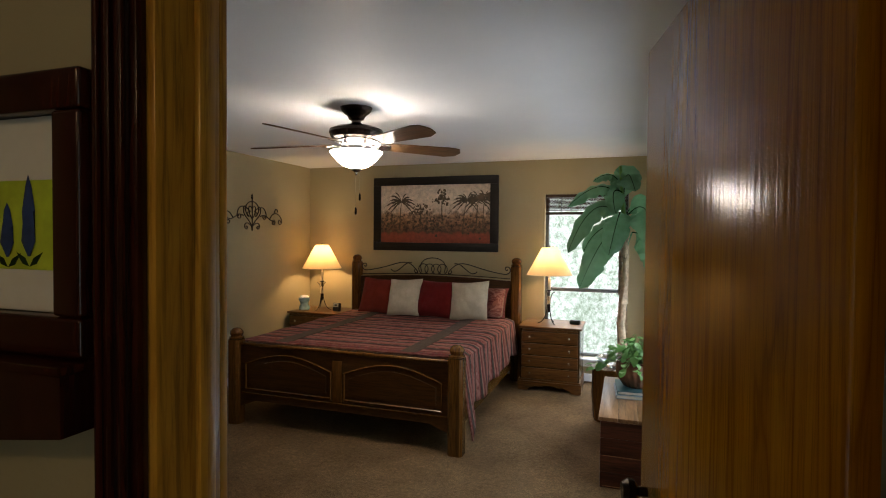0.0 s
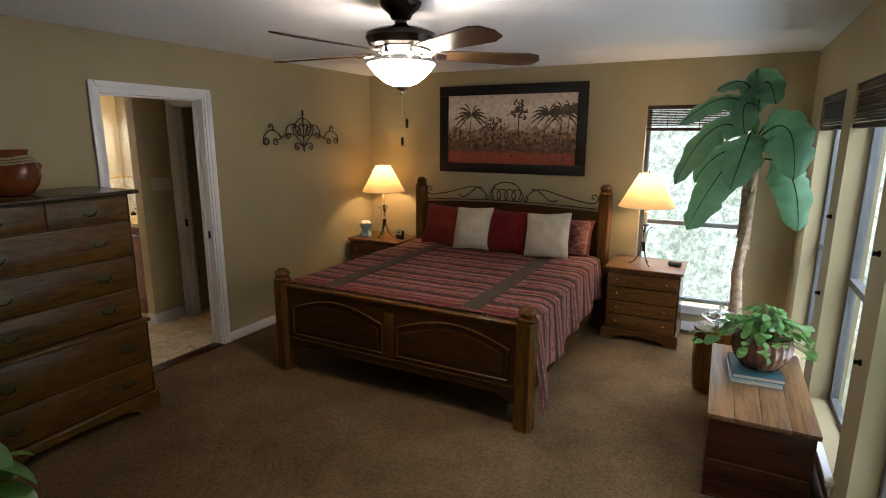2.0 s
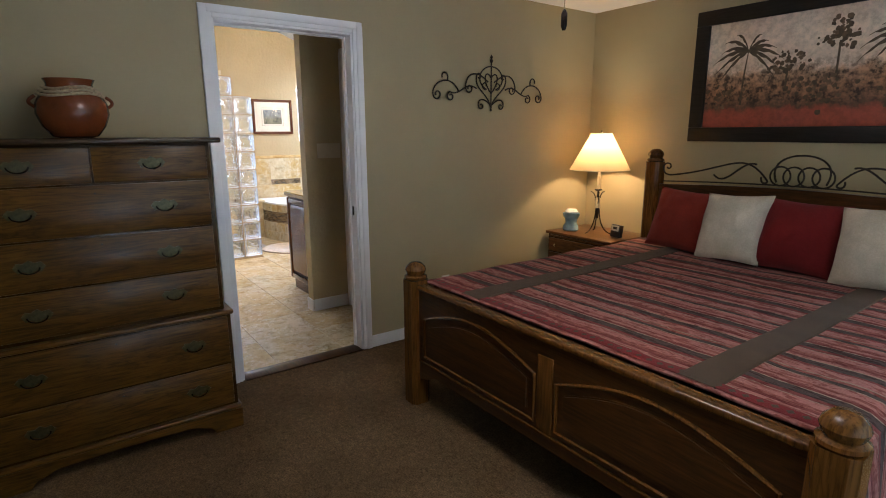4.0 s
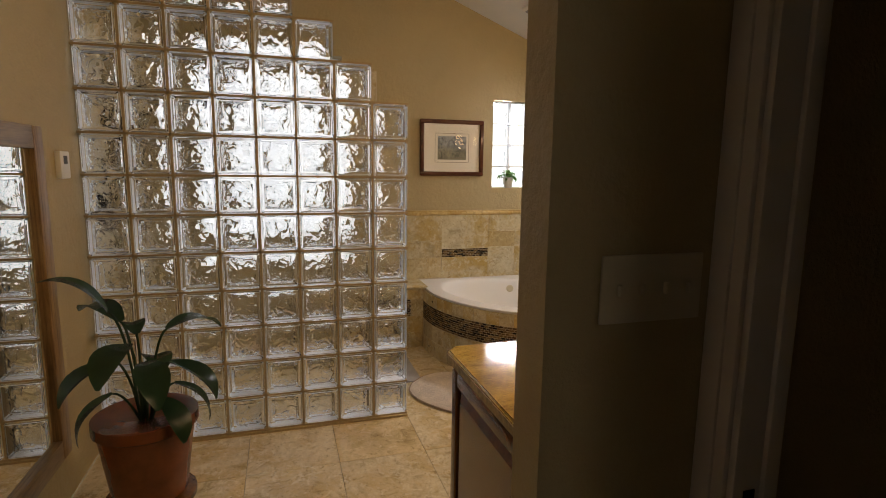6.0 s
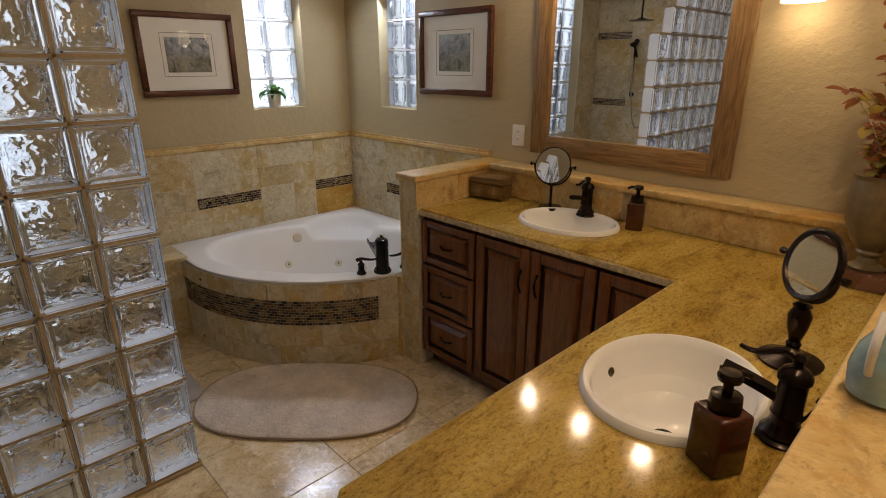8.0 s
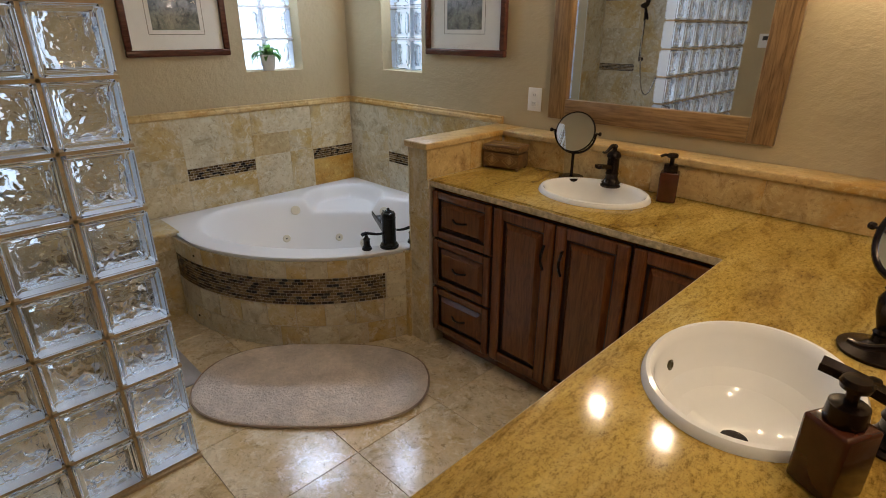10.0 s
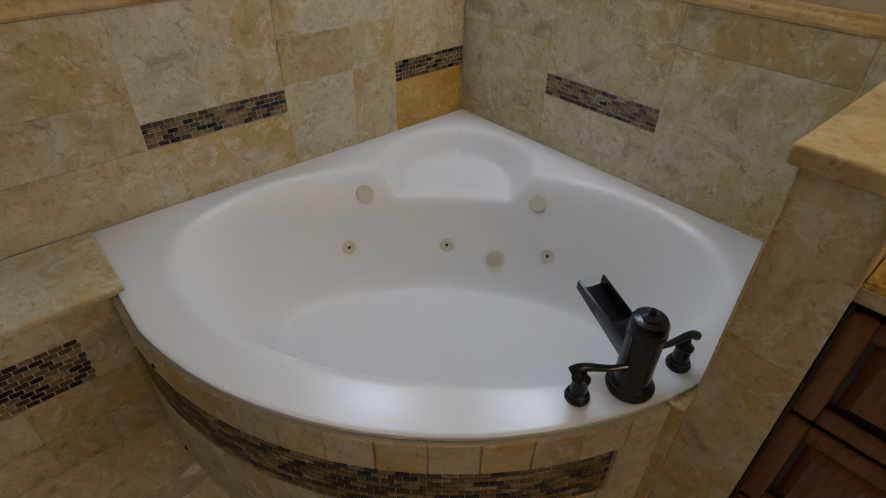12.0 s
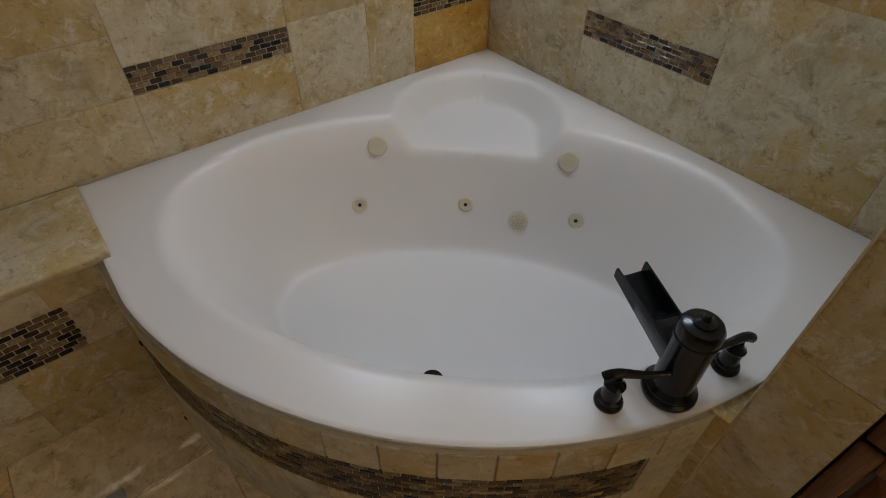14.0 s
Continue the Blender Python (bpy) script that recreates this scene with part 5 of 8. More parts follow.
for k in range(4):
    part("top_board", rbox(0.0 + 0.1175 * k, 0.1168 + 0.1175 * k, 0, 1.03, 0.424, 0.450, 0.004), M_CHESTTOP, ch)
for z in (0.008, 0.2):
    part("inlay", rbox(0.03, 0.44, 0.0105, 0.0118, z + 0.002, z + 0.008, 0.0005, 1), M_CHESTTOP, ch, "pale sapwood streak")

for i, (z, dx, c, lab) in enumerate(((0.4515, 0.0, (0.25, 0.30, 0.36), "grey blue hardback book lying on the chest"), (0.4775, 0.008, (0.03, 0.10, 0.13), "teal hardback book on top of another"))):
    bk = thing("book", pose(0.045 + dx, 4.075 + dx, z, 0, 0, 4), lab, "book", "books under the plant pot")
    mc = plain("book_cover_%s" % ("grey" if i == 0 else "teal"), c, 0.4, vary=0.2)
    part("cover", rbox(0, 0.25, 0, 0.33, 0.0, 0.003, 0.001, 1), mc, bk)
    part("cover", rbox(0, 0.25, 0, 0.33, 0.021, 0.024, 0.001, 1), mc, bk)
    part("spine", rbox(-0.002, 0.002, 0, 0.33, 0.0, 0.024, 0.001, 1), mc, bk)
    part("page_block", rbox(0.002, 0.246, 0.004, 0.326, 0.0035, 0.0205, 0.001, 1), M_PAPER, bk)


def leaf_mesh(length, width, name, material, n=6, fold=0.15, bend=0.3, notch=0.0, tip=1.0):
    bm = bmesh.new()
    L, C, R = [], [], []
    for i in range(n + 1):
        f = i / n
        w = width / 2 * (math.sin(math.pi * min(1, f * 0.92 + 0.06)) ** 0.75) * (1 - (0.35 * f if tip < 1 else 0))
        if notch and i % 2:
            w *= 1 - notch
        y = length * f * math.cos(bend * f)
        z = -length * bend * f * f * 0.6
        C.append(bm.verts.new((0, y, z)))
        L.append(bm.verts.new((-w, y + w * 0.1, z + fold * w)))
        R.append(bm.verts.new((w, y + w * 0.1, z + fold * w)))
    for i in range(n):
        bm.faces.new((L[i], C[i], C[i + 1], L[i + 1]))
        bm.faces.new((C[i], R[i], R[i + 1], C[i + 1]))
    bmesh.ops.remove_doubles(bm, verts=bm.verts[:], dist=0.0001)
    return finish(bm, name, material)


ivy = thing("potted_ivy", (0.185, 4.265, 0.503), "trailing pothos in a fluted brown glazed pot on books", "potted plant")
part("pot", lathe([(0.085, 0), (0.095, 0.004), (0.135, 0.06), (0.150, 0.11), (0.148, 0.15), (0.135, 0.178), (0.148, 0.188), (0.14, 0.19), (0.125, 0.178), (0.0, 0.165)], 96, flute=0.028, nf=22, twist=9.0), M_POT, ivy)
rnd = random.Random(11)
lm = [leaf_mesh(0.085, 0.060, "leaf", M_IVY, 5, 0.2, 0.5), leaf_mesh(0.065, 0.045, "leaf", M_IVY, 5, 0.25, 0.4)]
for k in range(190):
    a = rnd.uniform(0, 2 * math.pi)
    r = rnd.uniform(0.02, 0.26) if k > 12 else rnd.uniform(0.28, 0.36)
    z = 0.19 + 0.15 * max(0, 1 - (r / 0.24) ** 2) * rnd.uniform(0.4, 1.1) - 0.45 * max(0, r - 0.17)
    x, y = r * math.cos(a), r * math.sin(a) * 0.8
    x = min(x, 0.20)
    o = part("leaf", lm[k % 2], M_IVY, ivy)
    o.matrix_basis = pose(x, y, z, rnd.uniform(-45, 25), rnd.uniform(-30, 30), math.degrees(a) - 90 + rnd.uniform(-50, 50)) @ Matrix.Scale(rnd.uniform(0.6, 1.0), 4)
    if k % 3 == 0:
        part("stem", tube([(x * 0.25, y * 0.25, 0.17), (x * 0.6, y * 0.6, z + 0.03), (x, y, z)], 0.0022, 5), M_IVY, ivy)

tree = thing("banana_plant", (0.09, 5.32, 0), "tall artificial banana plant with broad green leaves", "plant")
part("basket", lathe([(0.13, 0), (0.14, 0.01), (0.165, 0.18), (0.17, 0.26), (0.155, 0.26), (0.0, 0.24)], 28), M_POT, tree, "dark woven planter basket")
trunk_pts = [(0.0, 0, 0.22), (-0.012, 0, 0.5), (-0.03, 0, 0.8), (-0.012, 0, 1.1), (0.0, 0, 1.35), (-0.012, -0.01, 1.55), (-0.02, -0.02, 1.72)]
bm = tube(trunk_pts, 0.046, 14, r_end=0.026)
for v in bm.verts:
    v.co += 0.010 * noise.noise_vector(v.co * 14)
trk = part("trunk", bm, M_BARK, tree)
rnd = random.Random(5)
for k in range(15):
    z = rnd.uniform(0.4, 1.45)
    a = rnd.uniform(0, 360)
    bm = bmesh.new()
    n = 5
    pr = None
    for i in range(n + 1):
        f = i / n
        w = 0.030 * (1 - f) + 0.004
        rr = 0.046 - 0.014 * z / 1.6 + 0.022 * f * f
        cur = [bm.verts.new((-w, rr, f * 0.2)), bm.verts.new((w, rr, f * 0.2))]
        if pr:
            bm.faces.new((pr[0], pr[1], cur[1], cur[0]))
        pr = cur
    o = part("bark_flake", bm, M_BARK, trk)
    o.matrix_basis = pose(-0.015, 0, z, 0, 0, a)
# broad paddle leaves: foot, crown of the arch, tip, width, way the blade faces
LEAVES = (((-0.03, -0.05, 1.73), (-0.27, -0.12, 1.83), (-0.50, -0.16, 1.43), 0.24, (-0.3, -0.8, 0.5)),
          ((-0.08, -0.06, 1.66), (-0.22, -0.16, 1.50), (-0.39, -0.20, 1.11), 0.29, (-0.35, -0.9, 0.25)),
          ((-0.05, -0.06, 1.80), (-0.08, -0.20, 1.70), (-0.14, -0.26, 1.42), 0.27, (-0.2, -0.95, 0.2)),
          ((0.00, -0.05, 1.76), (0.15, -0.20, 1.82), (0.215, -0.26, 1.50), 0.35, (0.15, -0.9, 0.3)),
          ((0.05, -0.02, 1.62), (0.22, -0.06, 1.50), (0.295, -0.10, 1.14), 0.29, (0.3, -0.9, 0.3)),
          ((-0.06, -0.04, 1.92), (-0.24, -0.08, 2.03), (-0.51, -0.12, 1.85), 0.21, (-0.2, -0.65, 0.75)),
          ((-0.04, -0.04, 1.98), (-0.11, -0.14, 1.97), (-0.09, -0.18, 1.79), 0.22, (-0.3, -0.85, 0.2)),
          ((-0.03, -0.03, 1.86), (0.00, -0.06, 2.13), (0.07, -0.14, 1.98), 0.27, (0.2, -0.9, 0.45)),
          ((-0.06, -0.02, 2.05), (-0.15, -0.06, 2.14), (-0.29, -0.10, 2.08), 0.15, (-0.1, -0.6, 0.8)),
          ((-0.08, 0.03, 1.70), (-0.26, 0.08, 1.62), (-0.38, 0.10, 1.43), 0.22, (-0.3, -0.8, 0.4)),
          ((0.00, 0.05, 1.78), (0.12, 0.20, 1.88), (0.18, 0.32, 1.58), 0.26, (0.2, 0.5, 0.8)))
for i, (foot, crown, tip, W, face) in enumerate(LEAVES):
    F, K, T, N = Vector(foot), Vector(crown), Vector(tip), Vector(face).normalized()
    Q = K * 2 - (F + T) * 0.5
    m = 24
    line = [F * (1 - f) ** 2 + Q * (2 * f * (1 - f)) + T * f * f for f in [j / m for j in range(m + 1)]]
    bm = bmesh.new()
    rows_, rib = [], []
    for j, p in enumerate(line):
        f = j / m
        along = (line[min(j + 1, m)] - line[max(j - 1, 0)]).normalized()
        side = along.cross(N).normalized()
        up = side.cross(along).normalized()
        if up.dot(N) < 0:
            up = -up
        w = 0.44 * W * step01((f - 0.04) / 0.22) * math.sqrt(max(0.0, 1 - max(0.0, (f - 0.52) / 0.48) ** 2.4))
        w = max(w, 0.003)
        row = []
        for q in (-1, -0.72, -0.38, 0, 0.38, 0.72, 1):
            tear = 0.16 if abs(q) == 1 and (j * 5 + i * 3 + (2 if q > 0 else 0)) % 11 == 0 and 0.25 < f < 0.9 else 0.0
            edge = q * w * (1 - tear + 0.05 * math.sin(j * 1.1 + i * 2 + q))
            wave = 0.010 * abs(q) * math.sin(j * 1.35 + i + 2 * q) * min(1, w / 0.08)
            row.append(bm.verts.new(p + side * edge + up * (wave + 0.020 * abs(q) * (w / 0.14) - 0.075 * q * q * w / 0.14)))
        rows_.append(row)
        rib.append(tuple(p + up * 0.002))
    for lo, hi in zip(rows_, rows_[1:]):
        for a in range(6):
            bm.faces.new((lo[a], hi[a], hi[a + 1], lo[a + 1]))
    lf = part("leaf", bm, M_BANANA, tree)
    for f in lf.data.polygons:
        f.use_smooth = True
    part("midrib", tube(rib, 0.0055, 6, r_end=0.002), M_DARKLEAF, lf)
    part("leaf_stalk", tube([(-0.01, -0.01, F.z - 0.20), tuple(F * 0.6 + Vector((-0.006, -0.006, F.z * 0.4 - 0.07))), foot], 0.013, 6, r_end=0.008), M_BANANA, lf)
part("leaf_spear", tube([(-0.02, -0.02, 1.68), (-0.04, -0.03, 1.95), (-0.06, -0.04, 2.22)], 0.022, 8, r_end=0.014), M_IVY, tree)

st = thing("drum_table", (-0.02, 4.98, 0), "small dark wooden drum table behind the chest", "table")
part("drum", lathe([(0.13, 0), (0.14, 0.02), (0.155, 0.22), (0.15, 0.42), (0.16, 0.44), (0.16, 0.46), (0, 0.46)], 28), M_BED_V, st)
cb = thing("glass_dish", (-0.02, 4.98, 0.461), "lidded cut crystal dish on the drum table", "dish")
M_CRYSTAL = _glassblock("cut_crystal", 0.25)
part("dish", lathe([(0.04, 0), (0.05, 0.006), (0.02, 0.02), (0.07, 0.045), (0.115, 0.075), (0.12, 0.08), (0.0, 0.085)], 32, flute=0.04, nf=16), M_CRYSTAL, cb)
part("lid", lathe([(0.11, 0.086), (0.08, 0.11), (0.03, 0.125), (0.01, 0.13), (0.018, 0.145), (0.012, 0.16), (0, 0.163)], 32, flute=0.03, nf=16), M_CRYSTAL, cb)

out = thing("wall_outlet", (WX, 4.62, 0.36), "white wall outlet low beside the bed", "outlet")
part("plate", rbox(0.001, 0.006, -0.035, 0.035, -0.057, 0.057, 0.002, 1), M_WHITEP, out)

# floor plant in the corner by the entry
fp = thing("floor_plant", (-1.66, 1.33, 0), "tall leafy green plant in a dark pot near the dresser", "potted plant")
part("pot", lathe([(0.11, 0), (0.12, 0.01), (0.15, 0.22), (0.16, 0.24), (0.145, 0.24), (0.0, 0.22)], 24), M_POT, fp)
lm2 = leaf_mesh(0.15, 0.085, "leaf", M_IVY, 6, 0.2, 0.5)
rnd = random.Random(21)
for k in range(26):
    a = rnd.uniform(0, 2 * math.pi)
    r = rnd.uniform(0.02, 0.12)
    z = 0.84 + 0.32 * rnd.random() * (1 - r / 0.5)
    o = part("leaf", lm2, M_IVY, fp)
    o.matrix_basis = pose(r * math.cos(a), r * math.sin(a), z, rnd.uniform(-50, 20), rnd.uniform(-25, 25), math.degrees(a) - 90) @ Matrix.Scale(rnd.uniform(0.7, 1.2), 4)
    part("stem", tube([(0.02 * math.cos(a), 0.02 * math.sin(a), 0.22), (r * 0.6 * math.cos(a), r * 0.6 * math.sin(a), z * 0.8 + 0.05), (r * math.cos(a), r * math.sin(a), z)], 0.003, 5), M_IVY, fp)

# entry hall wall: picture over a dark ledge box
hp = thing("framed_print", pose(-0.697, 0.686, 1.602), "dark framed print of a blue flower on yellow green", "picture")
for x0, x1, z0, z1 in ((-0.15, 0.15, 0.131, 0.183), (-0.15, 0.15, -0.183, -0.131), (-0.15, -0.10, -0.1305, 0.1305), (0.10, 0.15, -0.1305, 0.1305)):
    part("frame_rail", rbox(x0, x1, -0.035, -0.002, z0, z1, 0.006, 3), M_CASING, hp)
part("mat_board", rbox(-0.0995, 0.0995, -0.012, -0.004, -0.1302, 0.1302, 0.001, 1), M_PAPER, hp)
part("print", rbox(-0.095, 0.0985, -0.0138, -0.0122, -0.074, 0.046, 0.0004, 1), plain("lime_print", (0.45, 0.55, 0.03), 0.5, vary=0.3, scale=12), hp)
M_LUPIN = plain("blue_petals", (0.02, 0.045, 0.14), 0.6, vary=0.5)
for px, pz, h in ((0.030, -0.070, 0.11), (-0.012, -0.072, 0.075)):
    bm = lathe([(0.002, 0), (0.012, 0.02), (0.011, h * 0.55), (0.006, h * 0.85), (0, h)], 12, flute=0.3, nf=5, twist=120)
    bmesh.ops.scale(bm, vec=(1, 0.06, 1), verts=bm.verts[:])
    bmesh.ops.translate(bm, vec=(px, -0.0148, pz + 0.014), verts=bm.verts[:])
    part("painted_flower", bm, M_LUPIN, hp)
    for s in (-1, 1):
        bm = bmesh.new()
        bm.faces.new([bm.verts.new(p) for p in ((px, -0.0142, pz), (px + s * 0.014, -0.0142, pz + 0.004), (px + s * 0.026, -0.0142, pz + 0.020), (px + s * 0.008, -0.0142, pz + 0.012))])
        part("painted_leaf", bm, M_DARKLEAF, hp)
sh = thing("wall_box", (-0.70, 0.684, 1.22), "dark mahogany wall box with a sloped lower edge", "wall box")
part("body", prism([(-0.15, 0.07), (0.155, 0.11), (0.155, 0.185), (-0.15, 0.185)], -0.06, 0.0), M_CASING, sh)
part("ledge", rbox(-0.152, 0.157, -0.065, 0.0, 0.1855, 0.197, 0.003), M_CASING, sh)
# never in view: assumed fixture, placed to light the entry door and jamb warm
hl = thing("unseen_ceiling_light", (-0.55, -0.80, CEIL), "unseen flush glass dome added on the hall ceiling for the door's warm light", "ceiling light")
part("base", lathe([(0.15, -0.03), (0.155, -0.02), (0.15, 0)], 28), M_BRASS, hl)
part("dome", lathe([(0, -0.11), (0.07, -0.10), (0.12, -0.065), (0.14, -0.031), (0, -0.03)], 28), _glowglass("unseen_hall_dome", (1.0, 0.66, 0.30), 21.0), hl)


# ---------------------------------------------------------------- bathroom: glass blocks
# white edge coating, its bluish brightness put in for daylight inside the glass
M_BLOCKEDGE = plain("daylit_block_edge_coating", (0.72, 0.78, 0.86), 0.5, vary=0.04)


def block_mesh(w, h, d, name, material):
    """A hollow glass block, w wide along y, h high, d thick along x."""
    bm = bmesh.new()
    box(bm, -d / 2, d / 2, -w / 2, w / 2, -h / 2, h / 2)
    bmesh.ops.bevel(bm, geom=bm.edges[:], offset=0.010, segments=2, affect="EDGES")
    for f in bm.faces:
        if abs(f.normal.x) < 0.05:
            f.material_index = 2
    faces = [f for f in bm.faces if abs(f.normal.x) > 0.99]
    bmesh.ops.inset_individual(bm, faces=faces, thickness=0.008, depth=0.0)
    bmesh.ops.inset_individual(bm, faces=faces, thickness=0.004, depth=-0.0018)
    inner = bmesh.new()
    box(inner, -d / 2 + 0.012, d / 2 - 0.012, -w / 2 + 0.020, w / 2 - 0.020, -h / 2 + 0.020, h / 2 - 0.020)
    bmesh.ops.bevel(inner, geom=inner.edges[:], offset=0.014, segments=2, affect="EDGES")
    bmesh.ops.reverse_faces(inner, faces=inner.faces[:])
    for f in inner.faces:
        f.material_index = 1
    tmp = bpy.data.meshes.new("tmp")
    inner.to_mesh(tmp)
    inner.free()
    bm.from_mesh(tmp)
    bpy.data.meshes.remove(tmp)
    me = finish(bm, name, M_CLEAR)
    me.materials.append(material)
    me.materials.append(M_BLOCKEDGE)
    return me


GX, PITCH = -7.099, 0.2058
gw = thing("glass_block_wall", (GX, 4.278, 0), "stepped shower wall of wavy clear glass blocks with sand mortar", "glass wall")
tops = [9, 10, 11, 12, 12, 12, 12, 12]
gm = block_mesh(0.192, 0.194, 0.095, "glass_block", M_BLOCK)
ZB = 0.018
mort = bmesh.new()
for c, n in enumerate(tops):
    y = -PITCH * c
    for r in range(n):
        o = part("glass_block", gm, M_BLOCK, gw)
        o.location = (0, y - PITCH / 2 + 0.002, ZB + PITCH * (r + 0.5))
        o.visible_shadow = False
    for r in range(n + 1 if c < 3 else n):
        z = ZB + PITCH * r
        box(mort, -0.036, 0.036, y - PITCH, y, z - 0.0055, z + 0.0055)
    if c:
        box(mort, -0.036, 0.036, y - 0.0055, y + 0.0055, ZB, ZB + PITCH * tops[c - 1])
box(mort, -0.05, 0.05, -PITCH * 8, 0, 0, ZB - 0.006)
part("mortar", mort, plain("tan_mortar", (0.40, 0.30, 0.165), 0.85, vary=0.15, bump=0.0006, scale=90), gw, "sand coloured mortar joints")


def block_window(name, axis, a, b, z0, z1, d, sgn, cols, rows, label):
    root = tagged(new(name), label, "window", kind="structure")
    w, h = (b - a) / cols, (z1 - z0) / rows
    me = block_mesh(w - 0.012, h - 0.012, 0.085, "glass_block", M_BLOCKWIN)
    for i in range(cols):
        for j in range(rows):
            s = a + (i + 0.5) * w
            o = part("glass_block", me, M_BLOCKWIN, root)
            o.matrix_basis = pose(d, s, z0 + (j + 0.5) * h) if axis == "x" else pose(s, d, z0 + (j + 0.5) * h, 0, 0, 90)
            o.visible_shadow = False
    bm = bmesh.new()
    for i in range(1, cols):
        s = a + i * w
        box(bm, *((d - 0.03, d + 0.03, s - 0.006, s + 0.006) if axis == "x" else (s - 0.006, s + 0.006, d - 0.03, d + 0.03)), z0, z1)
    for j in range(1, rows):
        z = z0 + j * h
        box(bm, *((d - 0.0295, d + 0.0295, a, b) if axis == "x" else (a, b, d - 0.0295, d + 0.0295)), z - 0.006, z + 0.006)
    part("mortar", bm, M_TRIM, root)
    return root


block_window("window_6", "x", 5.42, 5.83, 1.34, 2.12, BW - 0.13, 1, 2, 4, "small rippled glass block window over the tub")
block_window("window_7", "y", -8.20, -7.81, 1.34, 2.12, BN + 0.11, -1, 2, 4, "small rippled glass block window over the tub")
block_window("window_8", "x", 3.0, 4.08, 0.85, 2.40, BW - 0.13, 1, 5, 8, "tall glass block window in the shower")


# ---------------------------------------------------------------- tub
TC = Vector((BW + 0.008, BN - 0.008, 0))      # room corner
tub = thing("corner_tub", TC, "white acrylic corner whirlpool tub with a moulded seat", "bathtub")


def t_in(dx, dy):
    return dx > 0.004 and dy > 0.004 and dx < 1.444 and dy < (1.466 if dx < 0.335 else 1.484) and (dx < 0.377 or dy < 0.413 or math.hypot(dx - 0.377, dy - 0.413) < 1.078)


def smax(vals, k=0.035):
    m = max(vals)
    return m + k * math.log(sum(math.exp((v - m) / k) for v in vals))


def t_z(dx, dy):
    u, v = (dx + dy) / 1.4142 - 1.02, (dx - dy) / 1.4142
    q = math.hypot(u / 0.485, v / 0.765)
    bowl = (q - 1) * max(q, 0.2) / max(0.3, math.hypot(u / 0.485 ** 2, v / 0.765 ** 2))
    seat = math.hypot(v * 0.94, min(0.0, u + 0.56)) - 0.245
    seat = max(seat, u + 0.25)
    a = 0.415 * step01((-bowl + 0.020) / 0.235)
    b = 0.100 * step01((-seat + 0.02) / 0.085)
    return 0.522 - smax([a, b], 0.010) + 0.00693


bm = bmesh.new()
CX, CY = 0.74, 0.74
NA, NR = 288, 110
rings = []
corners = [math.atan2(y - CY, x - CX) % (2 * math.pi) for x, y in ((0.004, 0.004), (0.004, 1.466), (0.335, 1.466), (0.335, 1.483), (1.444, 0.004), (1.444, 0.602))]
turns = sorted([2 * math.pi * k / NA for k in range(NA)] + corners)
NA = len(turns)
for th in turns:
    lo, hi = 0.0, 2.0
    for _ in range(40):
        md = (lo + hi) / 2
        if t_in(CX + md * math.cos(th), CY + md * math.sin(th)):
            lo = md
        else:
            hi = md
    ray = []
    for j in range(1, NR + 1):
        r = lo * j / NR
        dx, dy = CX + r * math.cos(th), CY + r * math.sin(th)
        ray.append(bm.verts.new((dx, -dy, t_z(dx, dy) if j < NR else 0.519)))
    for r, z in ((lo, 0.509), (lo - 0.006, 0.500), (lo - 0.04, 0.500)):
        ray.append(bm.verts.new((CX + r * math.cos(th), -(CY + r * math.sin(th)), z)))
    rings.append(ray)
mid = bm.verts.new((CX, -CY, t_z(CX, CY)))
for k in range(NA):
    a, b = rings[k], rings[(k + 1) % NA]
    bm.faces.new((mid, b[0], a[0]))
    for j in range(len(a) - 1):
        bm.faces.new((a[j], b[j], b[j + 1], a[j + 1]))
bmesh.ops.recalc_face_normals(bm, faces=bm.faces[:])
shell = part("shell", bm, M_TUB, tub)
for f in shell.data.polygons:
    f.use_smooth = True


def t_normal(dx, dy):
    e = 0.006
    gx, gy = (t_z(dx + e, dy) - t_z(dx - e, dy)) / (2 * e), (t_z(dx, dy + e) - t_z(dx, dy - e)) / (2 * e)
    return Vector((-gx, gy, 1)).normalized()


def on_tub(name, dx, dy, prof, mat, label, seg=20):
    n = t_normal(dx, dy)
    o = part(name, lathe(prof, seg), mat, tub, label)
    o.matrix_basis = Matrix.Translation((dx, -dy, t_z(dx, dy))) @ n.to_track_quat("Z", "Y").to_matrix().to_4x4()
    return o


for dx, dy in ((0.247, 0.767), (0.450, 0.478), (0.742, 0.259), (0.52, 1.20), (1.20, 0.52)):
    j = on_tub("jet", dx, dy, [(0.026, 0), (0.026, 0.003), (0.020, 0.006), (0.007, 0.004), (0, 0.004)], M_CREAM, "cream whirlpool jet")
    part("nozzle", lathe([(0.006, 0.0045), (0.006, 0.0065), (0, 0.007)], 10), M_BLACKP, j)
for dx, dy in ((0.222, 0.665), (0.650, 0.234)):
    on_tub("air_cap", dx, dy, [(0.032, 0), (0.032, 0.004), (0.028, 0.007), (0, 0.008)], M_CREAM, "round cream air control cap")
su = on_tub("suction_cover", 0.594, 0.368, [(0.034, 0), (0.034, 0.005), (0.028, 0.009), (0, 0.010)], M_CREAM, "perforated cream suction cover", 24)
for k in range(24):
    a, r = k * 2.4, 0.005 * math.sqrt(k)
    part("hole", lathe([(0.0016, 0.0098), (0.0016, 0.0106)], 6, cx=r * math.cos(a), cy=r * math.sin(a)), M_BLACKP, su)
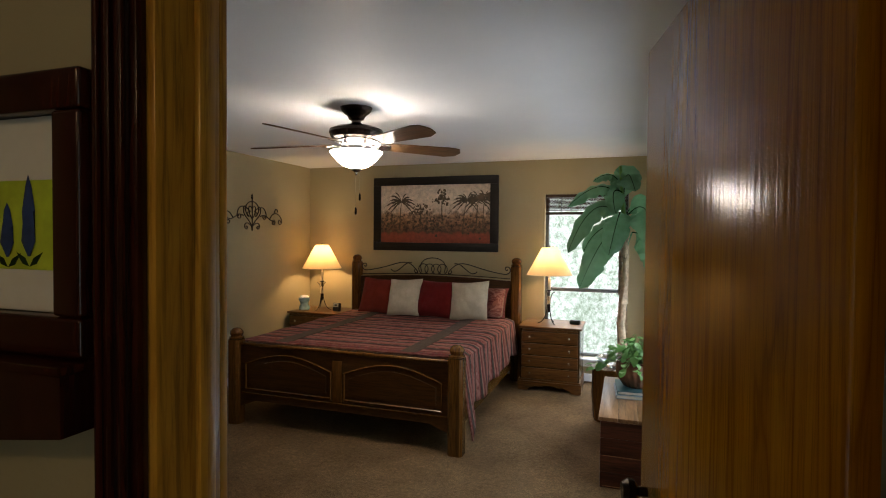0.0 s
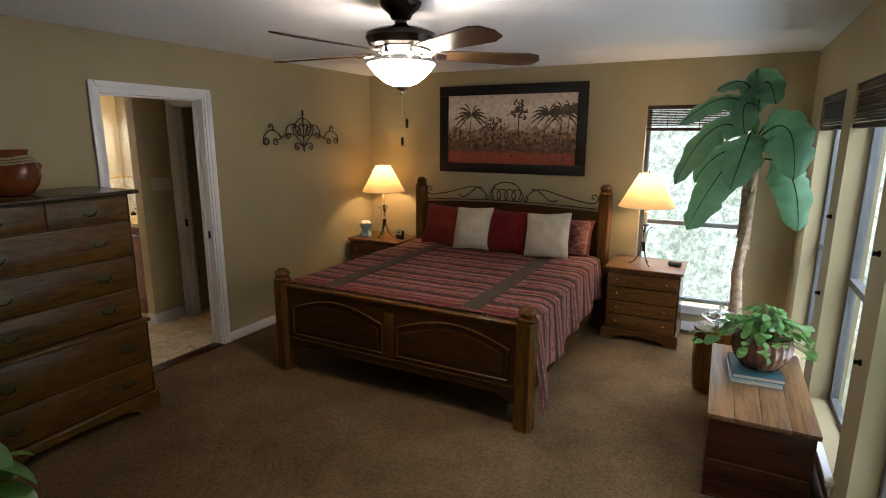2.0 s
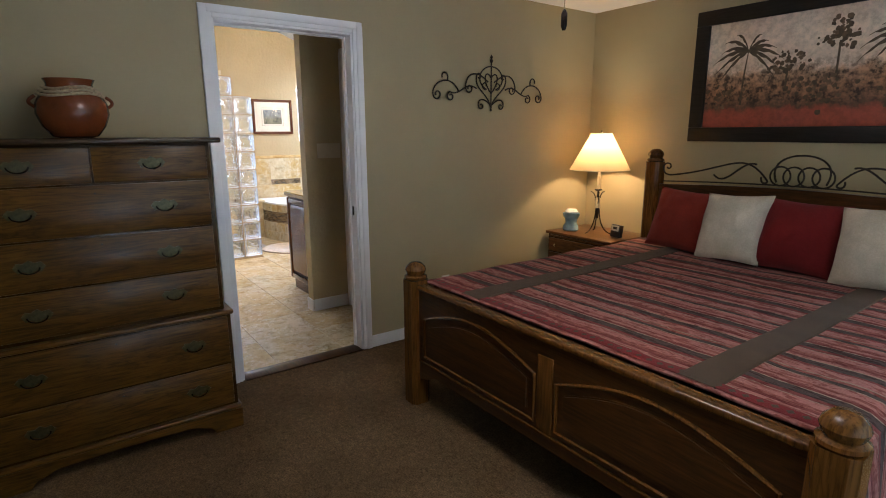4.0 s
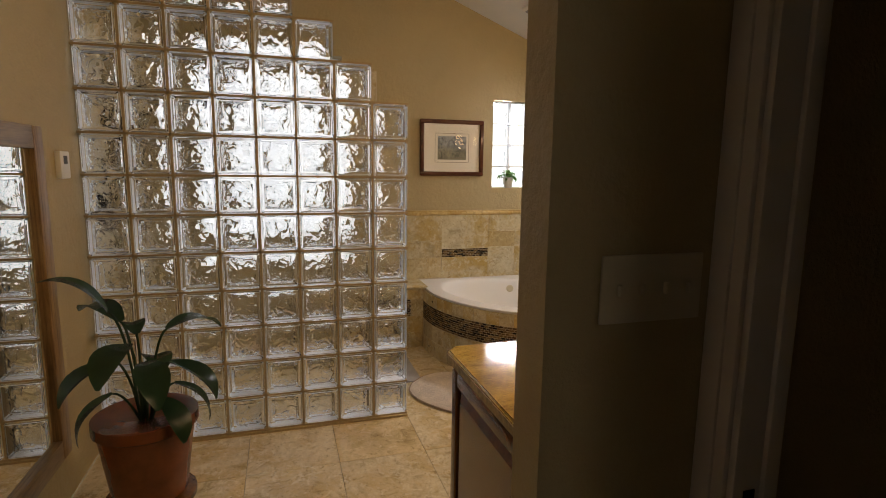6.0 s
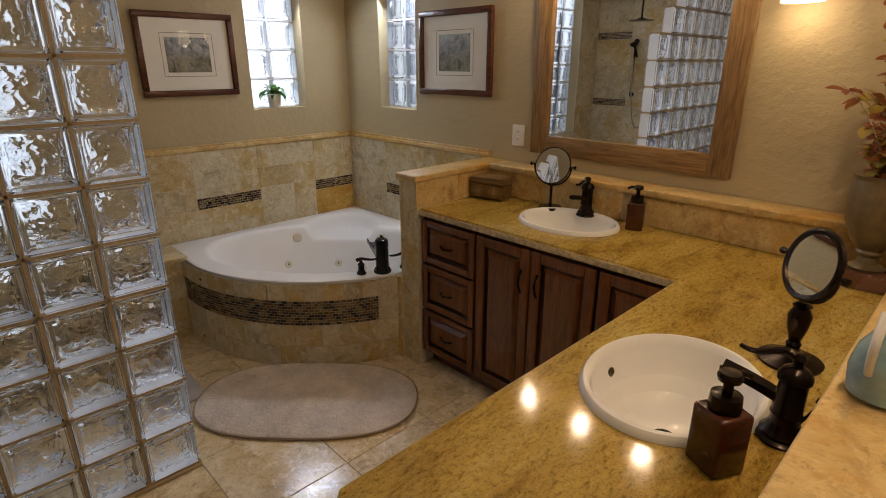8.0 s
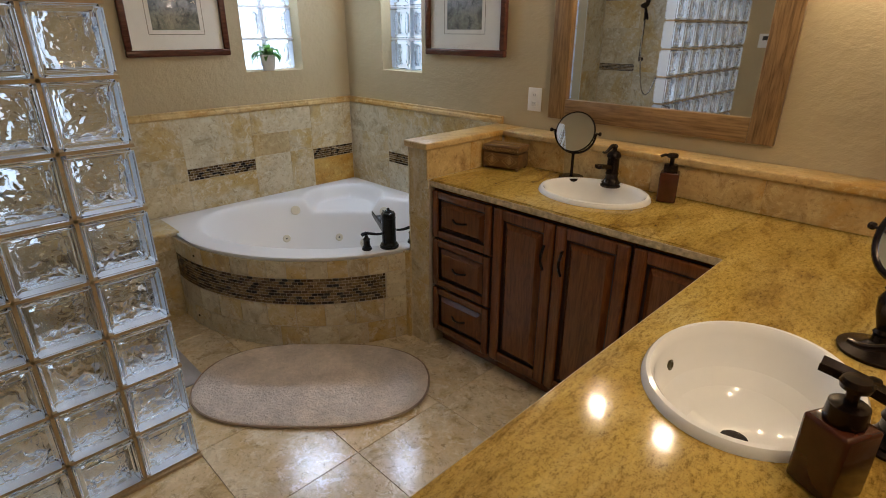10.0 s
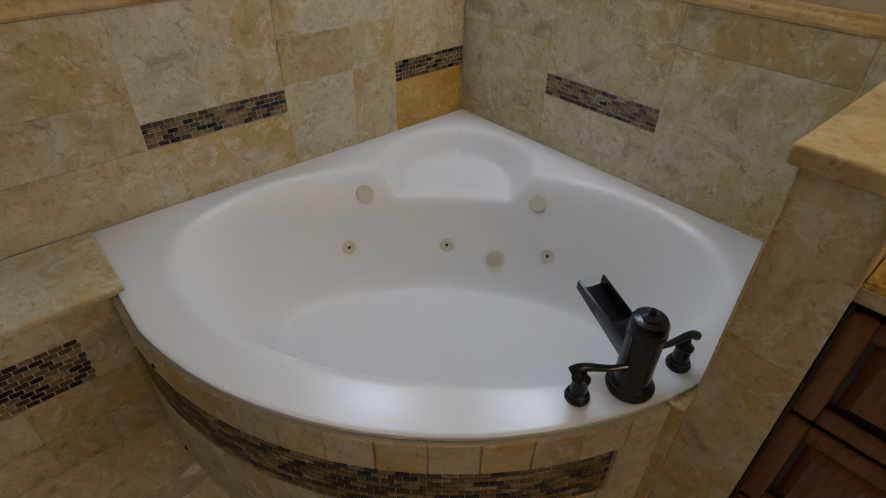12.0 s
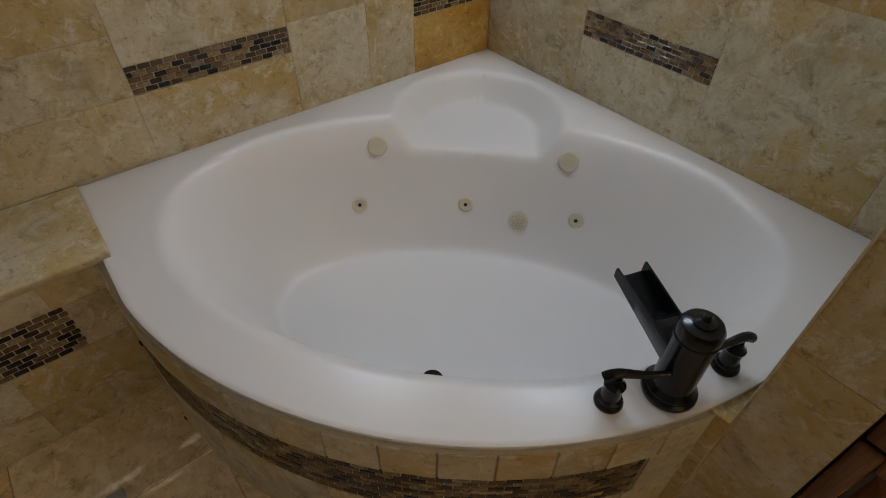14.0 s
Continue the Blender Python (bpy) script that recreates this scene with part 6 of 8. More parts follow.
on_tub("drain", 0.845, 0.925, [(0.03, 0), (0.03, 0.003), (0.02, 0.005), (0, 0.006)], M_BRONZE, "dark metal drain")

# tub filler
FILL = pose(-7.256, 5.443, 0.5225, 0, 0, 159)
fl = thing("tub_faucet", FILL, "black waterfall tub faucet on the tub's deck", "faucet")
part("base", lathe([(0.049, 0), (0.051, 0.005), (0.050, 0.011), (0.045, 0.015), (0.045, 0.021), (0.040, 0.027), (0.037, 0.031)], 36), M_BLACKMETAL, fl)
part("body", lathe([(0.037, 0.0305), (0.037, 0.158), (0.039, 0.160), (0.039, 0.1635), (0.037, 0.165), (0.0375, 0.184), (0.033, 0.193), (0.020, 0.197)], 36), M_BLACKMETAL, fl)
part("cap_knob", lathe([(0.0195, 0.197), (0.019, 0.201), (0.012, 0.204), (0.008, 0.206), (0.0085, 0.211), (0.006, 0.216), (0, 0.217)], 20), M_BLACKMETAL, fl)
sp = bmesh.new()
rows_ = []
for i in range(13):
    f = i / 12
    x = 0.020 + 0.170 * f
    z = 0.070 + 0.042 * f
    w = 0.031 + 0.003 * f
    wall_h = 0.052 - 0.020 * f
    floor_h = wall_h if f < 0.30 else wall_h + (0.006 - wall_h) * min(1.0, (f - 0.30) / 0.16)
    e = 0.0055
    rows_.append([sp.verts.new(p) for p in ((x, -w, z + wall_h), (x, -w, z + 0.012), (x, -w * 0.75, z), (x, w * 0.75, z), (x, w, z + 0.012), (x, w, z + wall_h), (x, w - e, z + wall_h + 0.001), (x, w - e - 0.001, z + floor_h + 0.002), (x, 0, z + floor_h), (x, -w + e + 0.001, z + floor_h + 0.002), (x, -w + e, z + wall_h + 0.001))])
for lo, hi in zip(rows_, rows_[1:]):
    for a in range(11):
        sp.faces.new((lo[a], lo[(a + 1) % 11], hi[(a + 1) % 11], hi[a]))
sp.faces.new(rows_[0])
sp.faces.new(rows_[-1][::-1])
bmesh.ops.recalc_face_normals(sp, faces=sp.faces[:])
part("spout", sp, M_BLACKMETAL, fl, "open black trough spout")
for hx, hy, turn in ((-7.309, 5.335, 54), (-7.219, 5.573, 250)):
    h = part("handle_base", lathe([(0.026, 0), (0.027, 0.004), (0.026, 0.009), (0.022, 0.013), (0.022, 0.018), (0.018, 0.022), (0.0165, 0.050), (0.019, 0.053), (0.0195, 0.058), (0.014, 0.063), (0.010, 0.070), (0.008, 0.078), (0, 0.080)], 24), M_BLACKMETAL, fl)
    h.matrix_basis = FILL.inverted() @ pose(hx, hy, 0.5225, 0, 0, turn)
    part("lever", tube([(x, 0, z) for x, z in bez((-0.024, 0.080), (0.004, 0.106), (0.030, 0.072), (0.088, 0.086), 14)], 0.0105, 10, r_end=0.006), M_BLACKMETAL, h)

# ---------------------------------------------------------------- stone tile
_tiles = {}


def slab_mesh(w, h, t, name, material, r=0.003):
    key = (round(w, 3), round(h, 3), round(t, 4), name, material.name)
    if key not in _tiles:
        _tiles[key] = finish(rbox(-w / 2, w / 2, 0, t, -h / 2, h / 2, r, 1), name, material)
    return _tiles[key]


def tile(parent, m, w, h, t=0.004, material=None, name="tile", gap=0.0008, r=0.0006):
    """A tile whose back lies on local y = 0 and whose face looks along -y... turned by m."""
    material = material or M_TRAV
    o = part(name, slab_mesh(w - gap, h - gap, t, name, material, r), material, parent)
    o.matrix_basis = m
    return o


def on_wall(axis, d, s, z):
    """The pose of a tile: x = d facing +x, or y = d facing -y."""
    return pose(d, s, z, 0, 0, -90) if axis == "x" else pose(s, d, z, 0, 0, 180)


M_MOS = Mat("mosaic_glass_and_stone_brick")
_oi = M_MOS.n("ObjectInfo")
_cr = M_MOS.n("ValToRGB")
_cr.color_ramp.interpolation = "CONSTANT"
_cols = [(0.012, 0.009, 0.008), (0.20, 0.135, 0.056), (0.070, 0.042, 0.019), (0.26, 0.180, 0.080), (0.13, 0.080, 0.034), (0.28, 0.215, 0.12), (0.035, 0.023, 0.013), (0.165, 0.110, 0.043)]
while len(_cr.color_ramp.elements) < len(_cols):
    _cr.color_ramp.elements.new(0.5)
for i, (e, c) in enumerate(zip(_cr.color_ramp.elements, _cols)):
    e.position, e.color = i / len(_cols), (*c, 1)
M_MOS.l(_oi.outputs["Random"], _cr.inputs[0])
_mv = M_MOS.coords(world=True)
M_MOS.color(M_MOS.mix(_cr.outputs[0], M_MOS.ramp(M_MOS.noise(_mv, 90, 4), [(0.3, (0.45, 0.42, 0.4)), (0.7, (1.3, 1.3, 1.3))]), 0.85, "MULTIPLY"))
M_MOS.rough(0.25, spec=0.35)
M_MOS = M_MOS.m
BWID, BHGT = 0.0325, 0.0150


def mosaic(name, parent, axis, d, s0, s1, z0, z1):
    """A strip of little bricks in running bond."""
    n_r = max(1, round((z1 - z0) / BHGT))
    h = (z1 - z0) / n_r
    rr = random.Random(int(s0 * 1000) + int(z0 * 100))
    for r in range(n_r):
        s = s0 - (BWID / 2 if r % 2 else 0)
        while s < s1 - 0.003:
            a, b = max(s, s0), min(s + BWID, s1)
            if b - a > 0.006:
                tile(parent, on_wall(axis, d, (a + b) / 2, z0 + h * (r + 0.5)), round(b - a, 3), h, 0.0036, M_MOS, "brick", 0.0028, 0.0012)
            s += BWID


def tile_field(parent, axis, d, edges, rows_of, holes=()):
    for (a, b), zs in zip(zip(edges, edges[1:]), rows_of):
        for z0, z1 in zip(zs, zs[1:]):
            if any(h[0] < (a + b) / 2 < h[1] and h[2] < (z0 + z1) / 2 < h[3] for h in holes):
                continue
            tile(parent, on_wall(axis, d, (a + b) / 2, (z0 + z1) / 2), b - a, z1 - z0)


def backing(name, bm, label):
    return structure(name, bm, M_GROUT, label)


bm = bmesh.new(); box(bm, BW + 0.0005, BW + 0.010, 4.365, 6.196, 0.0, 1.095)
w_tile = backing("trim_tile_west", bm, "travertine wall tile behind the tub")
tile_field(w_tile, "x", BW + 0.010, [4.365, 4.50, 4.947], [[0.0, 0.53, 0.83, 1.095], [0.53, 0.715, 0.87, 1.095]])
tile_field(w_tile, "x", BW + 0.010, [5.395, 5.66, 5.844], [[0.505, 0.80], [0.505, 0.80]])
tile(w_tile, on_wall("x", BW + 0.010, 5.528, 0.8725), 0.265, 0.145, material=M_TRAVHONEY)
tile_field(w_tile, "x", BW + 0.010, [5.66, 5.844], [[0.80, 0.945]])
tile_field(w_tile, "x", BW + 0.010, [5.395, 5.844], [[0.945, 1.095]])
for a, b in ((4.947, 5.395), (5.844, 6.188)):
    tile(w_tile, on_wall("x", BW + 0.010, (a + b) / 2, 0.6095), b - a, 0.209, material=M_TRAVGOLD if a > 5.8 else M_TRAV)
    tile_field(w_tile, "x", BW + 0.010, [a, b], [[0.791, 1.095]])
    mosaic("mosaic", w_tile, "x", BW + 0.010, a + 0.001, b, 0.715, 0.790)
bm = bmesh.new(); box(bm, BW + 0.0105, -7.166, BN - 0.010, BN - 0.0005, 0.0, 1.095)
n_tile = backing("trim_tile_north", bm, "travertine wall tile behind the tub")
tile_field(n_tile, "y", BN - 0.010, [-8.59, -8.154], [[0.505, 0.90, 1.095]])
tile_field(n_tile, "y", BN - 0.010, [-7.708, -7.25], [[0.505, 0.98, 1.095]])
for a, b in ((-8.154, -7.708), (-7.25, -7.168)):
    tile_field(n_tile, "y", BN - 0.010, [a, b], [[0.505, 0.714]])
    tile_field(n_tile, "y", BN - 0.010, [a, b], [[0.791, 1.095]])
    mosaic("mosaic", n_tile, "y", BN - 0.010, a + 0.001, b, 0.715, 0.790)
capm = [(0.0005, 1.096), (0.016, 1.096), (0.024, 1.106), (0.022, 1.120), (0.014, 1.128), (0.014, 1.136), (0.008, 1.140), (0.0005, 1.140)]
bm = bmesh.new()
prism([(BW + a, z) for a, z in capm], 4.365, BN - 0.001, bm)
structure("trim_cap_west", bm, M_TRAVCAP, "moulded stone cap along the wall tile")
bm = bmesh.new()
prism([(BN - a, z) for a, z in capm], BW + 0.025, -7.13, bm, "yz")
structure("trim_cap_north", bm, M_TRAVCAP, "moulded stone cap along the wall tile")

# shower walls
bm = bmesh.new()
for y0, y1, z0, z1 in ((BS, 3.0, 0, 2.3), (4.08, 4.364, 0, 2.3), (3.0, 4.08, 0, 0.85)):
    box(bm, BW + 0.0005, BW + 0.010, y0, y1, z0, z1)
s_w = backing("trim_tile_shower_west", bm, "travertine tile on the shower wall")
tile_field(s_w, "x", BW + 0.010, [2.625, 3.0, 3.54, 4.08, 4.36], [[0, 0.45, 0.85, 1.16, 1.24, 1.7, 2.3], [0, 0.4, 0.85], [0, 0.45, 0.85], [0.53, 0.9, 1.16, 1.165, 1.26, 1.8, 2.3]])
mosaic("mosaic", s_w, "x", BW + 0.0115, 4.081, 4.36, 1.166, 1.241)
bm = bmesh.new(); box(bm, BW + 0.0105, -7.15, BS + 0.0005, BS + 0.010, 0, 2.3)
s_s = backing("trim_tile_shower_south", bm, "travertine tile on the shower wall")
ed = [-8.59, -8.16, -7.71, -7.26, -7.155]
for i, (a, b) in enumerate(zip(ed, ed[1:])):
    for z0, z1 in ((0, 0.45), (0.45, 0.85), (0.85, 1.165), (1.245, 1.62), (1.62, 1.90), (1.98, 2.3)) if i % 2 == 0 else ((0, 0.3), (0.3, 0.7), (0.7, 1.165), (1.165, 1.5), (1.5, 1.9), (1.9, 2.3)):
        tile(s_s, pose((a + b) / 2, BS + 0.010, (z0 + z1) / 2), b - a, z1 - z0)
    if i % 2 == 0:
        for z0 in (1.166, 1.903):
            for r in range(5):
                s = a - (BWID / 2 if r % 2 else 0)
                while s < b - 0.003:
                    p, q = max(s, a), min(s + BWID, b)
                    if q - p > 0.006:
                        tile(s_s, pose((p + q) / 2, BS + 0.010, z0 + 0.0152 * (r + 0.5)), round(q - p, 3), 0.0152, 0.0036, M_MOS, "brick", 0.0028, 0.0012)
                    s += BWID

# bench between tub and shower
be = thing("tiled_bench", (BW + 0.015, 3.95, 0), "travertine tiled bench with a mosaic panel beside the tub", "bench")
part("core", rbox(0, 0.298, 0, 0.775, 0, 0.505, 0.002), M_GROUT, be)
part("seat", rbox(0, 0.322, -0.005, 0.783, 0.506, 0.532, 0.008, 3), M_TRAV, be, "honed stone seat slab")
for k in range(5):
    a, b = k * 0.155, min(0.775, k * 0.155 + 0.155)
    for z0, z1 in ((0.001, 0.135), (0.135, 0.271), (0.420, 0.504)):
        tile(be, pose(0.298, (a + b) / 2, (z0 + z1) / 2, 0, 0, -90), b - a, z1 - z0)
tile(be, pose(0.298, 0.71, 0.3455, 0, 0, -90), 0.13, 0.148)
nr = 9
for r in range(nr):
    s = 0.12 - (BWID / 2 if r % 2 else 0)
    while s < 0.642:
        a, b = max(s, 0.12), min(s + BWID, 0.644)
        if b - a > 0.006:
            tile(be, pose(0.298, (a + b) / 2, 0.2725 + 0.0162 * (r + 0.5), 0, 0, -90), round(b - a, 3), 0.0162, 0.0036, M_MOS, "brick", 0.0028, 0.0012)
        s += BWID

# curved tub front
CC = Vector((BW + 0.008 + 0.377, BN - 0.008 - 0.413, 0))
RF = 1.083
ap = thing("tub_surround", CC, "curved travertine tub front with a mosaic band", "tub surround")
bm = bmesh.new()
prism(arc_points(0, 0, RF, -93.6, -15.2, 40) + arc_points(0, 0, RF - 0.06, -15.2, -93.6, 40), 0.0, 0.499, bm, "xy")
core = part("core", bm, M_GROUT, ap)
part("end_tile", rbox(0.985, 1.0715, -0.303, -0.187, 0.0, 0.508, 0.002, 1), M_TRAV, ap)


def on_arc(ang, z):
    return pose(RF * math.cos(radians(ang)), RF * math.sin(radians(ang)), z, 0, 0, ang + 90) @ pose(0, 0, 0, 0, 0, 180)


def arc_row(z0, z1, w, mat, name, a0=-93.5, a1=-15.3, off=0.0, gap=0.003, t=0.004, r=0.0012, cut=None):
    st = math.degrees(w / RF)
    a = a0 - off * st
    while a < a1 - 0.15:
        p, q = max(a, a0), min(a + st, a1)
        if (q - p) > st * 0.2:
            if cut is None or (p + q) / 2 < cut[1]:
                tile(ap, on_arc((p + q) / 2, (z0 + z1) / 2), round(radians(q - p) * RF, 3), z1 - z0, t, mat, name, gap, r)
        a += st


arc_row(0.406, 0.503, 0.105, M_TRAV, "tile")
arc_row(0.128, 0.258, 0.155, M_TRAV, "tile", off=0.4)
arc_row(0.001, 0.128, 0.155, M_TRAV, "tile", off=0.0)
arc_row(0.258, 0.406, 0.13, M_TRAV, "tile", a0=-22.0)
nrow = 9
for r in range(nrow):
    arc_row(0.259 + 0.0163 * r, 0.259 + 0.0163 * (r + 1), BWID, M_MOS, "brick", a1=-22.2, off=0.5 * (r % 2), gap=0.0028, t=0.0036, r=0.0012)
for a, z in ((-80, 0.455), (-83, 0.07)):
    part("bolt", lathe([(0.007, 0), (0.007, 0.003), (0, 0.004)], 12), M_BRONZE, ap).matrix_basis = on_arc(a, z) @ pose(0, 0.010, 0, -90, 0, 0)

# pony wall between tub and vanity
pw = thing("pony_wall", (-7.153, 5.492, 0), "low travertine clad wall between tub and vanity", "low wall")
part("core", rbox(0.010, 0.138, 0.010, 0.706, 0, 1.066, 0.001, 1), M_GROUT, pw)
for z0, z1 in ((0.001, 0.36), (0.36, 0.72), (0.72, 1.066)):
    tile(pw, pose(0.074, 0.010, (z0 + z1) / 2, 0, 0, 180), 0.138, z1 - z0)
    for a, b in ((0.0, 0.36), (0.36, 0.70)):
        tile(pw, pose(0.010, (a + b) / 2, (z0 + z1) / 2, 0, 0, 90), b - a, z1 - z0)
for a, b in ((0.0, 0.31), (0.31, 0.56)):
    tile(pw, pose(0.138, (a + b) / 2, 0.996, 0, 0, -90), b - a, 0.14, 0.004, M_TRAVCAP)
part("cap", rbox(-0.010, 0.153, -0.014, 0.706, 1.067, 1.100, 0.007, 3), M_TRAVCAP, pw, "honed golden stone cap")


# ---------------------------------------------------------------- vanity
def ellipse(cx, cy, rx, ry, n=48):
    return [(cx + rx * math.cos(2 * math.pi * i / n), cy + ry * math.sin(2 * math.pi * i / n)) for i in range(n)]


S1, S2 = (-6.325, 5.845), (-5.385, 4.865)
ct = thing("countertop", (0, 0, 0), "polished gold granite L-shaped vanity countertop", "countertop")
outline = [(-7.014, 5.512), (-5.657, 5.512), (-5.657, 4.115), (-5.62, 4.078), (-4.867, 4.078), (-4.867, 6.198), (-7.014, 6.198)]
bm = bmesh.new()
loops = [outline, ellipse(*S1, 0.225, 0.18), ellipse(*S2, 0.175, 0.22)]
for lp in loops:
    vs = [bm.verts.new((x, y, 0.926)) for x, y in lp]
    for i in range(len(vs)):
        bm.edges.new((vs[i], vs[(i + 1) % len(vs)]))
bmesh.ops.triangle_fill(bm, use_beauty=True, use_dissolve=False, edges=bm.edges[:], normal=(0, 0, 1))
ret = bmesh.ops.extrude_face_region(bm, geom=bm.faces[:])
bmesh.ops.translate(bm, vec=(0, 0, -0.036), verts=[e for e in ret["geom"] if isinstance(e, bmesh.types.BMVert)])
bmesh.ops.recalc_face_normals(bm, faces=bm.faces[:])
rim = [e for e in bm.edges if abs(e.verts[0].co.z - 0.926) < 1e-4 and abs(e.verts[1].co.z - 0.926) < 1e-4 and any(abs(f.normal.z) < 0.1 for f in e.link_faces)]
bmesh.ops.bevel(bm, geom=rim, offset=0.006, segments=3, affect="EDGES")
part("slab", bm, M_GRANITE, ct)
M_EDGE = plain("chiselled_granite_edge", (0.44, 0.35, 0.20), 0.6, vary=0.45, bump=0.004, scale=45)
for x0, x1, y0, y1 in ((-7.012, -5.6625, 5.5085, 5.5118), (-5.6605, -5.6572, 4.121, 5.5075), (-5.613, -4.871, 4.0745, 4.0778)):
    part("edge", rbox(x0, x1, y0, y1, 0.892, 0.9185, 0.0012, 1), M_EDGE, ct, "pale chiselled stone edge")

sp1 = thing("backsplash", (0, 0, 0), "golden travertine backsplash with a stone ledge", "backsplash")
e1 = [-7.005, -6.62, -6.17, -5.72, -5.27, -5.081]
part("core", rbox(-7.005, -4.868, 6.065, 6.199, 0.9265, 1.066, 0.001, 1), M_GROUT, sp1)
for a, b in zip(e1, e1[1:]):
    tile(sp1, pose((a + b) / 2, 6.065, 0.9965, 0, 0, 180), b - a, 0.139, 0.004, M_TRAVCAP)
part("ledge", rbox(-7.001, -4.869, 6.040, 6.199, 1.067, 1.100, 0.007, 3), M_TRAVCAP, sp1, "honed golden stone ledge")
part("core", rbox(-5.07, -4.868, 4.10, 6.052, 0.9265, 1.066, 0.001, 1), M_GROUT, sp1)
for k in range(5):
    a, b = 4.10 + 0.39 * k, 4.10 + 0.39 * (k + 1)
    tile(sp1, pose(-5.07, (a + b) / 2, 0.9965, 0, 0, 90), b - a, 0.139, 0.004, M_TRAVCAP)
part("ledge", rbox(-5.092, -4.869, 4.085, 6.038, 1.067, 1.100, 0.007, 3), M_TRAVCAP, sp1, "honed golden stone ledge")


M_GROOVE = plain("near_black_groove", (0.012, 0.0045, 0.0025), 0.3, vary=0.3)


def front(parent, name, w, h, handle, m):
    """A raised panel cabinet front with its pull; local x across, z up, facing -y."""
    # near-black backing, seen in the grooves round the raised panel
    f = part(name, rbox(-w / 2, w / 2, -0.009, 0, -h / 2, h / 2, 0.002, 1), M_GROOVE, parent)
    f.matrix_basis = m
    q = 0.052 if h > 0.4 else 0.040
    for s in (-1, 1):
        x0, x1 = sorted((s * w / 2, s * (w / 2 - q)))
        part("stile", rbox(x0, x1, -0.027, -0.0085, -h / 2, h / 2, 0.0085, 3), M_VANITY, f)
        z0, z1 = sorted((s * h / 2, s * (h / 2 - q)))
        part("rail", rbox(-w / 2 + q - 0.003, w / 2 - q + 0.003, -0.0265, -0.0085, z0, z1, 0.0085, 3), M_VANITY, f)
    bm = bmesh.new()
    a, b, c = w / 2 - q - 0.009, h / 2 - q - 0.009, 0.028 if h > 0.4 else 0.024
    lo, hi = [[bm.verts.new((sx * (a - k), y, sz * (b - k))) for sx, sz in ((-1, -1), (1, -1), (1, 1), (-1, 1))] for y, k in ((-0.009, 0), (-0.0255, c * 0.8))]
    bm.faces.new(hi)
    for k in range(4):
        bm.faces.new((lo[k], lo[(k + 1) % 4], hi[(k + 1) % 4], hi[k]))
    bmesh.ops.recalc_face_normals(bm, faces=bm.faces[:])
    if sum(fc.normal.y for fc in bm.faces) > 0:
        bmesh.ops.reverse_faces(bm, faces=bm.faces[:])
    part("raised_panel", bm, M_VANITY, f)
    if handle == "h":
        pts = [(x, -0.024 - 0.020 * math.sin(math.pi * (x + 0.045) / 0.09), -0.004 * math.cos(x * 35)) for x in [-0.045 + 0.009 * i for i in range(11)]]
        part("pull", tube(pts, 0.0055, 8), M_BRONZE, f, "dark bronze arched pull")
    elif handle:
        x = handle
        z = h * 0.30
        pts = [(x, -0.026 - 0.022 * math.sin(math.pi * i / 10), z - 0.055 + 0.011 * i) for i in range(11)]
        part("pull", tube(pts, 0.006, 8), M_BRONZE, f, "dark bronze arched pull")


def cabinet(name, m, w, d, fronts, label):
    t = thing(name, m, label, "cabinet", "vanity cabinets")
    part("body", rbox(0, w, 0.001, d, 0.09, 0.70, 0.002, 1), M_VANITY, t)
    part("face_rail", rbox(0, w, 0.001, 0.022, 0.7005, 0.889, 0.002, 1), M_VANITY, t)
    for x0, x1 in ((0, 0.018), (w - 0.018, w)):
        part("side_panel", rbox(x0, x1, 0.0225, d, 0.7005, 0.889, 0.002, 1), M_VANITY, t)
    part("toe_kick", rbox(0, w, 0.06, d, 0.0, 0.0895, 0.002, 1), M_VANITY, t)
    for nm, x0, x1, z0, z1, h in fronts:
        front(t, nm, x1 - x0, z1 - z0, h, pose((x0 + x1) / 2, 0, (z0 + z1) / 2))
    return t


cabinet("drawer_cabinet", pose(-7.012, 5.542, 0), 0.392, 0.65, [("drawer", 0.008, 0.386, 0.632, 0.872, "h"), ("drawer", 0.008, 0.386, 0.365, 0.622, "h"), ("drawer", 0.008, 0.386, 0.100, 0.355, "h")], "dark cherry vanity cabinet with three drawers")
cabinet("sink_cabinet", pose(-6.618, 5.542, 0), 0.654, 0.65, [("door", 0.006, 0.324, 0.100, 0.872, 0.118), ("door", 0.330, 0.648, 0.100, 0.872, -0.118)], "dark cherry vanity cabinet with two doors")
cabinet("corner_cabinet", pose(-5.962, 5.542, 0), 0.325, 0.65, [("door", 0.006, 0.318, 0.100, 0.872, 0)], "dark cherry corner vanity cabinet")
peninsula = cabinet("sink_cabinet", pose(-5.625, 5.525, 0, 0, 0, -90), 1.41, 0.75, [("door", 0.006, 0.35, 0.1, 0.872, 0.12), ("door", 0.356, 0.70, 0.1, 0.872, -0.12), ("door", 0.706, 1.05, 0.1, 0.872, 0.12), ("door", 1.056, 1.40, 0.1, 0.872, -0.12)], "dark cherry vanity cabinet under the second basin")
front(peninsula, "end_panel", 0.70, 0.772, None, pose(1.41, 0.37, 0.486, 0, 0, 90))


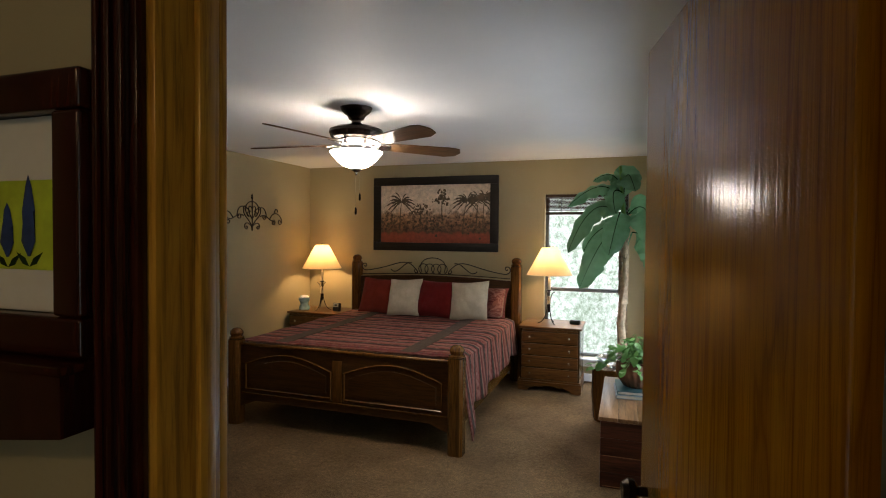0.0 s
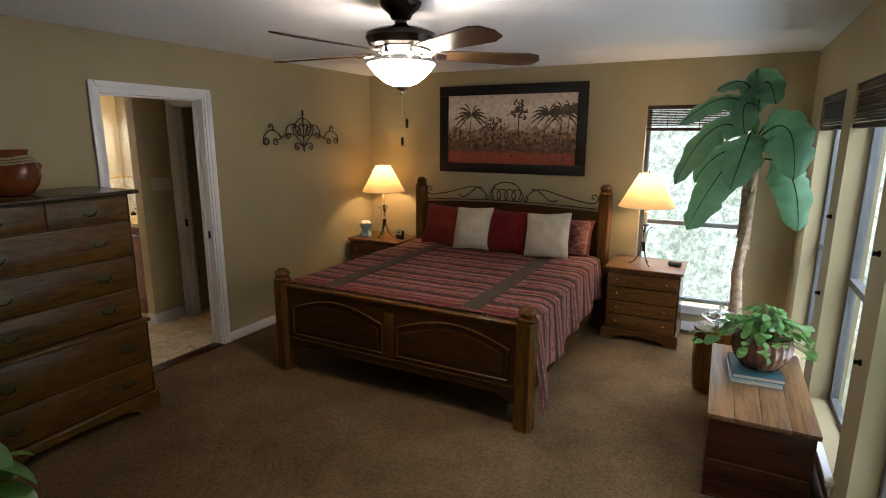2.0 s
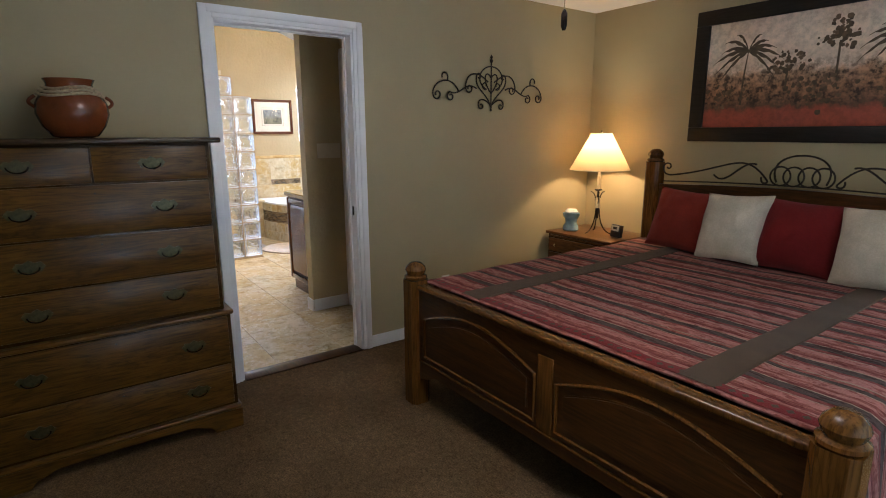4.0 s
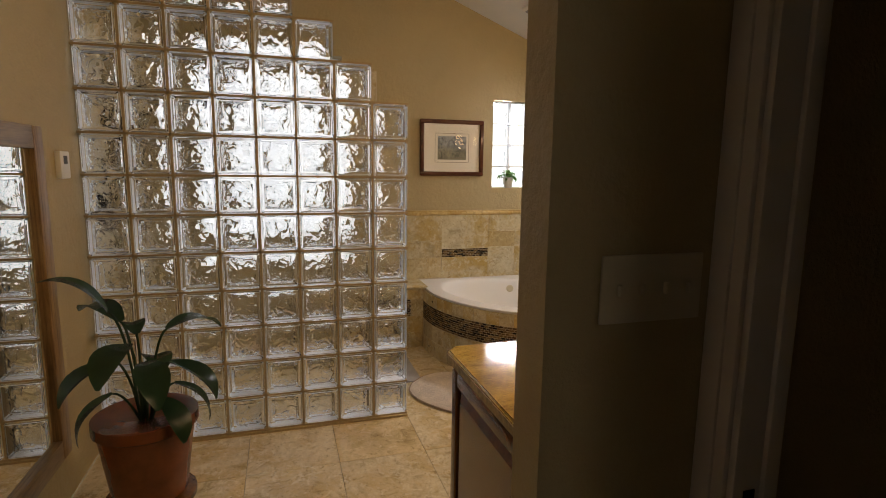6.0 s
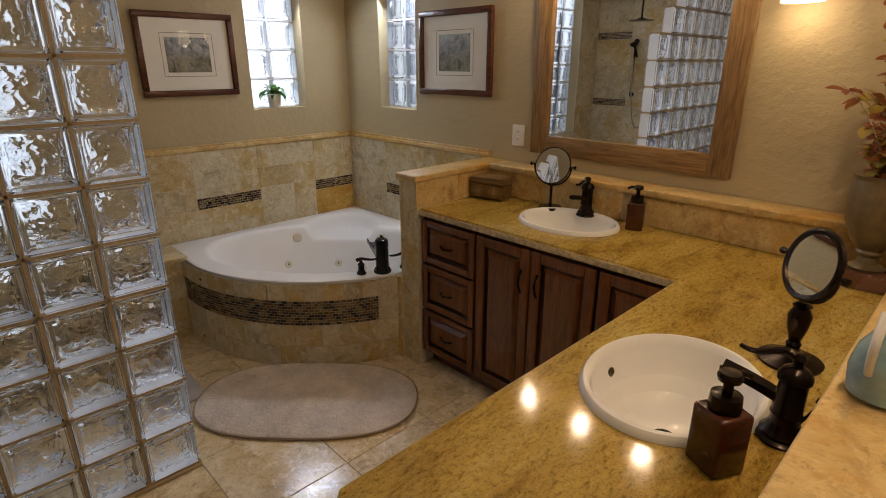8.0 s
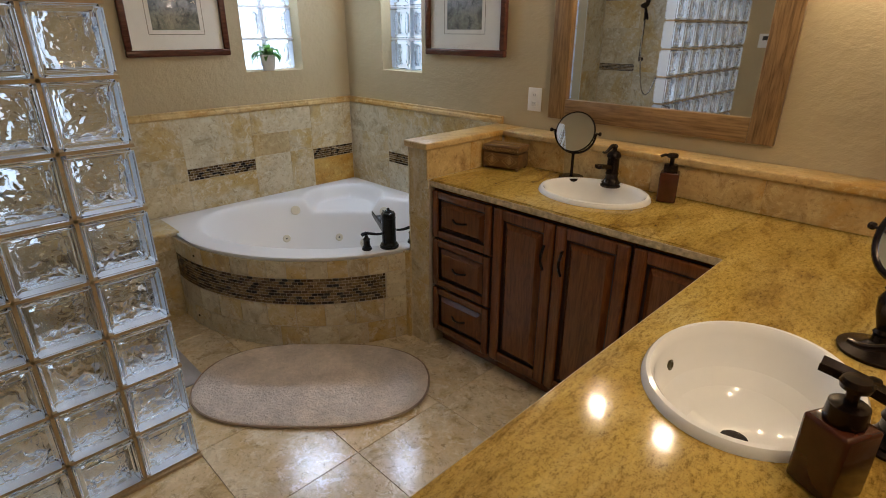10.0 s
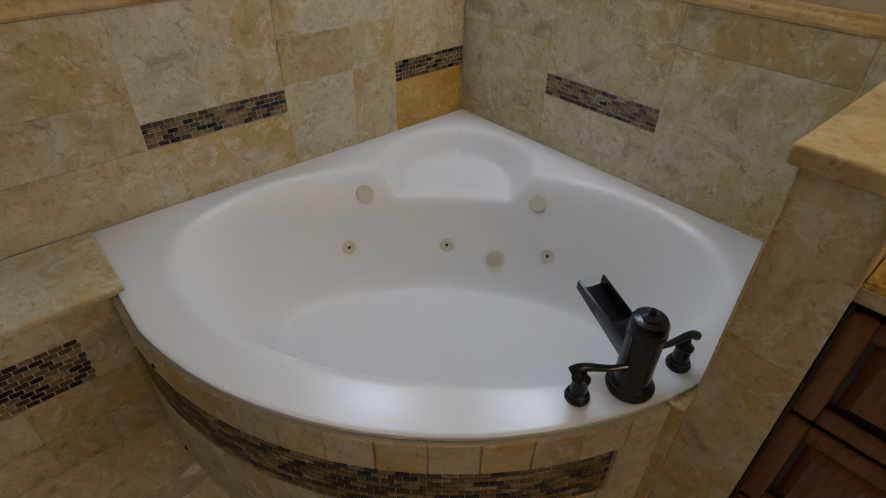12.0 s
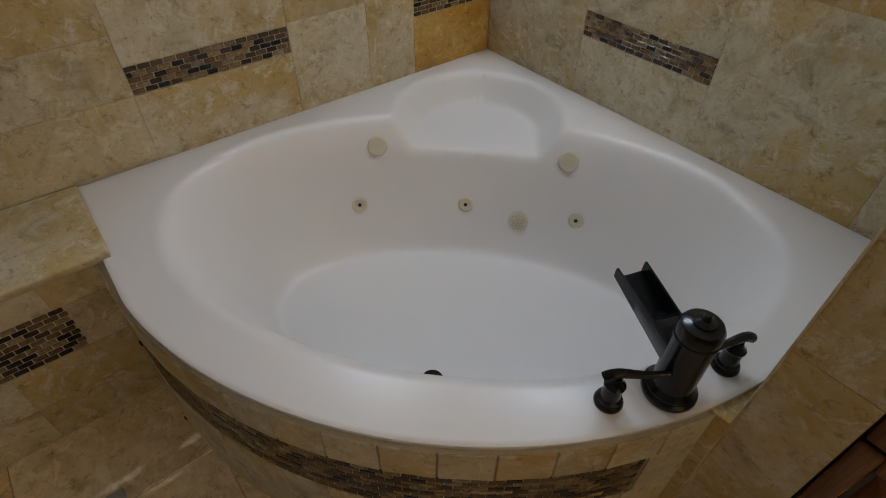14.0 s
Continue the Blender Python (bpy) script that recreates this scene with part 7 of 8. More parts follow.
def basin(x, y, rx, ry, turn, overflow):
    t = thing("sink", (x, y, 0.9262), "white porcelain drop-in oval sink", "sink", "vanity sinks")
    k = ry / rx
    part("bowl", lathe([(rx * 0.12, -0.150), (rx * 0.5, -0.142), (rx * 0.74, -0.10), (rx * 0.84, -0.045), (rx * 0.87, -0.006), (rx * 0.885, 0.010), (rx * 0.92, 0.019), (rx * 0.96, 0.018), (rx * 0.99, 0.010), (rx, 0.0005), (rx * 0.90, 0.0005), (rx * 0.895, -0.05), (rx * 0.5, -0.155), (rx * 0.12, -0.158)], 56, sy=k), M_PORC, t)
    part("drain", lathe([(0.026, -0.1525), (0.028, -0.148), (0.02, -0.146), (0, -0.147)], 20), M_BRONZE, t, "dark bronze drain")
    if overflow:
        o = part("overflow", lathe([(0.012, 0), (0.013, 0.002), (0.008, 0.004), (0.006, 0.001), (0, 0.001)], 14), M_BRASS, t, "brass overflow ring")
        o.matrix_basis = pose(*overflow)
    return t


basin(*S1, 0.250, 0.205, 0, None)
basin(*S2, 0.200, 0.248, 0, (-0.165, 0.02, -0.050, 0, 78, -6))


def basin_faucet(x, y, turn):
    t = thing("sink_faucet", pose(x, y, 0.9265, 0, 0, turn), "oil rubbed bronze pump style sink faucet", "faucet", "sink faucets")
    part("base", lathe([(0.046, 0), (0.048, 0.006), (0.040, 0.012), (0.042, 0.018), (0.034, 0.026), (0.028, 0.040)], 24), M_BRONZE, t)
    part("body", lathe([(0.028, 0.038), (0.027, 0.055), (0.030, 0.060), (0.027, 0.068), (0.026, 0.130), (0.031, 0.136), (0.031, 0.146), (0.024, 0.158), (0.010, 0.165), (0.010, 0.175), (0.014, 0.182), (0.008, 0.192), (0, 0.194)], 24), M_BRONZE, t)
    bmx = bmesh.new()
    pr = None
    for i in range(9):
        f = i / 8
        xx, zz = 0.015 + 0.115 * f, 0.078 + 0.040 * f - 0.012 * f * f
        w, dp = 0.013 + 0.005 * f, 0.020 - 0.006 * f
        cur = [bmx.verts.new(p) for p in ((xx, -w, zz + dp), (xx, -w, zz), (xx, 0, zz - 0.005), (xx, w, zz), (xx, w, zz + dp), (xx, 0, zz + dp * (1 - 0.6 * f)))]
        if pr:
            for a in range(6):
                bmx.faces.new((pr[a], pr[(a + 1) % 6], cur[(a + 1) % 6], cur[a]))
        else:
            bmx.faces.new(cur)
        pr = cur
    bmx.faces.new(pr[::-1])
    bmesh.ops.recalc_face_normals(bmx, faces=bmx.faces[:])
    part("spout", bmx, M_BRONZE, t, "bronze trough spout")
    part("lever", tube([(xx, 0, zz) for xx, zz in bez((0.0, 0.176), (0.03, 0.215), (0.06, 0.150), (0.105, 0.172), 12)], 0.010, 8, r_end=0.005), M_BRONZE, t)
    part("pop_up_rod", tube([(-0.025, 0, 0.05), (-0.048, 0, 0.10)], 0.003, 6), M_BRONZE, t)
    part("rod_knob", lathe([(0.004, 0.098), (0.008, 0.106), (0.006, 0.114), (0, 0.116)], 10, cx=-0.048), M_BRONZE, t)


basin_faucet(-6.335, 6.018, -90)
basin_faucet(-5.148, 4.832, 180)


def soap(x, y, turn):
    t = thing("soap_dispenser", pose(x, y, 0.9265, 0, 0, turn), "square amber brown soap pump bottle on the counter", "soap dispenser", "soap dispensers")
    part("bottle", rbox(-0.037, 0.037, -0.037, 0.037, 0, 0.125, 0.007, 3), M_AMBER, t)
    part("collar", lathe([(0.028, 0.1255), (0.029, 0.13), (0.027, 0.155), (0.012, 0.158)], 20), M_BRONZE, t)
    part("pump", lathe([(0.009, 0.157), (0.009, 0.180), (0.020, 0.184), (0.022, 0.192), (0.018, 0.200), (0, 0.202)], 18), M_BRONZE, t)
    part("nozzle", tube([(0, 0, 0.191), (0.03, 0, 0.192), (0.046, 0, 0.184)], 0.006, 8), M_BRONZE, t)


soap(-6.055, 5.975, 200)
soap(-5.214, 4.655, 62)


def vanity_mirror(x, y, turn, tilt, r, h, label, heavy):
    t = thing("makeup_mirror", pose(x, y, 0.9265, 0, 0, turn), label, "mirror", "makeup mirrors")
    if heavy:
        part("base", lathe([(0.072, 0), (0.074, 0.008), (0.05, 0.016), (0.03, 0.022), (0.018, 0.03), (0.015, 0.045)], 28), M_BRONZE, t)
        part("stem", lathe([(0.014, 0.044), (0.018, 0.052), (0.013, 0.06), (0.024, 0.10), (0.027, 0.13), (0.018, 0.150), (0.022, 0.156), (0.010, 0.165)], 20), M_BRONZE, t)
    else:
        part("base", lathe([(0.058, 0), (0.060, 0.006), (0.058, 0.014), (0.01, 0.017)], 28), M_BRONZE, t)
        part("stem", lathe([(0.007, 0.016), (0.007, h - r - 0.005)], 12), M_BRONZE, t)
    part("yoke", tube([(1.08 * r * math.cos(radians(a)), 0.0, h + 1.08 * r * math.sin(radians(a))) for a in range(180, 361, 12)], 0.005, 8), M_BRONZE, t)
    hd = part("mirror_rim", tube([(r * math.cos(radians(a)), 0, r * math.sin(radians(a))) for a in range(0, 361, 10)], 0.009 if heavy else 0.004, 8), M_BRONZE, t)
    hd.matrix_basis = pose(0, 0, h, tilt, 0, 0)
    part("mirror_face", lathe([(r * 0.98, -0.003), (r * 0.98, 0.003)], 40), M_MIRROR, hd, "round mirror glass").matrix_basis = pose(0, 0, 0, 90, 0, 0)
    for s in (-1, 1):
        part("pivot", lathe([(0.004, 0), (0.004, 0.012), (0.009, 0.016), (0.009, 0.024), (0, 0.026)], 12), M_BRONZE, hd).matrix_basis = pose(s * (r + 0.006), 0, 0, 0, 90 * s, 0)


vanity_mirror(-6.535, 6.00, 12, -20, 0.092, 0.225, "round bronze makeup mirror on a straight stand", False)
vanity_mirror(-5.222, 5.178, -42, -14, 0.082, 0.262, "round bronze makeup mirror on a turned stand", True)

jb = thing("jewelry_box", pose(-6.905, 5.955, 0.9265, 0, 0, 12), "carved inlaid wooden jewelry box on the counter", "box")
M_CARVED = wood("carved_dark_wood", (0.075, 0.038, 0.014), (0.14, 0.078, 0.028), (0.20, 0.12, 0.045), axis=0, rough=0.35)
M_INLAY = plain("pale_gold_inlay", (0.35, 0.24, 0.09), 0.35, vary=0.25)
part("body", rbox(-0.10, 0.10, -0.06, 0.06, 0.012, 0.085, 0.004), M_CARVED, jb)
part("lid", rbox(-0.104, 0.104, -0.064, 0.064, 0.088, 0.125, 0.010, 3), M_CARVED, jb)
for sx in (-1, 1):
    for sy in (-1, 1):
        part("foot", lathe([(0.006, 0), (0.010, 0.006), (0.008, 0.012)], 10, cx=sx * 0.088, cy=sy * 0.048), M_CARVED, jb)
for cx in (-0.05, 0.05):
    for q in (0.042, 0.024):
        d = [(cx - q, -0.0615, 0.048), (cx, -0.0615, 0.048 + q * 0.72), (cx + q, -0.0615, 0.048), (cx, -0.0615, 0.048 - q * 0.72), (cx - q, -0.0615, 0.048)]
        part("inlay", tube(d, 0.0018, 4), M_INLAY, jb)
    part("rosette", lathe([(0.011, 0), (0.009, 0.002), (0, 0.003)], 12), M_INLAY, jb).matrix_basis = pose(cx, -0.060, 0.048, 90, 0, 0)
for k in range(11):
    a = -0.09 + 0.018 * k
    part("inlay", tube([(a - 0.008, -0.0645, 0.098), (a, -0.0645, 0.112), (a + 0.008, -0.0645, 0.098)], 0.0016, 4), M_INLAY, jb)
for y in (-0.045, 0.0, 0.045):
    part("inlay", tube([(-0.09, y, 0.1255), (0.09, y, 0.1255)], 0.0022, 4), M_INLAY, jb)

vs = thing("flower_vase", (-5.20, 5.93, 0.9265), "brown glazed urn of rust silk flowers on a square base", "vase")
part("plinth", rbox(-0.075, 0.075, -0.075, 0.075, 0, 0.055, 0.006), M_POT, vs)
part("urn", lathe([(0.05, 0.056), (0.055, 0.065), (0.03, 0.08), (0.026, 0.10), (0.04, 0.115), (0.036, 0.125), (0.06, 0.15), (0.09, 0.22), (0.098, 0.30), (0.09, 0.36), (0.098, 0.375), (0.085, 0.375), (0.0, 0.35)], 40, flute=0.02, nf=18), plain("mottled_bronze_glaze", (0.13, 0.095, 0.045), 0.35, metal=0.2, vary=0.4, scale=18), vs)
rnd = random.Random(8)
lfr = [leaf_mesh(0.034, 0.018, "leaf", M_RUSTLEAF, 5, 0.2, 0.3), leaf_mesh(0.034, 0.022, "leaf", M_YELLOWLEAF, 5, 0.2, 0.3)]
for k in range(19):
    a = rnd.uniform(0, 2 * math.pi)
    lean = rnd.uniform(0.04, 0.24)
    hgt = rnd.uniform(0.50, 0.92) if k < 5 else rnd.uniform(0.40, 0.62)
    if k == 0:
        a, lean, hgt = 2.6, 0.20, 0.98
    tipx, tipy = lean * math.cos(a), lean * math.sin(a)
    tipx, tipy = min(tipx, 0.2), min(tipy, 0.16)
    stem = bez((0, 0, 0.34), (tipx * 0.2, tipy * 0.2, hgt * 0.7), (tipx * 0.6, tipy * 0.6, hgt * 0.95), (tipx, tipy, hgt), 8)
    sm = part("stem", tube(stem, 0.003, 5, r_end=0.0015), M_BARK, vs)
    for j in range(26):
        f = rnd.uniform(0.35, 1.0)
        p = stem[min(8, int(f * 8))]
        o = part("leaf", lfr[0 if rnd.random() < 0.62 else 1], M_RUSTLEAF, sm)
        o.matrix_basis = pose(p[0] + rnd.uniform(-0.012, 0.012), p[1] + rnd.uniform(-0.012, 0.012), p[2], rnd.uniform(-40, 40), rnd.uniform(-40, 40), rnd.uniform(0, 360)) @ Matrix.Scale(rnd.uniform(0.8, 1.7), 4)

jug = thing("ceramic_jug", (-5.020, 4.80, 1.1005), "pale blue and white ceramic jug on the stone ledge", "jug")
part("body", lathe([(0.035, 0), (0.05, 0.008), (0.055, 0.05), (0.048, 0.09), (0.026, 0.13), (0.022, 0.17), (0.03, 0.19), (0.024, 0.19), (0.0, 0.16)], 28), M_BLUEG, jug)
part("handle", tube([(-0.02, -0.05 - 0.03 * math.sin(math.pi * i / 8), 0.06 + 0.11 * i / 8) for i in range(9)], 0.007, 8), M_PORC, jug)

# ---------------------------------------------------------------- mirror, pictures, fittings
mr = thing("wall_mirror", (-6.286, BN, 1.658), "large wall mirror in a wide oak frame above the vanity", "mirror")
mw, mh, fw = 1.062, 0.978, 0.100
part("glass", rbox(-mw / 2 + fw - 0.01, mw / 2 - fw + 0.01, -0.010, -0.004, -mh / 2 + fw - 0.01, mh / 2 - fw + 0.01, 0.0005, 1), M_MIRROR, mr, "clear mirror glass")
for x0, x1, z0, z1, mm in ((-mw / 2 + fw, mw / 2 - fw, mh / 2 - fw, mh / 2, M_OAKFRAME), (-mw / 2 + fw, mw / 2 - fw, -mh / 2, -mh / 2 + fw, M_OAKFRAME), (-mw / 2, -mw / 2 + fw - 0.0005, -mh / 2, mh / 2, M_OAKFRAME_V), (mw / 2 - fw + 0.0005, mw / 2, -mh / 2, mh / 2, M_OAKFRAME_V)):
    part("frame_rail", rbox(x0, x1, -0.030, -0.0025, z0, z1, 0.004, 2), mm, mr)


def _engraving(seed):
    k = Mat("muted_engraving")
    v = k.coords()
    mp = k.n("Mapping")
    mp.inputs["Location"].default_value = (seed, seed, seed)
    k.l(v, mp.inputs["Vector"])
    a = k.noise(mp.outputs[0], 16, 7, 0.72, 0.6)
    b = k.noise(mp.outputs[0], 60, 4, 0.7)
    sep = k.n("SeparateXYZ")
    k.l(v, sep.inputs[0])
    mr_ = k.n("MapRange")
    mr_.inputs["From Min"].default_value, mr_.inputs["From Max"].default_value = -0.11, 0.11
    k.l(sep.outputs["Z"], mr_.inputs["Value"])
    sky = k.ramp(mr_.outputs[0], [(0.0, (0.20, 0.19, 0.13)), (0.35, (0.24, 0.23, 0.17)), (0.6, (0.28, 0.30, 0.31)), (1.0, (0.36, 0.39, 0.40))])
    c = k.mix(sky, k.ramp(a, [(0.38, (0.16, 0.17, 0.16)), (0.50, (0.75, 0.75, 0.72)), (0.64, (1.15, 1.12, 1.05))]), 0.85, "MULTIPLY")
    k.color(k.mix(c, k.ramp(b, [(0.35, (0.5, 0.5, 0.5)), (0.6, (1.1, 1.1, 1.1))]), 0.6, "MULTIPLY"))
    k.rough(0.7)
    return k.m


painting(pose(BW, 5.03, 1.690, 0, 0, 90), 0.585, 0.485, 0.036, M_REDFRAME, _engraving(3.0), (0.125, 0.105), "matted landscape engraving in a mahogany frame", True)
painting(pose(-7.435, BN, 1.702, 0, 0, 0), 0.62, 0.497, 0.036, M_REDFRAME, _engraving(8.0), (0.14, 0.105), "matted waterside engraving in a mahogany frame", True)

ol = thing("wall_outlet", (-6.922, BN, 1.25), "white duplex outlet on the wall above the vanity", "outlet")
part("plate", rbox(-0.043, 0.043, -0.007, -0.001, -0.060, 0.060, 0.003, 2), M_WHITEP, ol)
for z in (-0.022, 0.022):
    rc = part("receptacle", rbox(-0.016, 0.016, -0.0090, -0.0072, z - 0.014, z + 0.014, 0.004, 2), M_WHITEP, ol)
    for x in (-0.006, 0.006):
        part("slot", rbox(x - 0.001, x + 0.001, -0.0096, -0.0091, z - 0.002, z + 0.007, 0.0002, 1), M_BLACKP, rc)
sw = thing("switch_plate", (-4.762, 4.165, 1.32), "ivory switch plate on the hall wall", "switch")
part("plate", rbox(0.001, 0.007, -0.10, 0.10, -0.058, 0.058, 0.003, 2), M_CREAM, sw)
for y in (-0.068, -0.023, 0.023, 0.068):
    part("toggle", rbox(0.0072, 0.017, y - 0.004, y + 0.004, -0.010, 0.010, 0.002, 1), M_CREAM, sw)
th = thing("thermostat", (-6.88, BS, 1.505), "white wall thermostat with a small dark screen", "thermostat")
part("case", rbox(-0.055, 0.055, 0.001, 0.025, -0.062, 0.062, 0.005, 2), M_WHITEP, th)
part("screen", rbox(-0.022, 0.022, 0.0255, 0.0265, 0.005, 0.042, 0.0004, 1), M_BLACKP, th)
fm = thing("floor_mirror", (-5.95, BS, 0.95), "tall oak framed mirror on the wall opposite the vanity", "mirror")
part("glass", rbox(-0.60, 0.60, 0.004, 0.010, -0.62, 0.62, 0.0005, 1), M_MIRROR, fm, "clear mirror glass")
for x0, x1, z0, z1, mm in ((-0.60, 0.60, 0.62, 0.71, M_OAKFRAME), (-0.60, 0.60, -0.71, -0.62, M_OAKFRAME), (-0.69, -0.6005, -0.71, 0.71, M_OAKFRAME_V), (0.6005, 0.69, -0.71, 0.71, M_OAKFRAME_V)):
    part("frame_rail", rbox(x0, x1, 0.0025, 0.030, z0, z1, 0.004, 2), mm, fm)

# shower fittings
rh = thing("rain_shower_head", (-7.75, 3.25, 2.04), "black rain shower head on a long ceiling arm", "shower head")
part("arm", tube([(0, 0, 0.02), (0, 0, vault(3.25) - 2.04)], 0.010, 10), M_BRONZE, rh)
part("head", lathe([(0.12, 0), (0.122, 0.006), (0.06, 0.012), (0.02, 0.03)], 28), M_BRONZE, rh)
hs = thing("hand_shower", (-7.62, BS + 0.014, 1.25), "bronze hand shower on a slide bar with a hose", "hand shower")
part("slide_bar", tube([(0, 0.05, 0), (0, 0.05, 0.62)], 0.009, 10), M_BRONZE, hs)
for z in (0.02, 0.60):
    part("bracket", tube([(0, 0.0, z), (0, 0.055, z)], 0.011, 10), M_BRONZE, hs)
part("handset", tube([(0.0, 0.07, 0.38), (0.0, 0.10, 0.50), (0.0, 0.13, 0.58)], 0.013, 10), M_BRONZE, hs)
part("spray_face", lathe([(0.045, 0), (0.046, 0.012), (0.02, 0.02)], 20), M_BRONZE, hs).matrix_basis = pose(0, 0.14, 0.575, -60, 0, 0)
part("hose", tube(bez((0, 0.07, 0.38), (0.02, 0.09, -0.9), (0.26, 0.07, -0.55), (0.24, 0.04, 0.22), 24), 0.006, 8), M_BRONZE, hs)
part("outlet_elbow", lathe([(0.025, 0), (0.025, 0.01), (0.012, 0.04)], 16), M_BRONZE, hs).matrix_basis = pose(0.24, 0, 0.24, -90, 0, 0)
vv = thing("shower_valve", (-7.33, BS + 0.014, 1.30), "dark bronze round shower valve on the tile", "shower valve")
part("plate", lathe([(0.075, 0), (0.075, 0.006), (0.03, 0.012), (0.03, 0.04), (0, 0.042)], 28), M_BRONZE, vv).matrix_basis = pose(0, 0, 0, -90, 0, 0)
part("lever", tube([(0, 0.04, 0), (-0.07, 0.05, -0.01)], 0.007, 8), M_BRONZE, vv)


def light_shade(parent, m, bulb, power):
    s = part("shade", lathe([(0.070, -0.14), (0.066, -0.125), (0.056, -0.07), (0.046, -0.02), (0.034, 0.0), (0.030, 0.0), (0.042, -0.02), (0.051, -0.07), (0.060, -0.125), (0.066, -0.14)], 28), M_SCONCE, parent, "glowing frosted glass bell shade")
    s.matrix_basis = m
    part("holder", lathe([(0.022, 0.0), (0.036, 0.002), (0.030, 0.03), (0.012, 0.04)], 18), M_BRONZE, s)
    lamp("vanity_bulb", "POINT", bulb, power, WARM, size=0.022)


def light_bar(m, power, n, step, label):
    t = thing("vanity_light", m, label, "wall light")
    L = step * (n - 1) / 2
    part("back_plate", rbox(-L - 0.05, L + 0.05, -0.022, -0.001, -0.03, 0.03, 0.008, 2), M_BRONZE, t)
    for i in range(n):
        x = -L + step * i
        part("arm", tube([(x, -0.02, 0), (x, -0.07, 0.02), (x, -0.105, 0.005), (x, -0.11, -0.03)], 0.008, 8), M_BRONZE, t)
        light_shade(t, pose(x, -0.11, -0.055), m @ pose(x, -0.11, -0.225), power)


light_bar(pose(-6.29, BN, 2.40), 16.0, 3, 0.37, "bronze vanity light bar with three lit glass shades")
light_bar(pose(-4.864, 4.80, 2.32, 0, 0, -90), 29.0, 3, 0.30, "bronze vanity light bar with three lit glass shades")
light_bar(pose(-5.59, BN, 2.045), 2.5, 1, 0.2, "bronze wall sconce with one lit glass shade")

hx = thing("bath_ceiling_heater", Matrix.Translation((-7.985, 5.66, vault(5.66) - 0.002)) @ pose(0, 0, 0, -21.06, 0, 0), "white ceiling heat lamp and vent unit", "ceiling heater")
part("housing", rbox(-0.10, 0.10, -0.25, 0.25, -0.028, 0.0, 0.012, 3), M_WHITEP, hx)
part("lens", lathe([(0.0, -0.045), (0.05, -0.042), (0.075, -0.030), (0.078, -0.0285)], 28), plain("grey_lens", (0.45, 0.50, 0.55), 0.15), hx, "round frosted lens")
for y0, y1 in ((-0.22, -0.10), (0.10, 0.22)):
    part("grille", rbox(-0.08, 0.08, y0, y1, -0.034, -0.0285, 0.003, 1), plain("grey_grille", (0.33, 0.34, 0.36), 0.4), hx)

# small plants
sp_ = thing("sill_plant", (BW - 0.045, 5.60, 1.3405), "small trailing plant in a white pot on the sill", "potted plant")
part("pot", lathe([(0.035, 0), (0.038, 0.003), (0.05, 0.085), (0.053, 0.09), (0.053, 0.10), (0.045, 0.10), (0.0, 0.09)], 24), M_PORC, sp_)
rnd = random.Random(31)
lms = leaf_mesh(0.095, 0.030, "leaf", M_IVY, 5, 0.2, 0.9)
for k in range(34):
    a = rnd.uniform(0, 360)
    o = part("leaf", lms, M_IVY, sp_)
    o.matrix_basis = pose(0.01 * math.cos(a), 0.01 * math.sin(a), 0.095 + 0.02 * rnd.random(), rnd.uniform(0, 60), 0, a) @ Matrix.Scale(rnd.uniform(0.9, 1.6), 4)
ps = thing("plant_stand", (-6.15, 3.06, 0), "low dark wooden plant stand on the tile", "stand")
part("seat", lathe([(0.15, 0.24), (0.16, 0.245), (0.16, 0.265), (0.15, 0.27)], 28), M_BED_V, ps)
for k in range(4):
    q = radians(45 + 90 * k)
    part("leg", tube([(0.14 * math.cos(q), 0.14 * math.sin(q), 0), (0.11 * math.cos(q), 0.11 * math.sin(q), 0.241)], 0.014, 8), M_BED_V, ps)
lp = thing("peace_lily", (-6.15, 3.06, 0.2705), "dark leafy potted plant standing before the glass wall", "potted plant")
part("pot", lathe([(0.12, 0), (0.13, 0.01), (0.165, 0.27), (0.18, 0.28), (0.18, 0.32), (0.165, 0.32), (0.0, 0.29)], 32), M_TERRA, lp, "terracotta pot")
lm3 = leaf_mesh(0.27, 0.11, "leaf", M_DARKLEAF, 9, 0.25, 0.75)
for k, (az, hz, tilt, s) in enumerate(((20, 0.55, 5, 1.0), (75, 0.52, -10, 0.95), (130, 0.62, 20, 1.0), (180, 0.50, -5, 1.05), (230, 0.66, 35, 1.0), (275, 0.72, 62, 1.0), (310, 0.55, 0, 0.9), (350, 0.62, 12, 1.0), (100, 0.42, -25, 0.9), (45, 0.40, -20, 0.8), (290, 0.42, -25, 0.9), (200, 0.60, 25, 0.8))):
    r = 0.10
    a = radians(az)
    p = (r * math.cos(a), r * math.sin(a), hz)
    part("stem", tube(bez((0.02 * math.cos(a), 0.02 * math.sin(a), 0.29), (0.03 * math.cos(a), 0.03 * math.sin(a), hz * 0.8), (r * 0.7 * math.cos(a), r * 0.7 * math.sin(a), hz), p, 8), 0.0045, 6), M_DARKLEAF, lp)
    o = part("leaf", lm3, M_DARKLEAF, lp)
    o.matrix_basis = pose(*p, tilt, 0, az - 90) @ Matrix.Scale(s, 4)

# bath mat
mt = thing("bath_mat", pose(-7.16, 4.86, 0.003, 0, 0, 45), "oval beige pile bath mat on the tile floor", "bath mat")
bm = bmesh.new()
RL, RW = 0.56, 0.325


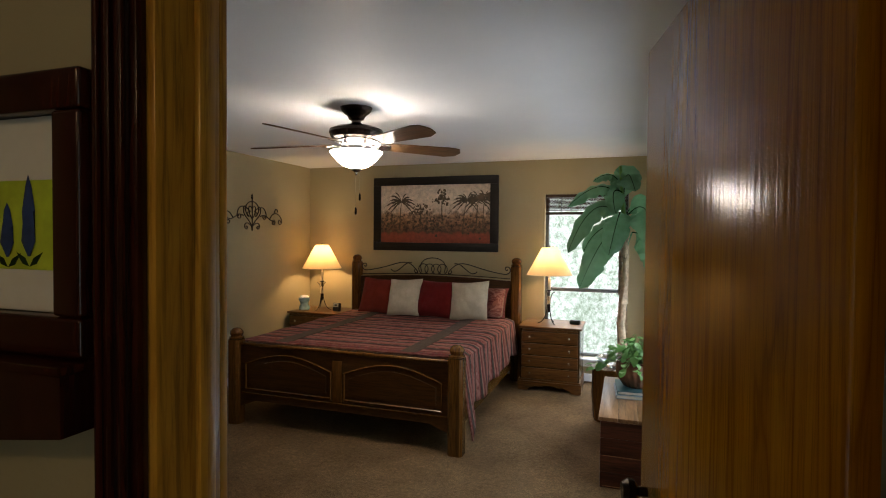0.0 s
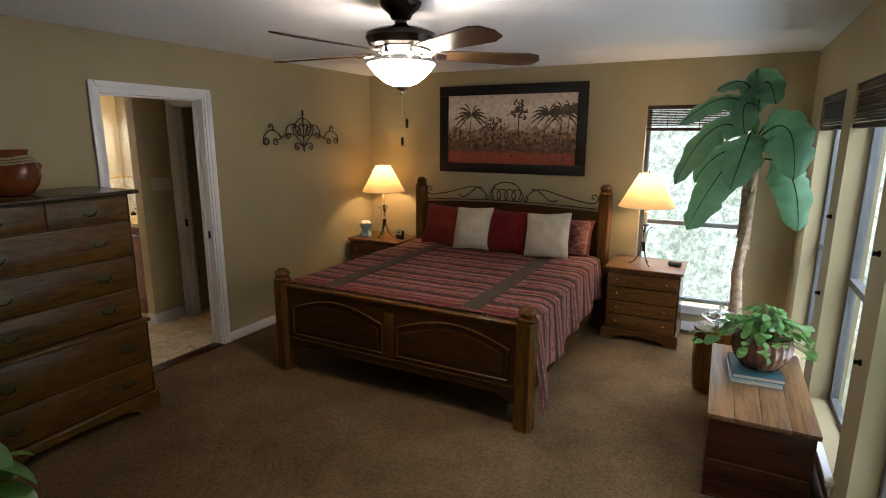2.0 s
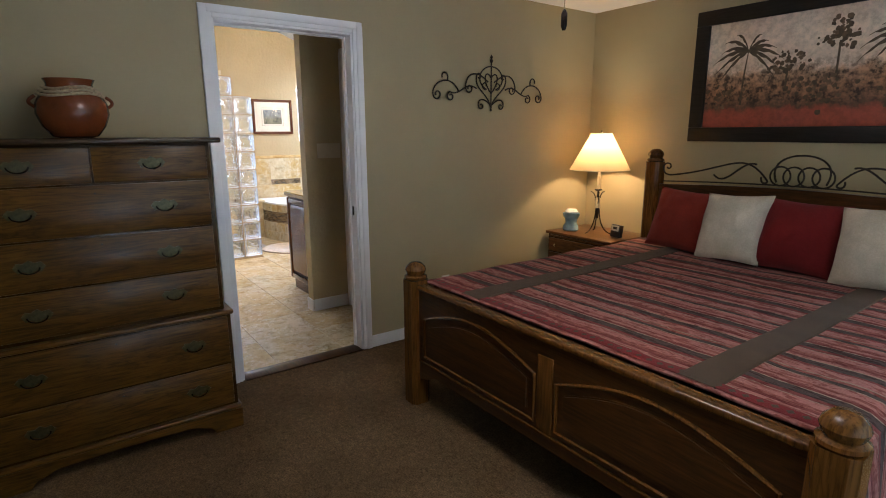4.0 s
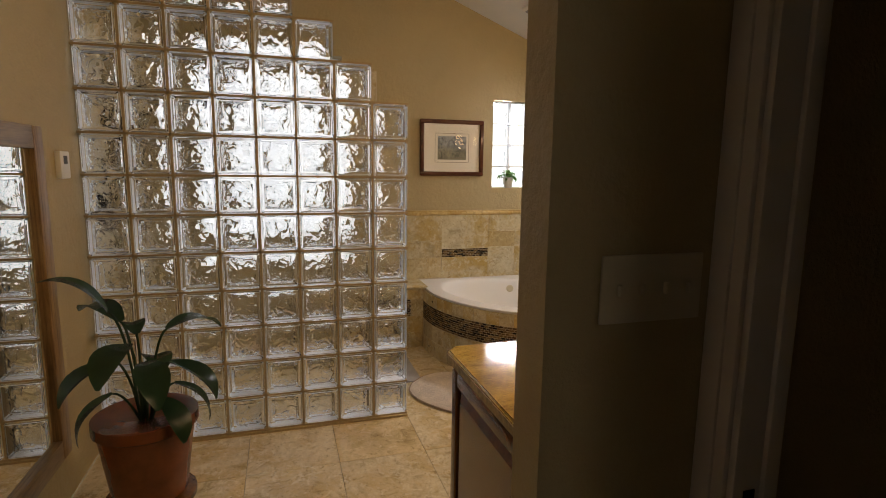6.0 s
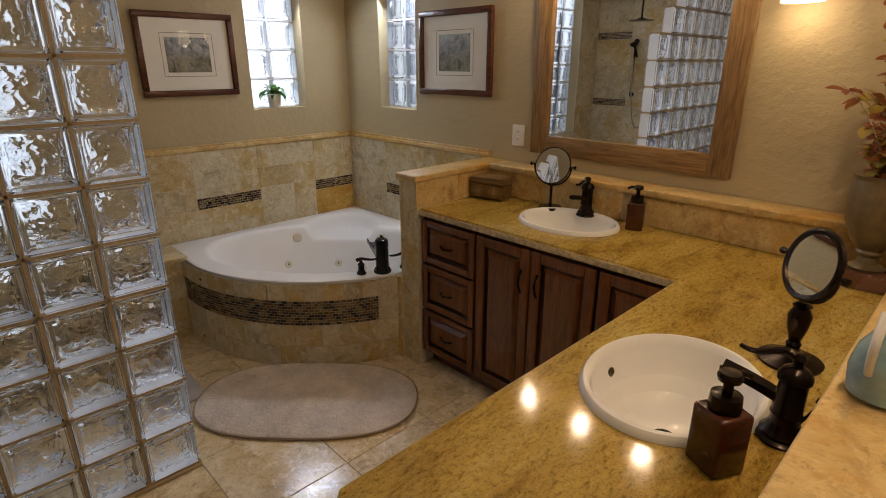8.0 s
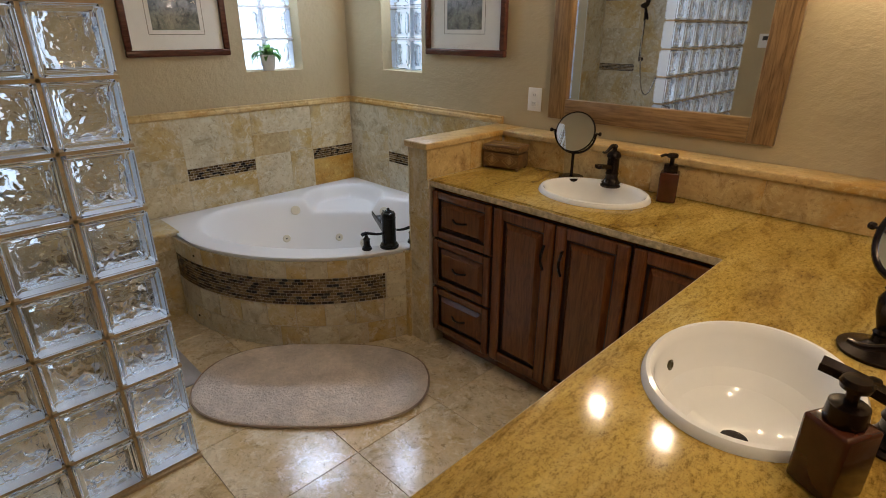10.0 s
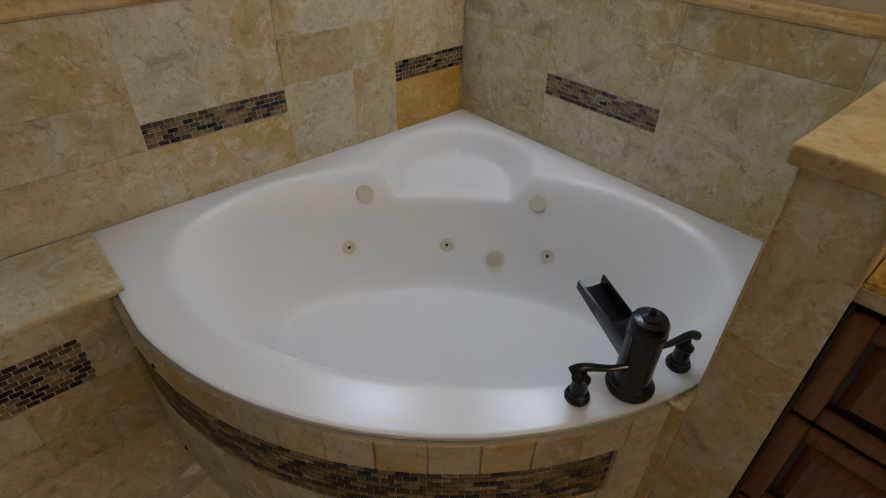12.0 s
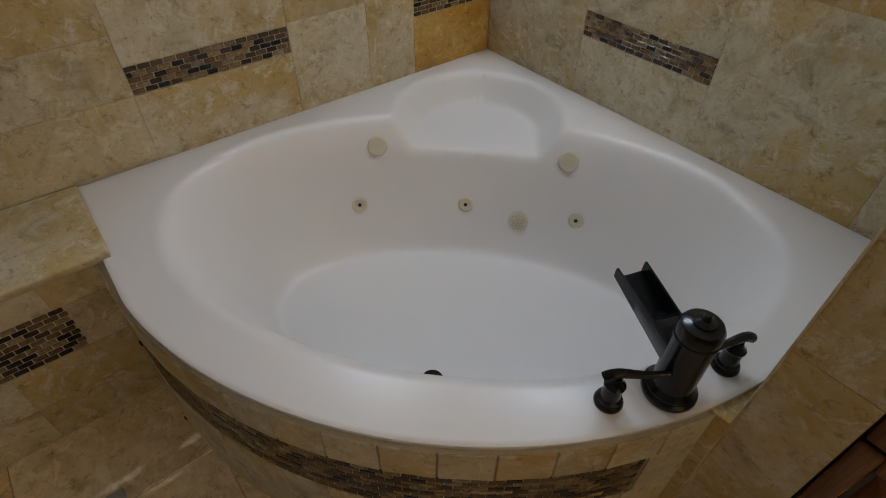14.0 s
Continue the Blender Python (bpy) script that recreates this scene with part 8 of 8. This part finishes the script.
def capsule(k, n=72):
    pts_ = []
    for i in range(n):
        a = 2 * math.pi * i / n
        c, s = math.cos(a), math.sin(a)
        pts_.append((RL * k * math.copysign(abs(c) ** 0.72, c), RW * k * math.copysign(abs(s) ** 0.85, s)))
    return pts_


lays = []
for k, z in ((1.0, 0.0), (1.005, 0.008), (0.985, 0.016), (0.93, 0.020), (0.8, 0.022), (0.6, 0.0225), (0.4, 0.022), (0.2, 0.0225), (0.02, 0.022)):
    lays.append([bm.verts.new((x * (1 + 0.004 * math.sin(i * 1.7)), y, z + 0.0015 * noise.noise(Vector((x * 20, y * 20, 0))))) for i, (x, y) in enumerate(capsule(k))])
for lo, hi in zip(lays, lays[1:]):
    for i in range(72):
        bm.faces.new((lo[i], lo[(i + 1) % 72], hi[(i + 1) % 72], hi[i]))
bm.faces.new(lays[-1])
part("pile_top", bm, M_RUG, mt)
part("hem", tube([(x, y, 0.007) for x, y in capsule(1.004)] + [(*capsule(1.004)[0], 0.007)], 0.006, 6), fabric("tan_hem", (0.36, 0.27, 0.20)), mt)

sm = thing("shower_mat", (0, 0, 0.0005), "flat grey cotton shower mat on the tile", "mat")
part("cloth", rbox(-8.04, -7.55, 4.08, 4.503, 0.0, 0.011, 0.004, 2), fabric("grey_cotton", (0.42, 0.42, 0.46), 0.002, 150), sm)

hs = thing("hand_shower", (-8.085, BS + 0.0145, 0), "dark bronze hand shower on a slide bar with a hanging hose", "shower")
part("slide_bar", tube([(0, 0.045, 1.28), (0, 0.045, 1.90)], 0.011, 10), M_BRONZE, hs)
for z in (1.30, 1.88):
    part("bracket", lathe([(0.022, 0), (0.022, 0.006), (0.012, 0.012), (0.012, 0.046)], 14), M_BRONZE, hs).matrix_basis = pose(0, 0, z, -90, 0, 0)
part("head", lathe([(0.012, -0.15), (0.014, -0.02), (0.030, 0.0), (0.045, 0.012), (0.045, 0.022), (0.0, 0.026)], 20), M_BRONZE, hs).matrix_basis = pose(0.01, 0.085, 1.83, -35, 0, 0)
part("hose", tube(bez((0.012, 0.08, 1.69), (0.02, 0.10, 1.15), (0.10, 0.06, 0.65), (0.20, 0.012, 1.12), 24), 0.0075, 8), M_CHROME, hs, "ribbed metal hose")

# closet glimpse
hm = thing("leaning_mirror", (-4.52, 5.46, 0.0), "tall dark framed mirror standing inside the closet", "mirror")
for x0, x1, z0, z1 in ((-0.2, -0.15, 0.1, 1.15), (0.15, 0.2, 0.1, 1.15), (-0.149, 0.149, 1.09, 1.15), (-0.149, 0.149, 0.1, 0.16)):
    part("frame_rail", rbox(x0, x1, -0.02, 0.02, z0, z1, 0.004), M_BED_V, hm)
part("glass", rbox(-0.15, 0.15, -0.004, 0.004, 0.155, 1.095, 0.0005, 1), M_MIRROR, hm)
for x in (-0.17, 0.17):
    part("foot", rbox(x - 0.02, x + 0.02, -0.03, 0.03, 0.0, 0.0995, 0.004), M_BED_V, hm)

# ---------------------------------------------------------------- floor tiles of the bathroom
TP = 0.457
x = -6.63 - 5 * TP
while x < WX - 0.1:
    y = 5.65 - 7 * TP
    while y < BN:
        a0, a1, b0, b1 = max(x, BW + 0.02), min(x + TP, WX - 0.10), max(y, BS + 0.003), min(y + TP, BN - 0.003)
        if a1 - a0 > 0.02 and b1 - b0 > 0.02 and not (a0 > -7.0 and b0 > 5.6) :
            w, h = round(a1 - a0, 3), round(b1 - b0, 3)
            o = part("floor_tile", slab_mesh(w - 0.0025, h - 0.0025, 0.008, "floor_tile", M_TRAVF, 0.0012), M_TRAVF, floor_bath)
            o.matrix_basis = pose((a0 + a1) / 2, (b0 + b1) / 2, -0.008, 90, 0, 0)
        y += TP
    x += TP
